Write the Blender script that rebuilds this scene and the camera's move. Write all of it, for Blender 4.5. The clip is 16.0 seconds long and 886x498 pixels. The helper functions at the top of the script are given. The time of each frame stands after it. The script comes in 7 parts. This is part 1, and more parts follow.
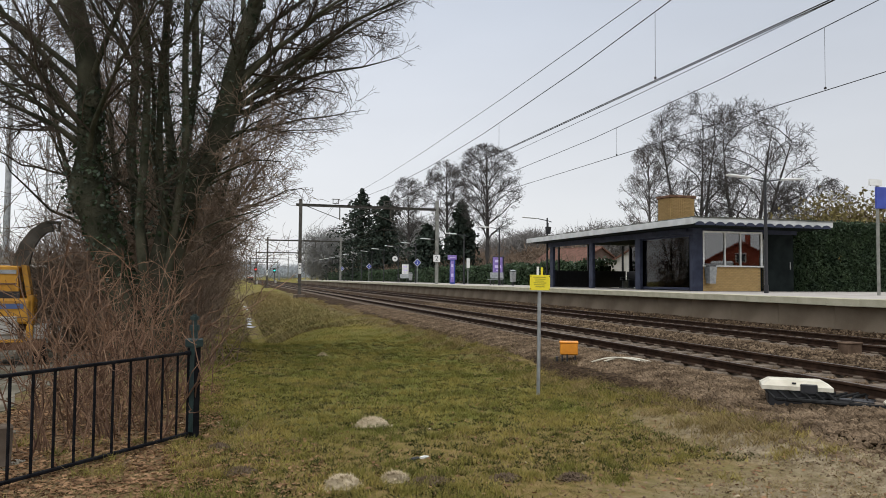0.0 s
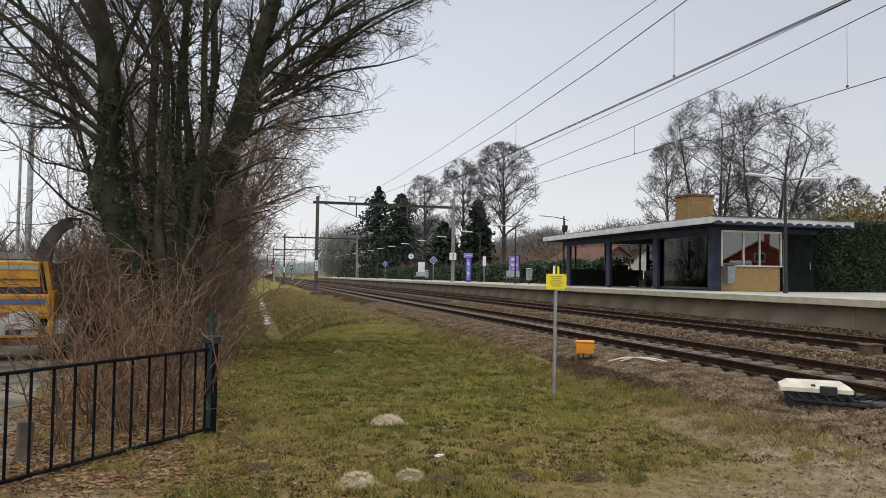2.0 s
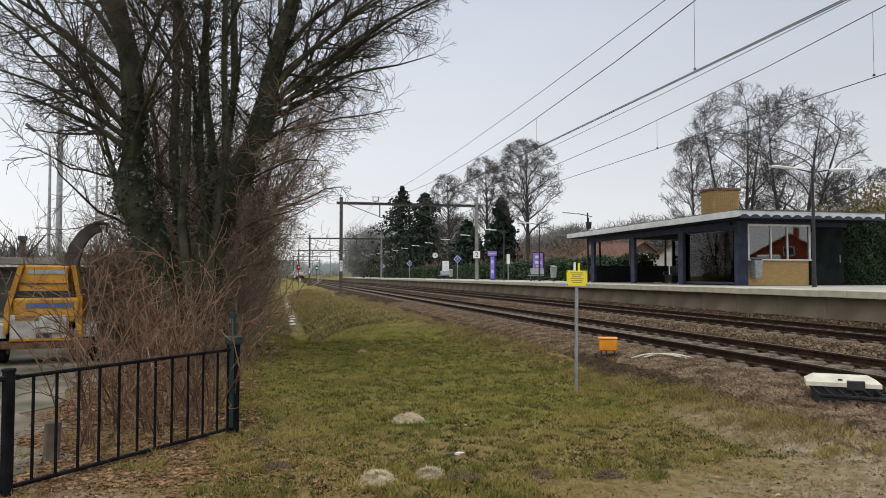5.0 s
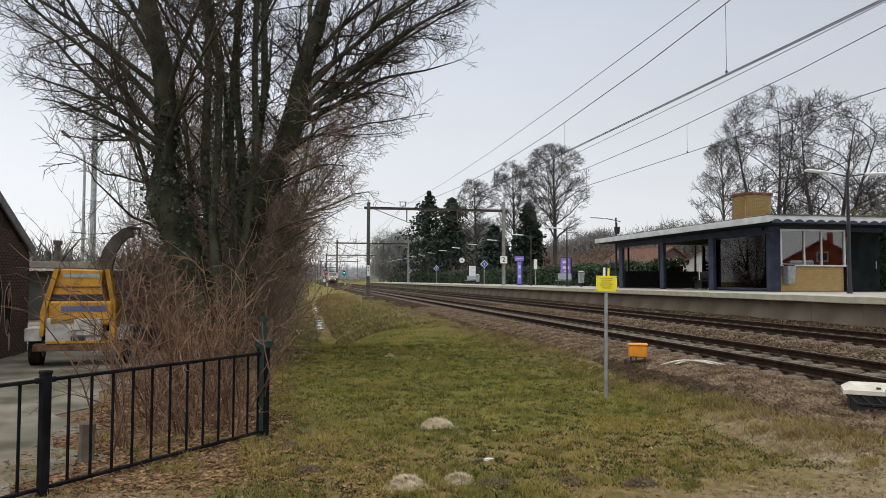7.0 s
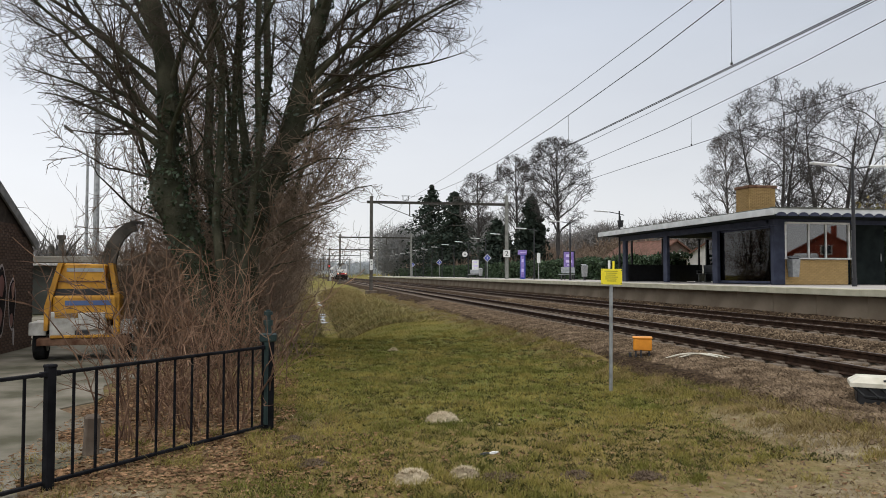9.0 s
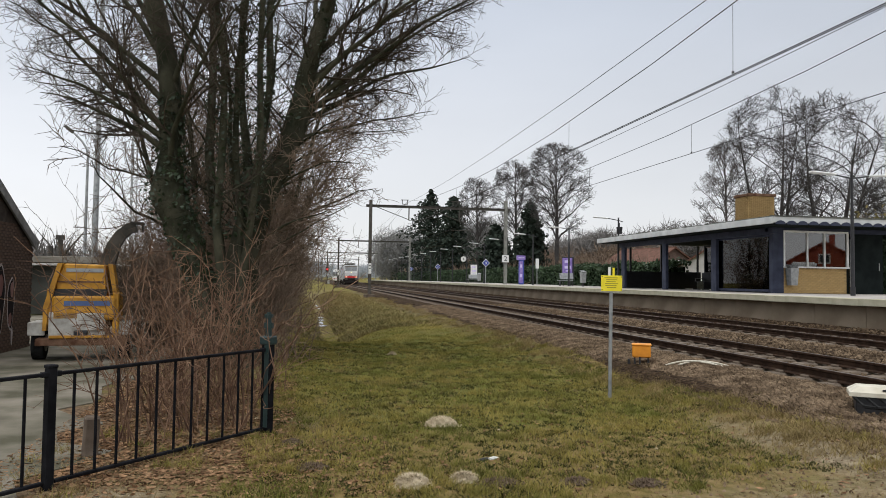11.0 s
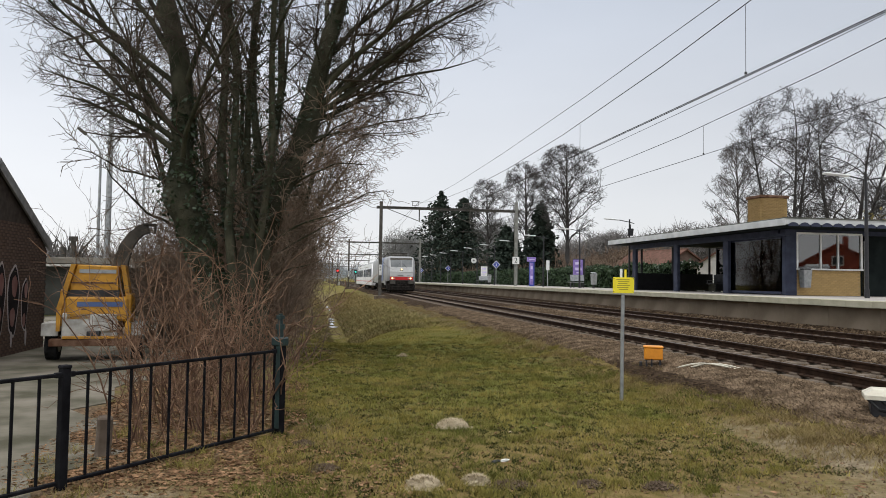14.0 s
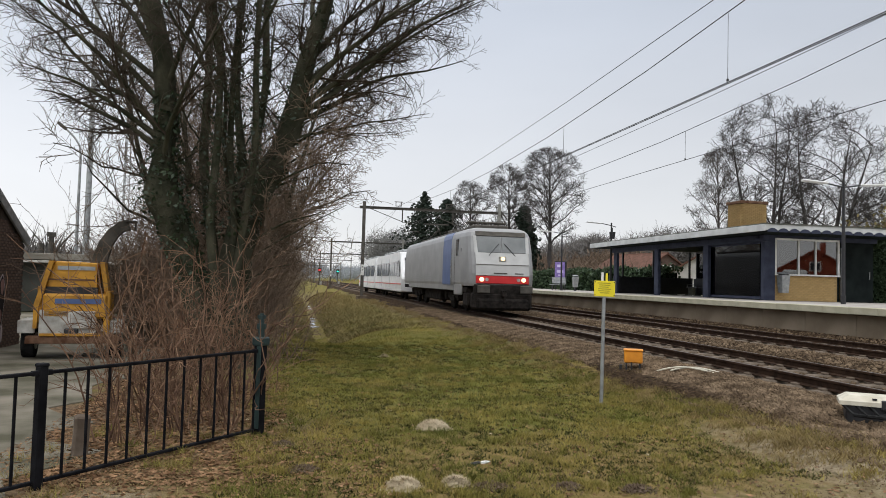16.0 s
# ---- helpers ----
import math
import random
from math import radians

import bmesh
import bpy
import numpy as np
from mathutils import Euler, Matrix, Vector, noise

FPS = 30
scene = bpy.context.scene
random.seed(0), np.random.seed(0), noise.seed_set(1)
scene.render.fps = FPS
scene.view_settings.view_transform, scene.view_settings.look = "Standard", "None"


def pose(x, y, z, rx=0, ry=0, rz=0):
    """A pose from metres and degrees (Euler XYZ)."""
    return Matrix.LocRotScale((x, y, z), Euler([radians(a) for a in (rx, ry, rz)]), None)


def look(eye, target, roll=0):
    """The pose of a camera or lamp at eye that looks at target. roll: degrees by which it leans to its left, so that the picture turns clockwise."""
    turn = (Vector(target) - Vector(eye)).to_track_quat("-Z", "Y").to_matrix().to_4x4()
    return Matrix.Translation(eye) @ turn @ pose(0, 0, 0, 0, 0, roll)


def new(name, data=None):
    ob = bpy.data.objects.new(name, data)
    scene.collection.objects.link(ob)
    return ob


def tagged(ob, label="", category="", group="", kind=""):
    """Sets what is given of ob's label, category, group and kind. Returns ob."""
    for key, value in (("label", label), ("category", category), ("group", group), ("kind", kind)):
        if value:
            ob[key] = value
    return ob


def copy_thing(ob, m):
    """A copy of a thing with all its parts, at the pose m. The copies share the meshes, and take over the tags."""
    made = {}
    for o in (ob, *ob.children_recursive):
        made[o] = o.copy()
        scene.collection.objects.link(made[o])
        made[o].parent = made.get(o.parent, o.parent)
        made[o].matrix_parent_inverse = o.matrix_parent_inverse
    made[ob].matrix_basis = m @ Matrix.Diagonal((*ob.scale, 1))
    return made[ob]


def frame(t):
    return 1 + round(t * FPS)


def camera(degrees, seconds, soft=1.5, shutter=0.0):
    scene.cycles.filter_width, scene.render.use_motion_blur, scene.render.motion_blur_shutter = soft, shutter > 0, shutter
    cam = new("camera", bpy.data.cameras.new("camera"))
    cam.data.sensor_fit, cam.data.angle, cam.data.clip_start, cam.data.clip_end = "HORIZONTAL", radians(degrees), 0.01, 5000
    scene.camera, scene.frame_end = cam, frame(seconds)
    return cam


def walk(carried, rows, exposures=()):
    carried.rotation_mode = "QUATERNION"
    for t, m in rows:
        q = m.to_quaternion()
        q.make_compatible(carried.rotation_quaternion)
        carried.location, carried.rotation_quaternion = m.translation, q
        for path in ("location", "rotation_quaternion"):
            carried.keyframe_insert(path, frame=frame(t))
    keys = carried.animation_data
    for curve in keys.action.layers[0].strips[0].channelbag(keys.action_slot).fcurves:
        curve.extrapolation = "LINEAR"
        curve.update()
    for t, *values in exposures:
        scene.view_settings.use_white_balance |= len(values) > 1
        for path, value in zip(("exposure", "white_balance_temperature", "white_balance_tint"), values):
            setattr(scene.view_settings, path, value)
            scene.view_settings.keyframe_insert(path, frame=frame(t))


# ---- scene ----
cam = camera(63.0, 16.0, soft=0.9)
PATH = [
    (0.0, pose(0.000, 0.000, 1.800, 92.40, -0.50, -16.22)),
    (0.5, pose(-0.001, -0.013, 1.804, 92.12, -0.48, -17.00)),
    (1.0, pose(0.005, -0.019, 1.807, 92.18, -0.27, -16.08)),
    (1.5, pose(-0.001, -0.018, 1.807, 91.77, -0.42, -15.51)),
    (2.0, pose(-0.001, -0.003, 1.811, 92.21, -0.84, -14.95)),
    (2.5, pose(0.027, -0.017, 1.799, 91.74, -0.54, -14.90)),
    (3.0, pose(0.060, -0.019, 1.794, 91.49, -0.50, -14.49)),
    (3.5, pose(0.082, -0.039, 1.797, 91.08, 0.20, -13.89)),
    (4.0, pose(0.091, -0.036, 1.803, 91.70, 0.20, -13.36)),
    (6.5, pose(0.040, -0.019, 1.802, 92.37, -0.47, -12.12)),
    (7, pose(0.050, -0.008, 1.802, 92.49, -0.21, -10.87)),
    (7.5, pose(0.068, 0.088, 1.797, 92.10, -0.27, -11.07)),
    (8, pose(0.051, 0.014, 1.801, 92.21, -0.01, -11.25)),
    (8.5, pose(0.039, 0.021, 1.796, 91.73, -0.06, -11.14)),
    (9, pose(0.035, 0.035, 1.791, 92.02, -0.09, -10.65)),
    (11.5, pose(-0.004, 0.028, 1.795, 92.55, -0.79, -10.85)),
    (12.0, pose(0.004, 0.022, 1.800, 92.76, -0.77, -10.77)),
    (12.5, pose(-0.008, 0.032, 1.802, 92.68, -0.93, -10.33)),
    (13.0, pose(-0.010, 0.035, 1.797, 92.66, -0.83, -10.40)),
    (13.5, pose(-0.016, 0.043, 1.801, 92.68, -0.90, -10.16)),
    (14.0, pose(-0.013, 0.044, 1.793, 92.49, -0.85, -10.00)),
    (14.5, pose(-0.014, 0.045, 1.795, 92.54, -1.08, -10.01)),
    (15.0, pose(-0.011, 0.045, 1.797, 92.26, -1.24, -9.74)),
    (15.5, pose(-0.027, 0.036, 1.803, 92.57, -1.42, -10.79)),
    (16.0, pose(-0.019, 0.031, 1.803, 92.58, -1.55, -11.41)),
]
walk(cam, PATH)


# ---- world and light ----
def build_world():
    w = bpy.data.worlds.new("overcast_sky")
    scene.world = w
    w.use_nodes = True
    nt = w.node_tree
    nt.nodes.clear()
    N, L = nt.nodes.new, nt.links.new
    out, bg = N("ShaderNodeOutputWorld"), N("ShaderNodeBackground")
    sky = N("ShaderNodeTexSky")
    sky.sky_type, sky.sun_disc = "NISHITA", False
    sky.sun_elevation, sky.sun_rotation = radians(38), radians(200)
    dim = N("ShaderNodeVectorMath")
    dim.operation = "SCALE"
    dim.inputs["Scale"].default_value = 0.10
    tc, sep = N("ShaderNodeTexCoord"), N("ShaderNodeSeparateXYZ")
    ramp = N("ShaderNodeValToRGB")
    r = ramp.color_ramp
    r.elements[0].position, r.elements[0].color = 0.0, (0.87, 0.87, 0.88, 1)
    r.elements[1].position, r.elements[1].color = 0.80, (1.75, 1.78, 1.80, 1)
    e = r.elements.new(0.16)
    e.color = (0.79, 0.81, 0.85, 1)
    e = r.elements.new(0.36)
    e.color = (0.65, 0.70, 0.79, 1)
    e = r.elements.new(0.46)
    e.color = (0.80, 0.84, 0.92, 1)
    cloud = N("ShaderNodeTexNoise")
    cloud.inputs["Scale"].default_value, cloud.inputs["Detail"].default_value = 2.2, 5
    stretch = N("ShaderNodeMapping")
    stretch.inputs["Scale"].default_value = (1, 1, 3)
    cr = N("ShaderNodeMapRange")
    cr.inputs["To Min"].default_value, cr.inputs["To Max"].default_value = 0.90, 1.12
    mul = N("ShaderNodeVectorMath")
    mul.operation = "SCALE"
    mix = N("ShaderNodeMix")
    mix.data_type = "RGBA"
    mix.inputs["Factor"].default_value = 0.92
    L(tc.outputs["Generated"], sep.inputs[0])
    L(sep.outputs["Z"], ramp.inputs["Fac"])
    L(tc.outputs["Generated"], stretch.inputs[0])
    L(stretch.outputs[0], cloud.inputs["Vector"])
    L(cloud.outputs["Fac"], cr.inputs["Value"])
    L(ramp.outputs["Color"], mul.inputs[0])
    side, glow = N("ShaderNodeMapRange"), N("ShaderNodeMath")
    side.inputs["From Min"].default_value, side.inputs["To Min"].default_value, side.inputs["To Max"].default_value = -1, 1.26, 0.84
    glow.operation = "MULTIPLY"
    L(sep.outputs["X"], side.inputs["Value"])
    L(side.outputs[0], glow.inputs[0])
    L(cr.outputs[0], glow.inputs[1])
    L(glow.outputs[0], mul.inputs["Scale"])
    L(sky.outputs[0], dim.inputs[0])
    L(dim.outputs[0], mix.inputs["A"])
    L(mul.outputs[0], mix.inputs["B"])
    L(mix.outputs["Result"], bg.inputs["Color"])
    bg.inputs["Strength"].default_value = 1.0
    L(bg.outputs[0], out.inputs[0])
    sun = new("sun", bpy.data.lights.new("sun", "SUN"))
    sun.data.energy, sun.data.angle, sun.data.color = 0.6, radians(25), (1, 0.97, 0.93)
    sun.matrix_world = look((0, 0, 50), (15, 30, 0))


build_world()


# ---- materials ----
def mat(name, c1, c2, scale=3.0, rough=0.8, metal=0.0, bump=0.25, fine=60.0, vary=0.12, emit=0.0, spread=(0.35, 0.65), dist=0.01):
    m = bpy.data.materials.new(name)
    m.use_nodes = True
    nt = m.node_tree
    N, L = nt.nodes.new, nt.links.new
    b = nt.nodes["Principled BSDF"]
    tc = N("ShaderNodeTexCoord")
    n1, n2 = N("ShaderNodeTexNoise"), N("ShaderNodeTexNoise")
    n1.inputs["Scale"].default_value, n1.inputs["Detail"].default_value = scale, 6
    n2.inputs["Scale"].default_value, n2.inputs["Detail"].default_value = fine, 4
    L(tc.outputs["Object"], n1.inputs["Vector"])
    L(tc.outputs["Object"], n2.inputs["Vector"])
    ramp = N("ShaderNodeValToRGB")
    ramp.color_ramp.elements[0].position, ramp.color_ramp.elements[1].position = spread
    ramp.color_ramp.elements[0].color, ramp.color_ramp.elements[1].color = (*c1, 1), (*c2, 1)
    L(n1.outputs["Fac"], ramp.inputs["Fac"])
    info, geo, add = N("ShaderNodeObjectInfo"), N("ShaderNodeNewGeometry"), N("ShaderNodeMath")
    L(info.outputs["Random"], add.inputs[0])
    L(geo.outputs["Random Per Island"], add.inputs[1])
    wob = N("ShaderNodeMath")
    wob.operation = "ADD"
    L(add.outputs[0], wob.inputs[0])
    L(n2.outputs["Fac"], wob.inputs[1])
    rng = N("ShaderNodeMapRange")
    rng.inputs["From Max"].default_value = 2.6
    rng.inputs["To Min"].default_value, rng.inputs["To Max"].default_value = 1 - vary, 1 + vary
    L(wob.outputs[0], rng.inputs["Value"])
    sc = N("ShaderNodeVectorMath")
    sc.operation = "SCALE"
    L(ramp.outputs["Color"], sc.inputs[0])
    L(rng.outputs[0], sc.inputs["Scale"])
    L(sc.outputs[0], b.inputs["Base Color"])
    b.inputs["Roughness"].default_value, b.inputs["Metallic"].default_value = rough, metal
    b.inputs["Specular IOR Level"].default_value = 0.5 if rough < 0.6 else (0.25 if rough < 0.7 else 0.07)
    if bump:
        bp = N("ShaderNodeBump")
        bp.inputs["Strength"].default_value, bp.inputs["Distance"].default_value = bump, dist
        L(n2.outputs["Fac"], bp.inputs["Height"])
        L(bp.outputs[0], b.inputs["Normal"])
    if emit:
        b.inputs["Emission Color"].default_value, b.inputs["Emission Strength"].default_value = (*c2, 1), emit
    return m


def glass(name, tint=(0.8, 0.85, 0.88), clear=0.6, ior=2.2):
    """Window glass: partly clear, partly mirror, by Fresnel."""
    m = bpy.data.materials.new(name)
    m.use_nodes = True
    nt = m.node_tree
    nt.nodes.clear()
    N, L = nt.nodes.new, nt.links.new
    out, mix, fr = N("ShaderNodeOutputMaterial"), N("ShaderNodeMixShader"), N("ShaderNodeFresnel")
    tr, gl = N("ShaderNodeBsdfTransparent"), N("ShaderNodeBsdfGlossy")
    tr.inputs[0].default_value = (*[c * clear for c in tint], 1)
    gl.inputs["Roughness"].default_value = 0.02
    fr.inputs["IOR"].default_value = ior
    L(fr.outputs[0], mix.inputs[0])
    L(tr.outputs[0], mix.inputs[1])
    L(gl.outputs[0], mix.inputs[2])
    L(mix.outputs[0], out.inputs[0])
    return m


M = {}
M["rail_side"] = mat("rusty_rail", (0.028, 0.017, 0.012), (0.06, 0.036, 0.024), 8, 0.75, 0.3)
M["rail_top"] = mat("worn_rail_head", (0.10, 0.075, 0.06), (0.16, 0.13, 0.11), 5, 0.4, 0.8)
M["sleeper"] = mat("stained_concrete", (0.095, 0.073, 0.056), (0.178, 0.143, 0.112), 4, 0.9, 0, 0.5)
M["concrete"] = mat("grey_concrete", (0.17, 0.155, 0.13), (0.28, 0.26, 0.22), 1.2, 0.9, 0, 0.4, 40)
M["plat_wall"] = mat("weathered_concrete_wall", (0.16, 0.125, 0.088), (0.25, 0.203, 0.15), 0.9, 0.92, 0, 0.4, 30)
M["slab"] = mat("mossy_edge_slab", (0.33, 0.31, 0.22), (0.50, 0.47, 0.36), 1.6, 0.85, 0, 0.35, 50, 0.10)
M["paving"] = mat("pale_paving", (0.30, 0.275, 0.25), (0.42, 0.39, 0.36), 0.8, 0.9, 0, 0.3, 25)
M["steel_grey"] = mat("galvanised_steel", (0.26, 0.27, 0.27), (0.40, 0.41, 0.41), 6, 0.5, 0.6, 0.1)
M["mast_dark"] = mat("weathered_mast_steel", (0.075, 0.07, 0.062), (0.13, 0.12, 0.105), 4, 0.7, 0.4, 0.2)
M["mast_pale"] = mat("pale_mast_steel", (0.20, 0.20, 0.18), (0.30, 0.30, 0.27), 4, 0.7, 0.3, 0.2)
M["wire"] = mat("overhead_wire_metal", (0.035, 0.033, 0.032), (0.06, 0.055, 0.05), 3, 0.6, 0.5, 0)
M["black"] = mat("black_paint", (0.012, 0.012, 0.014), (0.022, 0.022, 0.025), 6, 0.45, 0, 0.15)
M["fence"] = mat("dark_fence_paint", (0.005, 0.005, 0.006), (0.012, 0.012, 0.014), 9, 0.72, 0, 0.2, 90)
M["fence_green"] = mat("green_post_paint", (0.006, 0.019, 0.019), (0.012, 0.034, 0.032), 9, 0.5, 0, 0.3)
M["navy"] = mat("navy_paint", (0.026, 0.031, 0.054), (0.044, 0.051, 0.080), 3, 0.65, 0, 0.1)
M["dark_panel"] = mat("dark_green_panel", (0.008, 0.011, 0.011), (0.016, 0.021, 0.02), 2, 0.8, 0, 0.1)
M["white"] = mat("white_paint", (0.66, 0.66, 0.63), (0.80, 0.80, 0.78), 3, 0.6, 0, 0.1, 40, 0.05)
M["cream"] = mat("cream_plastic", (0.50, 0.46, 0.36), (0.68, 0.64, 0.53), 3, 0.5, 0, 0.15)
M["roofing"] = mat("grey_roof_felt", (0.07, 0.075, 0.065), (0.14, 0.14, 0.12), 2, 0.95, 0, 0.4)
M["ybrick"] = mat("yellow_brick", (0.36, 0.235, 0.095), (0.52, 0.36, 0.165), 2, 0.85, 0, 0.3, 40, 0.2)
M["ymortar"] = mat("pale_mortar", (0.34, 0.235, 0.11), (0.42, 0.30, 0.15), 6, 0.95)
M["rbrick"] = mat("dark_red_brick", (0.095, 0.066, 0.054), (0.165, 0.118, 0.096), 1.5, 0.9, 0, 0.3, 40, 0.25)
M["rmortar"] = mat("dirty_mortar", (0.06, 0.05, 0.045), (0.10, 0.085, 0.075), 6, 0.95)
M["redroof"] = mat("red_roof_tile", (0.22, 0.05, 0.03), (0.32, 0.085, 0.05), 2, 0.8)
M["yellow_sign"] = mat("yellow_sign_face", (0.80, 0.66, 0.02), (0.88, 0.74, 0.03), 4, 0.45, 0, 0.05)
M["ink"] = mat("dark_ink", (0.02, 0.02, 0.02), (0.04, 0.04, 0.04), 4, 0.6, 0, 0)
M["sign_ink"] = mat("faded_ink", (0.32, 0.27, 0.03), (0.40, 0.34, 0.05), 4, 0.6, 0, 0)
M["orange"] = mat("orange_paint", (0.62, 0.22, 0.01), (0.78, 0.30, 0.02), 5, 0.5, 0, 0.2)
M["machine_yellow"] = mat("worn_yellow_paint", (0.36, 0.165, 0.010), (0.56, 0.275, 0.024), 4, 0.5, 0, 0.2, 40, 0.2)
M["machine_white"] = mat("dirty_white_paint", (0.30, 0.28, 0.25), (0.55, 0.54, 0.50), 5, 0.6, 0, 0.2)
M["rust"] = mat("rusty_metal", (0.10, 0.05, 0.03), (0.20, 0.12, 0.08), 6, 0.8, 0.2, 0.3)
M["rubber"] = mat("black_rubber", (0.012, 0.012, 0.012), (0.03, 0.03, 0.03), 8, 0.8, 0, 0.2)
M["purple"] = mat("purple_poster", (0.20, 0.13, 0.42), (0.34, 0.25, 0.58), 4, 0.4, 0, 0)
M["lilac"] = mat("pale_lilac_print", (0.55, 0.48, 0.72), (0.66, 0.60, 0.80), 4, 0.4, 0, 0)
M["blue"] = mat("blue_sign", (0.03, 0.05, 0.28), (0.04, 0.07, 0.36), 4, 0.4, 0, 0)
M["lamp_white"] = mat("luminaire_cover", (0.62, 0.63, 0.62), (0.74, 0.75, 0.74), 4, 0.4, 0, 0)
M["loco_white"] = mat("loco_white_paint", (0.46, 0.46, 0.45), (0.56, 0.56, 0.55), 1.5, 0.4, 0, 0.05)
M["loco_grey"] = mat("loco_silver_paint", (0.25, 0.25, 0.252), (0.32, 0.32, 0.322), 1.2, 0.4, 0.1, 0.05)
M["loco_blue"] = mat("loco_blue_stripe", (0.065, 0.105, 0.24), (0.095, 0.145, 0.30), 1.5, 0.4, 0, 0.05)
M["loco_red"] = mat("loco_red_band", (0.55, 0.015, 0.02), (0.66, 0.03, 0.03), 2, 0.4, 0, 0.05)
M["railcar_white"] = mat("railcar_white_paint", (0.68, 0.68, 0.68), (0.80, 0.80, 0.80), 1.5, 0.35, 0, 0.05)
M["bogie"] = mat("bogie_grime", (0.012, 0.011, 0.010), (0.035, 0.03, 0.027), 5, 0.9, 0.1, 0.3)
M["darkglass"] = mat("dark_window_glass", (0.02, 0.022, 0.025), (0.04, 0.043, 0.047), 1, 0.06, 0, 0)
M["darkglass"].node_tree.nodes["Principled BSDF"].inputs["Specular IOR Level"].default_value = 0.22
# Sky reflected in the windscreen is put into this grey base colour.
M["cabglass"] = mat("sky_grey_cab_glass", (0.15, 0.16, 0.16), (0.23, 0.24, 0.24), 1, 0.05, 0, 0)
M["headlight"] = mat("headlight_on", (1, 0.72, 0.36), (1, 0.78, 0.42), 1, 0.3, 0, 0, emit=1.7)
M["fascia"] = mat("weathered_white_board", (0.46, 0.47, 0.46), (0.60, 0.61, 0.60), 2, 0.6, 0, 0.1, 40, 0.08)
# Darker copy of the yellow brick, used on the chimney.
M["cbrick"] = mat("darker_yellow_brick", (0.24, 0.155, 0.066), (0.38, 0.26, 0.12), 2, 0.85, 0, 0.3, 40, 0.2)
M["weed"] = mat("low_broad_weeds", (0.026, 0.032, 0.009), (0.066, 0.064, 0.020), 2, 0.8, 0, 0, vary=0.4)
M["red_light"] = mat("red_signal_lens", (1, 0.03, 0.03), (1, 0.04, 0.04), 1, 0.3, 0, 0, emit=1.6)
M["green_light"] = mat("green_signal_lens", (0.05, 0.9, 0.7), (0.05, 1.0, 0.75), 1, 0.3, 0, 0, emit=0.9)
M["bark"] = mat("mossy_bark", (0.034, 0.037, 0.024), (0.082, 0.078, 0.054), 2.5, 0.95, 0, 0.8, 30, 0.25, dist=0.03)
M["twig"] = mat("dark_twigs", (0.046, 0.037, 0.029), (0.090, 0.072, 0.056), 2, 0.9, 0, 0, vary=0.3)
M["far_twig"] = mat("dark_grey_twigs", (0.046, 0.042, 0.040), (0.085, 0.078, 0.073), 2, 0.9, 0, 0, vary=0.25)
M["stem"] = mat("reddish_shrub_stems", (0.085, 0.050, 0.036), (0.255, 0.158, 0.102), 3, 0.85, 0, 0, vary=0.35)
M["brush"] = mat("brown_brushwood", (0.120, 0.087, 0.065), (0.220, 0.163, 0.120), 1.5, 0.9, 0, 0, vary=0.3)
M["birch"] = mat("grey_twigs", (0.085, 0.075, 0.07), (0.14, 0.125, 0.115), 2, 0.9, 0, 0, vary=0.25)
M["ivy"] = mat("ivy_leaves", (0.012, 0.024, 0.009), (0.032, 0.055, 0.02), 3, 0.5, 0, 0, vary=0.4)
M["hedge"] = mat("evergreen_hedge_leaves", (0.020, 0.038, 0.017), (0.048, 0.076, 0.034), 1.5, 0.6, 0, 0, vary=0.45)
M["hedge_core"] = mat("hedge_inner_shade", (0.006, 0.010, 0.005), (0.014, 0.02, 0.010), 2, 0.95)
# Needle green lightened and greyed to paint in the distance haze.
M["conifer"] = mat("hazed_conifer_needles", (0.020, 0.028, 0.021), (0.046, 0.060, 0.046), 1, 0.8, 0, 0, vary=0.35)
M["olive"] = mat("olive_shrub_leaves", (0.115, 0.10, 0.036), (0.20, 0.16, 0.065), 1.5, 0.8, 0, 0, vary=0.35)
# Woods turn paler and bluer with distance: haze put into the base colours.
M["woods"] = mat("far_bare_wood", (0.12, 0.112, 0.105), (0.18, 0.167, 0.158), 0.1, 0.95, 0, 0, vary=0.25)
M["woods_mid"] = mat("haze_painted_mid_wood", (0.175, 0.175, 0.172), (0.245, 0.243, 0.235), 0.1, 0.95, 0, 0, vary=0.2)
M["woods_far"] = mat("haze_painted_far_wood", (0.30, 0.325, 0.35), (0.38, 0.405, 0.43), 0.1, 0.95, 0, 0, vary=0.15)
M["grassblade"] = mat("grass_blades", (0.122, 0.130, 0.028), (0.305, 0.245, 0.070), 0.9, 0.75, 0, 0, vary=0.6)
M["bankgrass"] = mat("dull_bank_grass", (0.088, 0.086, 0.032), (0.200, 0.165, 0.076), 0.9, 0.8, 0, 0, vary=0.5)
M["brown_concrete"] = mat("rust_stained_concrete", (0.085, 0.056, 0.038), (0.155, 0.105, 0.073), 4, 0.9, 0, 0.5)
M["drygrass"] = mat("dry_grass_blades", (0.165, 0.122, 0.052), (0.285, 0.215, 0.098), 1.2, 0.85, 0, 0, vary=0.35)
M["leaf"] = mat("dead_leaves", (0.08, 0.042, 0.022), (0.30, 0.18, 0.10), 6, 0.85, 0, 0, vary=0.8)
M["stone"] = mat("ballast_stone", (0.062, 0.042, 0.026), (0.185, 0.134, 0.088), 3, 0.9, 0, 0.3, 60, 0.85)
M["sand"] = mat("pale_sand", (0.36, 0.29, 0.19), (0.52, 0.44, 0.31), 4, 0.95, 0, 0.6, 50)
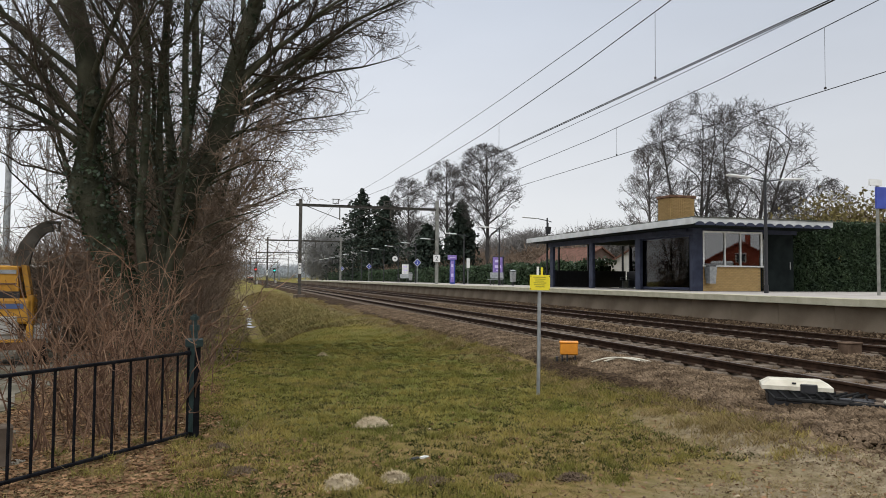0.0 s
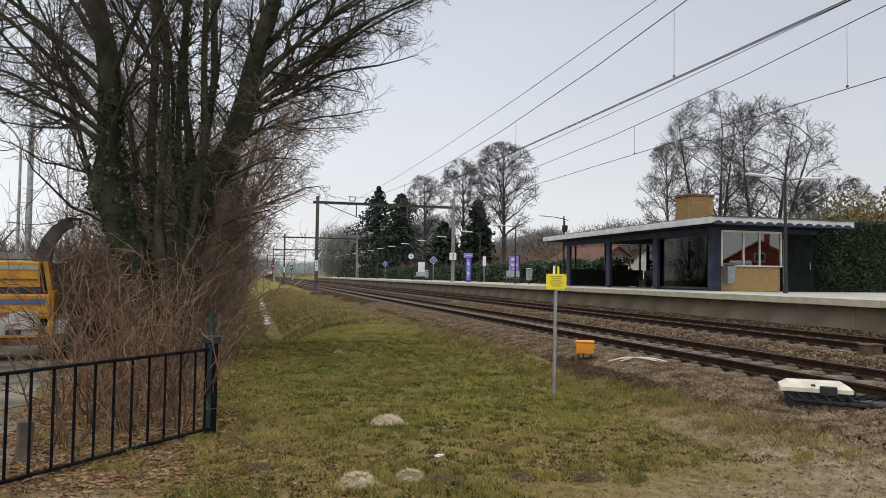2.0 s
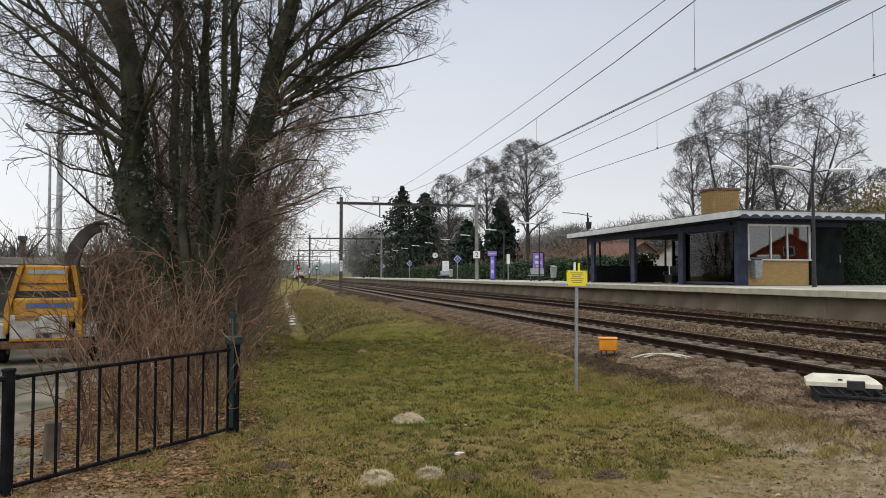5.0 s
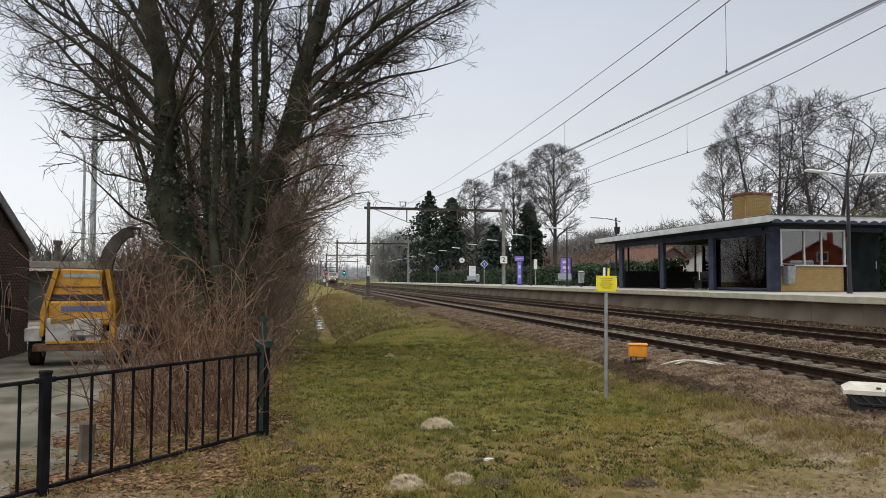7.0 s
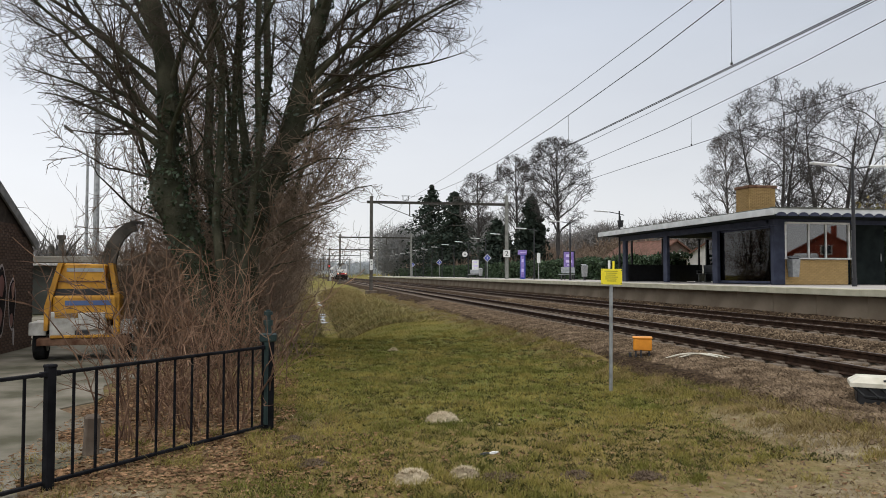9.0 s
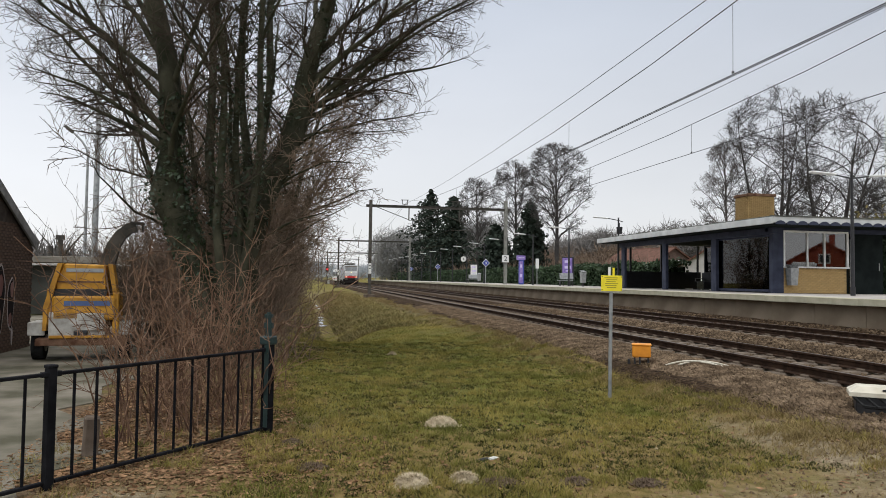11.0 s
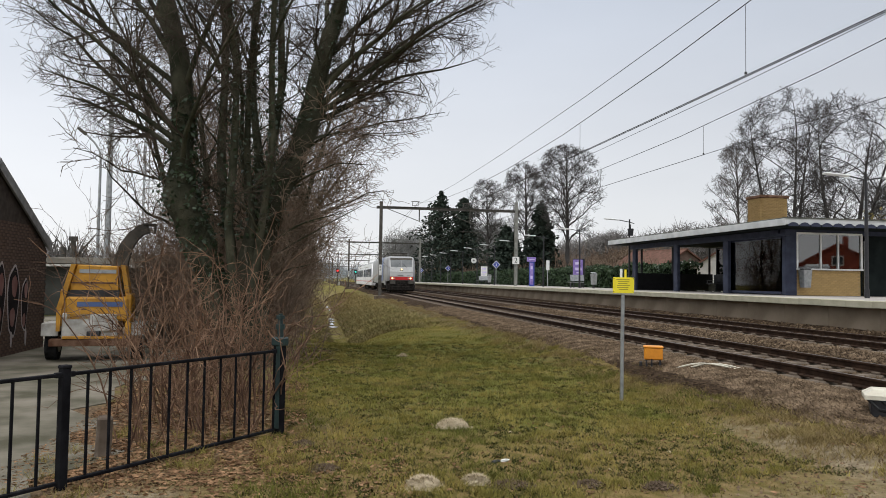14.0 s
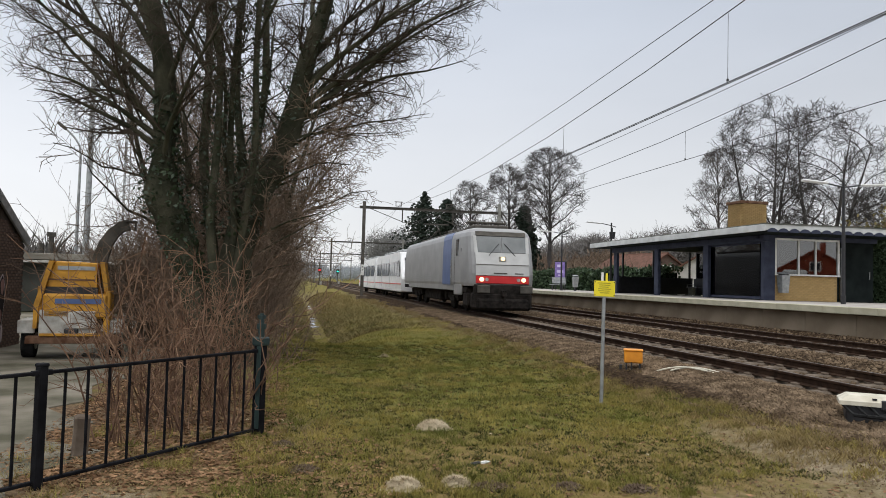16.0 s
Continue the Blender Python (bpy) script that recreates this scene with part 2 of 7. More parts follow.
M["soil"] = mat("dark_soil", (0.09, 0.065, 0.045), (0.15, 0.11, 0.08), 6, 0.95, 0, 0.8, 50)
M["yard"] = mat("worn_asphalt_yard", (0.085, 0.080, 0.055), (0.23, 0.205, 0.165), 1.1, 0.9, 0, 0.3, 60)
M["garage"] = mat("dark_garage_wall", (0.048, 0.050, 0.043), (0.085, 0.086, 0.076), 0.7, 0.9, 0, 0.3)
M["pale_wall"] = mat("pale_plaster", (0.42, 0.40, 0.37), (0.55, 0.53, 0.5), 1, 0.9)
M["paint_black"] = mat("black_spray_paint", (0.015, 0.013, 0.014), (0.03, 0.025, 0.027), 3, 0.7, 0, 0.2)
M["paint_pale"] = mat("pale_spray_paint", (0.42, 0.37, 0.37), (0.55, 0.5, 0.5), 3, 0.7, 0, 0.2)
M["paint_pink"] = mat("pink_spray_paint", (0.24, 0.12, 0.11), (0.33, 0.2, 0.18), 3, 0.7, 0, 0.2)
M["glass"] = glass("window_glass", clear=0.5, ior=2.7)
M["tinted"] = glass("tinted_shelter_glass", (0.7, 0.75, 0.75), 0.5, 1.55)
M["brownroof"] = mat("brown_roof_tile", (0.10, 0.055, 0.04), (0.16, 0.085, 0.065), 2, 0.85)
M["straw"] = mat("bleached_straw", (0.38, 0.31, 0.20), (0.56, 0.47, 0.34), 6, 0.9, 0, 0, vary=0.3)
M["water"] = mat("still_ditch_water", (0.02, 0.022, 0.018), (0.03, 0.03, 0.025), 2, 0.05, 0, 0)


def ground_material():
    """Rough grass with dry patches, bare sand by the crossing and leaf litter under the shrubs."""
    m = bpy.data.materials.new("rough_grass_ground")
    m.use_nodes = True
    nt = m.node_tree
    N, L = nt.nodes.new, nt.links.new
    b = nt.nodes["Principled BSDF"]
    b.inputs["Roughness"].default_value, b.inputs["Specular IOR Level"].default_value = 0.95, 0.04
    tc = N("ShaderNodeTexCoord")

    def noise_at(scale, detail=6):
        n = N("ShaderNodeTexNoise")
        n.inputs["Scale"].default_value, n.inputs["Detail"].default_value = scale, detail
        L(tc.outputs["Object"], n.inputs["Vector"])
        return n.outputs["Fac"]

    def ramp(fac, p0, p1, c0=(0, 0, 0), c1=(1, 1, 1)):
        r = N("ShaderNodeValToRGB")
        r.color_ramp.elements[0].position, r.color_ramp.elements[1].position = p0, p1
        r.color_ramp.elements[0].color, r.color_ramp.elements[1].color = (*c0, 1), (*c1, 1)
        L(fac, r.inputs["Fac"])
        return r.outputs["Color"]

    def mix(fac, a, c):
        x = N("ShaderNodeMix")
        x.data_type = "RGBA"
        L(fac, x.inputs["Factor"])
        for sock, v in (("A", a), ("B", c)):
            if isinstance(v, tuple):
                x.inputs[sock].default_value = (*v, 1)
            else:
                L(v, x.inputs[sock])
        return x.outputs["Result"]

    def zone(cx, cy, rx, ry, lo=0.55, hi=1.1, turn=0.0):
        mp = N("ShaderNodeMapping")
        mp.vector_type = "TEXTURE"
        mp.inputs["Location"].default_value = (cx, cy, 0)
        mp.inputs["Rotation"].default_value = (0, 0, radians(turn))
        mp.inputs["Scale"].default_value = (rx, ry, 1000)
        L(tc.outputs["Object"], mp.inputs["Vector"])
        ln = N("ShaderNodeVectorMath")
        ln.operation = "LENGTH"
        L(mp.outputs[0], ln.inputs[0])
        nz = N("ShaderNodeMath")
        nz.operation = "MULTIPLY_ADD"
        L(noise_at(1.6), nz.inputs[0])
        nz.inputs[1].default_value = 1.3
        L(ln.outputs["Value"], nz.inputs[2])
        r = N("ShaderNodeMapRange")
        r.inputs["From Min"].default_value, r.inputs["From Max"].default_value = lo + 0.65, hi + 0.65
        r.inputs["To Min"].default_value, r.inputs["To Max"].default_value = 1, 0
        L(nz.outputs[0], r.inputs["Value"])
        return r.outputs[0]

    col = ramp(noise_at(0.55), 0.38, 0.66, (0.116, 0.116, 0.026), (0.232, 0.182, 0.058))
    col = mix(ramp(noise_at(3.5), 0.48, 0.62), col, (0.205, 0.150, 0.062))
    col = mix(ramp(noise_at(38), 0.50, 0.68), col, (0.075, 0.082, 0.018))
    litter = ramp(noise_at(16), 0.35, 0.65, (0.092, 0.062, 0.040), (0.235, 0.162, 0.100))
    sandy = ramp(noise_at(9), 0.35, 0.65, (0.132, 0.102, 0.064), (0.300, 0.246, 0.166))
    dry = ramp(noise_at(5), 0.35, 0.65, (0.125, 0.100, 0.042), (0.225, 0.178, 0.085))
    dry2 = ramp(noise_at(7), 0.38, 0.62, (0.125, 0.100, 0.030), (0.215, 0.152, 0.066))
    verge = ramp(noise_at(7), 0.35, 0.65, (0.075, 0.058, 0.030), (0.165, 0.125, 0.068))
    col = mix(zone(1.3, 78, 2.4, 46, 0.5, 1.2), col, dry)
    col = mix(zone(5.7, 44, 1.0, 48, 0.5, 1.2), col, verge)
    col = mix(zone(-1.9, 8.6, 2.6, 3.6, 0.6, 1.2), col, litter)
    col = mix(zone(-2.5, 30, 3.2, 22, 0.7, 1.1), col, litter)
    col = mix(zone(2.6, 16.5, 3.6, 8.0, 0.4, 1.3), col, ramp(noise_at(6), 0.35, 0.65, (0.082, 0.095, 0.022), (0.158, 0.148, 0.040)))
    col = mix(zone(2.8, 6.6, 4.2, 1.9, 0.5, 1.2), col, dry2)
    col = mix(zone(5.2, 5.0, 3.2, 1.5, 0.2, 1.2, 20), col, sandy)
    col = mix(zone(-1.5, 6.1, 0.95, 0.6, 0.35, 0.9), col, sandy)
    col = mix(zone(5.9, 11.5, 1.1, 6.5, 0.5, 1.2, -4), col, dry2)
    col = mix(zone(5.35, 6.6, 0.55, 2.3, 0.3, 1.1, 8), col, sandy)
    L(col, b.inputs["Base Color"])
    bp = N("ShaderNodeBump")
    bp.inputs["Strength"].default_value, bp.inputs["Distance"].default_value = 0.8, 0.04
    L(noise_at(28), bp.inputs["Height"])
    L(bp.outputs[0], b.inputs["Normal"])
    return m


def ballast_material():
    m = bpy.data.materials.new("gap_shaded_ballast_bed")
    m.use_nodes = True
    nt = m.node_tree
    N, L = nt.nodes.new, nt.links.new
    b = nt.nodes["Principled BSDF"]
    b.inputs["Roughness"].default_value, b.inputs["Specular IOR Level"].default_value = 0.95, 0.04
    tc, vo, no = N("ShaderNodeTexCoord"), N("ShaderNodeTexVoronoi"), N("ShaderNodeTexNoise")
    vo.inputs["Scale"].default_value, no.inputs["Scale"].default_value = 18, 0.8
    L(tc.outputs["Object"], vo.inputs["Vector"])
    L(tc.outputs["Object"], no.inputs["Vector"])
    r = N("ShaderNodeValToRGB")
    # Bed coloured darker than the loose stones, painting in the shaded gaps between.
    r.color_ramp.elements[0].color, r.color_ramp.elements[1].color = (0.022, 0.014, 0.009, 1), (0.100, 0.070, 0.045, 1)
    sep = N("ShaderNodeSeparateColor")
    L(vo.outputs["Color"], sep.inputs[0])
    L(sep.outputs[0], r.inputs["Fac"])
    mx = N("ShaderNodeMix")
    mx.data_type, mx.blend_type = "RGBA", "MULTIPLY"
    mx.inputs["Factor"].default_value = 0.6
    r2 = N("ShaderNodeValToRGB")
    r2.color_ramp.elements[0].color, r2.color_ramp.elements[1].color = (0.5, 0.42, 0.35, 1), (1, 0.97, 0.93, 1)
    L(no.outputs["Fac"], r2.inputs["Fac"])
    L(r.outputs[0], mx.inputs["A"])
    L(r2.outputs[0], mx.inputs["B"])
    L(mx.outputs["Result"], b.inputs["Base Color"])
    bp = N("ShaderNodeBump")
    bp.inputs["Strength"].default_value, bp.inputs["Distance"].default_value, bp.invert = 1.0, 0.05, True
    L(vo.outputs["Distance"], bp.inputs["Height"])
    L(bp.outputs[0], b.inputs["Normal"])
    return m


M["ground"], M["ballast"] = ground_material(), ballast_material()


# ---- mesh helpers ----
def box(bm, x, y, z, sx, sy, sz, bevel=0.0, m=None):
    """A box by its centre and full sizes, with bevelled edges if asked, into bm."""
    t = Matrix.Translation((x, y, z)) @ (m or Matrix()) @ Matrix.Diagonal((sx, sy, sz, 1))
    got = bmesh.ops.create_cube(bm, size=1, matrix=t)["verts"]
    if bevel:
        edges = list({e for v in got for e in v.link_edges})
        bmesh.ops.bevel(bm, geom=edges, offset=bevel, segments=1, affect="EDGES", clamp_overlap=True)


def rod(bm, a, b, r0, r1=None, n=8, caps=True):
    a, b = Vector(a), Vector(b)
    r1 = r0 if r1 is None else r1
    q = (b - a).to_track_quat("Z", "Y").to_matrix().to_4x4()
    t = Matrix.Translation((a + b) / 2) @ q
    bmesh.ops.create_cone(bm, cap_ends=caps, segments=n, radius1=r0, radius2=r1, depth=(b - a).length, matrix=t)


def chain(bm, pts, r, n=6):
    for a, b in zip(pts, pts[1:]):
        rod(bm, a, b, r, r, n)


def prism(bm, outline, h, m):
    """A flat outline (x, y) pushed out by h along its local z, placed by m."""
    lo = [bm.verts.new(m @ Vector((x, y, 0))) for x, y in outline]
    hi = [bm.verts.new(m @ Vector((x, y, h))) for x, y in outline]
    bm.faces.new(lo[::-1])
    bm.faces.new(hi)
    k = len(outline)
    for i in range(k):
        bm.faces.new((lo[i], lo[(i + 1) % k], hi[(i + 1) % k], hi[i]))


def mesh_of(name, bm, material, smooth=False):
    me = bpy.data.meshes.new(name)
    bmesh.ops.recalc_face_normals(bm, faces=bm.faces)
    bm.to_mesh(me)
    bm.free()
    me.materials.append(material)
    if smooth:
        for p in me.polygons:
            p.use_smooth = True
    return me


def part(name, bm, material, parent=None, label="", smooth=False):
    ob = new(name, mesh_of(name, bm, material, smooth))
    ob.parent = parent
    return tagged(ob, label)


def raw(name, verts, faces, material, parent=None, label="", smooth=False):
    me = bpy.data.meshes.new(name)
    verts, faces = np.asarray(verts, np.float32), np.asarray(faces, np.int32)
    me.vertices.add(len(verts))
    me.vertices.foreach_set("co", verts.ravel())
    k = faces.shape[1]
    me.loops.add(faces.size)
    me.loops.foreach_set("vertex_index", faces.ravel())
    me.polygons.add(len(faces))
    me.polygons.foreach_set("loop_start", np.arange(0, faces.size, k, dtype=np.int32))
    me.polygons.foreach_set("use_smooth", np.full(len(faces), smooth))
    me.update(calc_edges=True)
    me.materials.append(material)
    ob = new(name, me)
    ob.parent = parent
    return tagged(ob, label)


def thing(name, label, category, m=None, group="", kind=""):
    e = tagged(new(name), label, category, group, kind)
    e.matrix_world = m or Matrix()
    return e


def one(name, build, material, label, category, m=None, group="", kind="", smooth=False):
    """A thing that is a single mesh."""
    bm = bmesh.new()
    build(bm)
    ob = tagged(new(name, mesh_of(name, bm, material, smooth)), label, category, group, kind)
    ob.matrix_world = m or Matrix()
    return ob


def boxes(*rows):
    """A bmesh of boxes, a row of box() numbers each."""
    bm = bmesh.new()
    for row in rows:
        box(bm, *row)
    return bm


def rods(*rows):
    bm = bmesh.new()
    for row in rows:
        rod(bm, *row)
    return bm


def smooth_step(v, a, b):
    t = np.clip((np.asarray(v, float) - a) / (b - a), 0, 1)
    return t * t * (3 - 2 * t)


# ---- ground ----
NEAR, FAR_TRACK, RAIL_Z, FAR_Z, EDGE, PLAT_Z = 8.45, 12.85, 0.51, 0.58, 14.55, 1.40


def box_hollow(x, y):
    return 0.13 * np.exp(-((x - 6.6) / 0.6) ** 2 - ((y - 7.25) / 0.9) ** 2)


def ground_z(x, y):
    x, y = np.asarray(x, float), np.asarray(y, float)
    z = -0.85 * np.exp(-(((x - 1.05 - 0.12 * np.sin(y * 0.13)) / 1.2) ** 2)) * smooth_step(y, 19, 29) * (1 - smooth_step(y, 170, 230))
    z = z + 0.28 * smooth_step(x, 4.6, 6.6) * (1 - smooth_step(x, 14, 15))
    z = z + 0.10 * smooth_step(y, 18, 30) * smooth_step(x, 2, 4) * (1 - smooth_step(x, 5, 6))
    z = z - box_hollow(x, y)
    near = smooth_step(x, -2.6, -1.2) * (1 - smooth_step(np.abs(x), 40, 60))
    z = z + near * (0.014 * np.sin(1.7 * x + 0.9 * y) * np.sin(1.3 * y - 0.6 * x) + 0.006 * np.sin(4.1 * x + 1.3 * y) * np.sin(3.7 * y - 1.9 * x + 0.8))
    z = z + 5.5 * smooth_step(x, 27, 75) * smooth_step(y, 60, 140) * (1 - smooth_step(x, 400, 700))
    return z


def build_ground():
    xs = np.concatenate([[-2500, -1200, -500, -200, -90, -50], np.arange(-30, -8, 2), np.arange(-8, 15, 0.22), np.arange(15, 80, 3), [90, 120, 170, 260, 400, 700, 1300, 2500]])
    ys = np.concatenate([[-2500, -1000, -300, -100, -40, -15], np.arange(-6, 26, 0.22), np.arange(26, 70, 0.6), np.arange(70, 240, 4), [260, 300, 360, 450, 600, 900, 1500, 2500]])
    X, Y = np.meshgrid(xs, ys)
    Z = ground_z(X, Y)
    n, k = len(xs), len(ys)
    idx = np.arange(n * k).reshape(k, n)
    f = np.stack([idx[:-1, :-1], idx[:-1, 1:], idx[1:, 1:], idx[1:, :-1]], -1).reshape(-1, 4)
    g = raw("ground", np.stack([X, Y, Z], -1).reshape(-1, 3), f, M["ground"], smooth=True)
    tagged(g, "uneven rough grass with dry patches, sand and leaf litter", "ground", kind="structure")


def build_ballast():
    prof = [(5.75, 0.12), (6.0, 0.25), (6.3, 0.30), (6.6, 0.325), (6.95, 0.35), (7.22, 0.345), (7.42, 0.305), (9.65, 0.305), (9.95, 0.37), (10.65, 0.43), (11.35, 0.44), (11.65, 0.375), (14.05, 0.385), (14.35, 0.50), (14.80, 0.62)]
    ys = np.concatenate([np.arange(-20, 60, 0.5), np.arange(60, 420, 3)])
    xs = np.concatenate([np.linspace(a[0], b[0], 5)[:-1] for a, b in zip(prof, prof[1:])] + [[prof[-1][0]]])
    zs = np.interp(xs, [p[0] for p in prof], [p[1] for p in prof])
    X, Y = np.meshgrid(xs, ys)
    Z = zs[None, :] + 0.02 * np.sin(X * 5.3 + Y * 2.1) * np.sin(Y * 3.9 - X * 1.7)
    Z = Z - box_hollow(X, Y)
    X = X + np.where(X < 6.2, (0.16 * np.sin(Y * 0.37) + 0.12 * np.sin(Y * 0.9 + 1)) * (Y < 90), 0)
    n, k = len(xs), len(ys)
    idx = np.arange(n * k).reshape(k, n)
    f = np.stack([idx[:-1, :-1], idx[:-1, 1:], idx[1:, 1:], idx[1:, :-1]], -1).reshape(-1, 4)
    tagged(raw("ballast", np.stack([X, Y, Z], -1).reshape(-1, 3), f, M["ballast"], smooth=True), "brown-grey crushed stone ballast under the tracks", "ballast", kind="structure")
    rng = np.random.default_rng(5)
    cnt = 84000
    y = 3.0 + 36 * rng.random(cnt) ** 1.5
    x = np.concatenate([5.6 + 9.15 * rng.random(46000), 5.55 + 1.9 * rng.random(38000) ** 0.9])
    z = np.interp(x, [p[0] for p in prof], [p[1] for p in prof]) + 0.012 - box_hollow(x, y)
    keep = (np.abs(np.abs(x - NEAR) - 0.75) > 0.09) & (np.abs(np.abs(x - FAR_TRACK) - 0.75) > 0.09)
    x, y, z = x[keep], y[keep], z[keep]
    cnt = len(x)
    base = np.array([(1, 0, 0), (-1, 0, 0), (0, 1, 0), (0, -1, 0), (0, 0, 1), (0, 0, -1)], float)
    v = base[None] * (0.6 + 0.8 * rng.random((cnt, 6, 1))) * (0.017 + 0.024 * rng.random((cnt, 1, 1)))
    a = rng.random(cnt) * 6.28
    ca, sa = np.cos(a)[:, None], np.sin(a)[:, None]
    tilt = rng.random((cnt, 1)) * 1.2
    vx, vy, vz = v[..., 0] * ca - v[..., 1] * sa, v[..., 0] * sa + v[..., 1] * ca, v[..., 2]
    vx, vz = vx * np.cos(tilt) - vz * np.sin(tilt), vx * np.sin(tilt) + vz * np.cos(tilt)
    V = np.stack([vx + x[:, None], vy + y[:, None], vz + z[:, None]], -1).reshape(-1, 3)
    tri = np.array([(0, 2, 4), (2, 1, 4), (1, 3, 4), (3, 0, 4), (2, 0, 5), (1, 2, 5), (3, 1, 5), (0, 3, 5)])
    F = (tri[None] + 6 * np.arange(cnt)[:, None, None]).reshape(-1, 3)
    tagged(raw("ballast_stones", V, F, M["stone"]), "loose angular ballast stones between the rails", "stones", kind="stuff")


def rail_mesh(bm, x, y0, y1, z):
    prof = [(-0.07, -0.15), (0.07, -0.15), (0.07, -0.135), (0.012, -0.115), (0.012, -0.045), (0.036, -0.03), (0.036, -0.004), (0.03, 0.0),
            (-0.03, 0.0), (-0.036, -0.004), (-0.036, -0.03), (-0.012, -0.045), (-0.012, -0.115), (-0.07, -0.135)]
    prism(bm, [(px, pz) for px, pz in prof], y1 - y0, Matrix.Translation((x, y1, z)) @ pose(0, 0, 0, 90, 0, 0))


def build_track(name, cx, top, label, cut):
    tr = thing(name, label, "railway track", kind="structure")
    for s in (-0.7535, 0.7535):
        bm = bmesh.new()
        rail_mesh(bm, cx + s, -25, 420, top)
        part("rail", bm, M["rail_side"], tr, "rusty brown steel rail")
        part("rail_head", boxes((cx + s, 197.5, top + 0.001, 0.046, 445, 0.004)), M["rail_top"], tr, "worn shiny rail head")
    bm = bmesh.new()
    for s in (-1, 1):
        box(bm, s * 0.78, 0, -0.02, 0.95, 0.27, 0.16, 0.03)
        for d in (-0.1, 0.1):
            box(bm, s * 0.7535 + d, 0, 0.075, 0.07, 0.14, 0.045, 0.01)
    box(bm, 0, 0, -0.05, 0.7, 0.22, 0.14, 0.02)
    me = mesh_of("sleeper", bm, M["sleeper"])
    n = 0
    y = 0.4
    while y < cut:
        ob = new("sleeper", me)
        ob.parent = tr
        ob.location = (cx, y, top - 0.215)
        y += 0.6
        n += 1
    far = bmesh.new()
    while y < 400:
        box(far, cx, y, top - 0.20, 2.5, 0.27, 0.16)
        y += 0.6
    tagged(part("far_sleepers", far, M["sleeper"], tr), kind="stuff")


# ---- platform ----
def build_platform():
    pf = thing("platform", "long concrete station platform with pale edge slabs", "platform", kind="structure")
    part("platform_wall", boxes((EDGE + 0.45, 84, 0.66, 0.30, 180, 1.16)), M["plat_wall"], pf, "weathered brown-grey concrete retaining wall")
    part("paving", boxes((18.6, 84, PLAT_Z - 0.09, 7.1, 180, 0.16), (31.1, 8.2, PLAT_Z - 0.09, 17.9, 38.0, 0.16)), M["paving"], pf, "pale grey platform paving")
    bm = bmesh.new()
    box(bm, 0, 0, 0, 0.62, 0.999, 0.19, 0.010)
    me = mesh_of("edge_slab", bm, M["slab"])
    y = -5.5
    k = 0
    while y < 174:
        ob = new("edge_slab", me)
        ob.parent = pf
        ob.location = (EDGE + 0.31, y, PLAT_Z - 0.085 + 0.004 * math.sin(k * 2.1))
        y += 1.0
        k += 1
    me2 = mesh_of("wall_panel", boxes((0, 0, 0, 0.05, 1.99, 0.86, 0.004)), M["plat_wall"])
    for k in range(40):
        ob = new("wall_panel", me2)
        ob.parent = pf
        ob.location = (EDGE + 0.28, -4 + 2.0 * k, 0.77)


def brick_wall(parent, x0, x1, y, z0, z1, brick, mortar, length=0.21, high=0.065, face=-1, limit=300):
    """A wall in the plane of y between x0 and x1, of single bricks before a mortar bed. face: the side to which the bricks stand proud."""
    part("mortar", boxes(((x0 + x1) / 2, y, (z0 + z1) / 2, x1 - x0, 0.2, z1 - z0)), mortar, parent)
    me = mesh_of("brick", boxes((0, 0, 0, length - 0.012, 0.03, high - 0.012, 0.003)), brick)
    rows, n = int((z1 - z0) / high), 0
    for r in range(rows):
        x = x0 + (0.5 * length if r % 2 else 0) + length / 2
        while x + length / 2 <= x1 + 0.01 and n < limit:
            ob = new("brick", me)
            ob.parent = parent
            ob.location = (x, y + face * 0.0895, z0 + (r + 0.5) * high)
            x += length
            n += 1


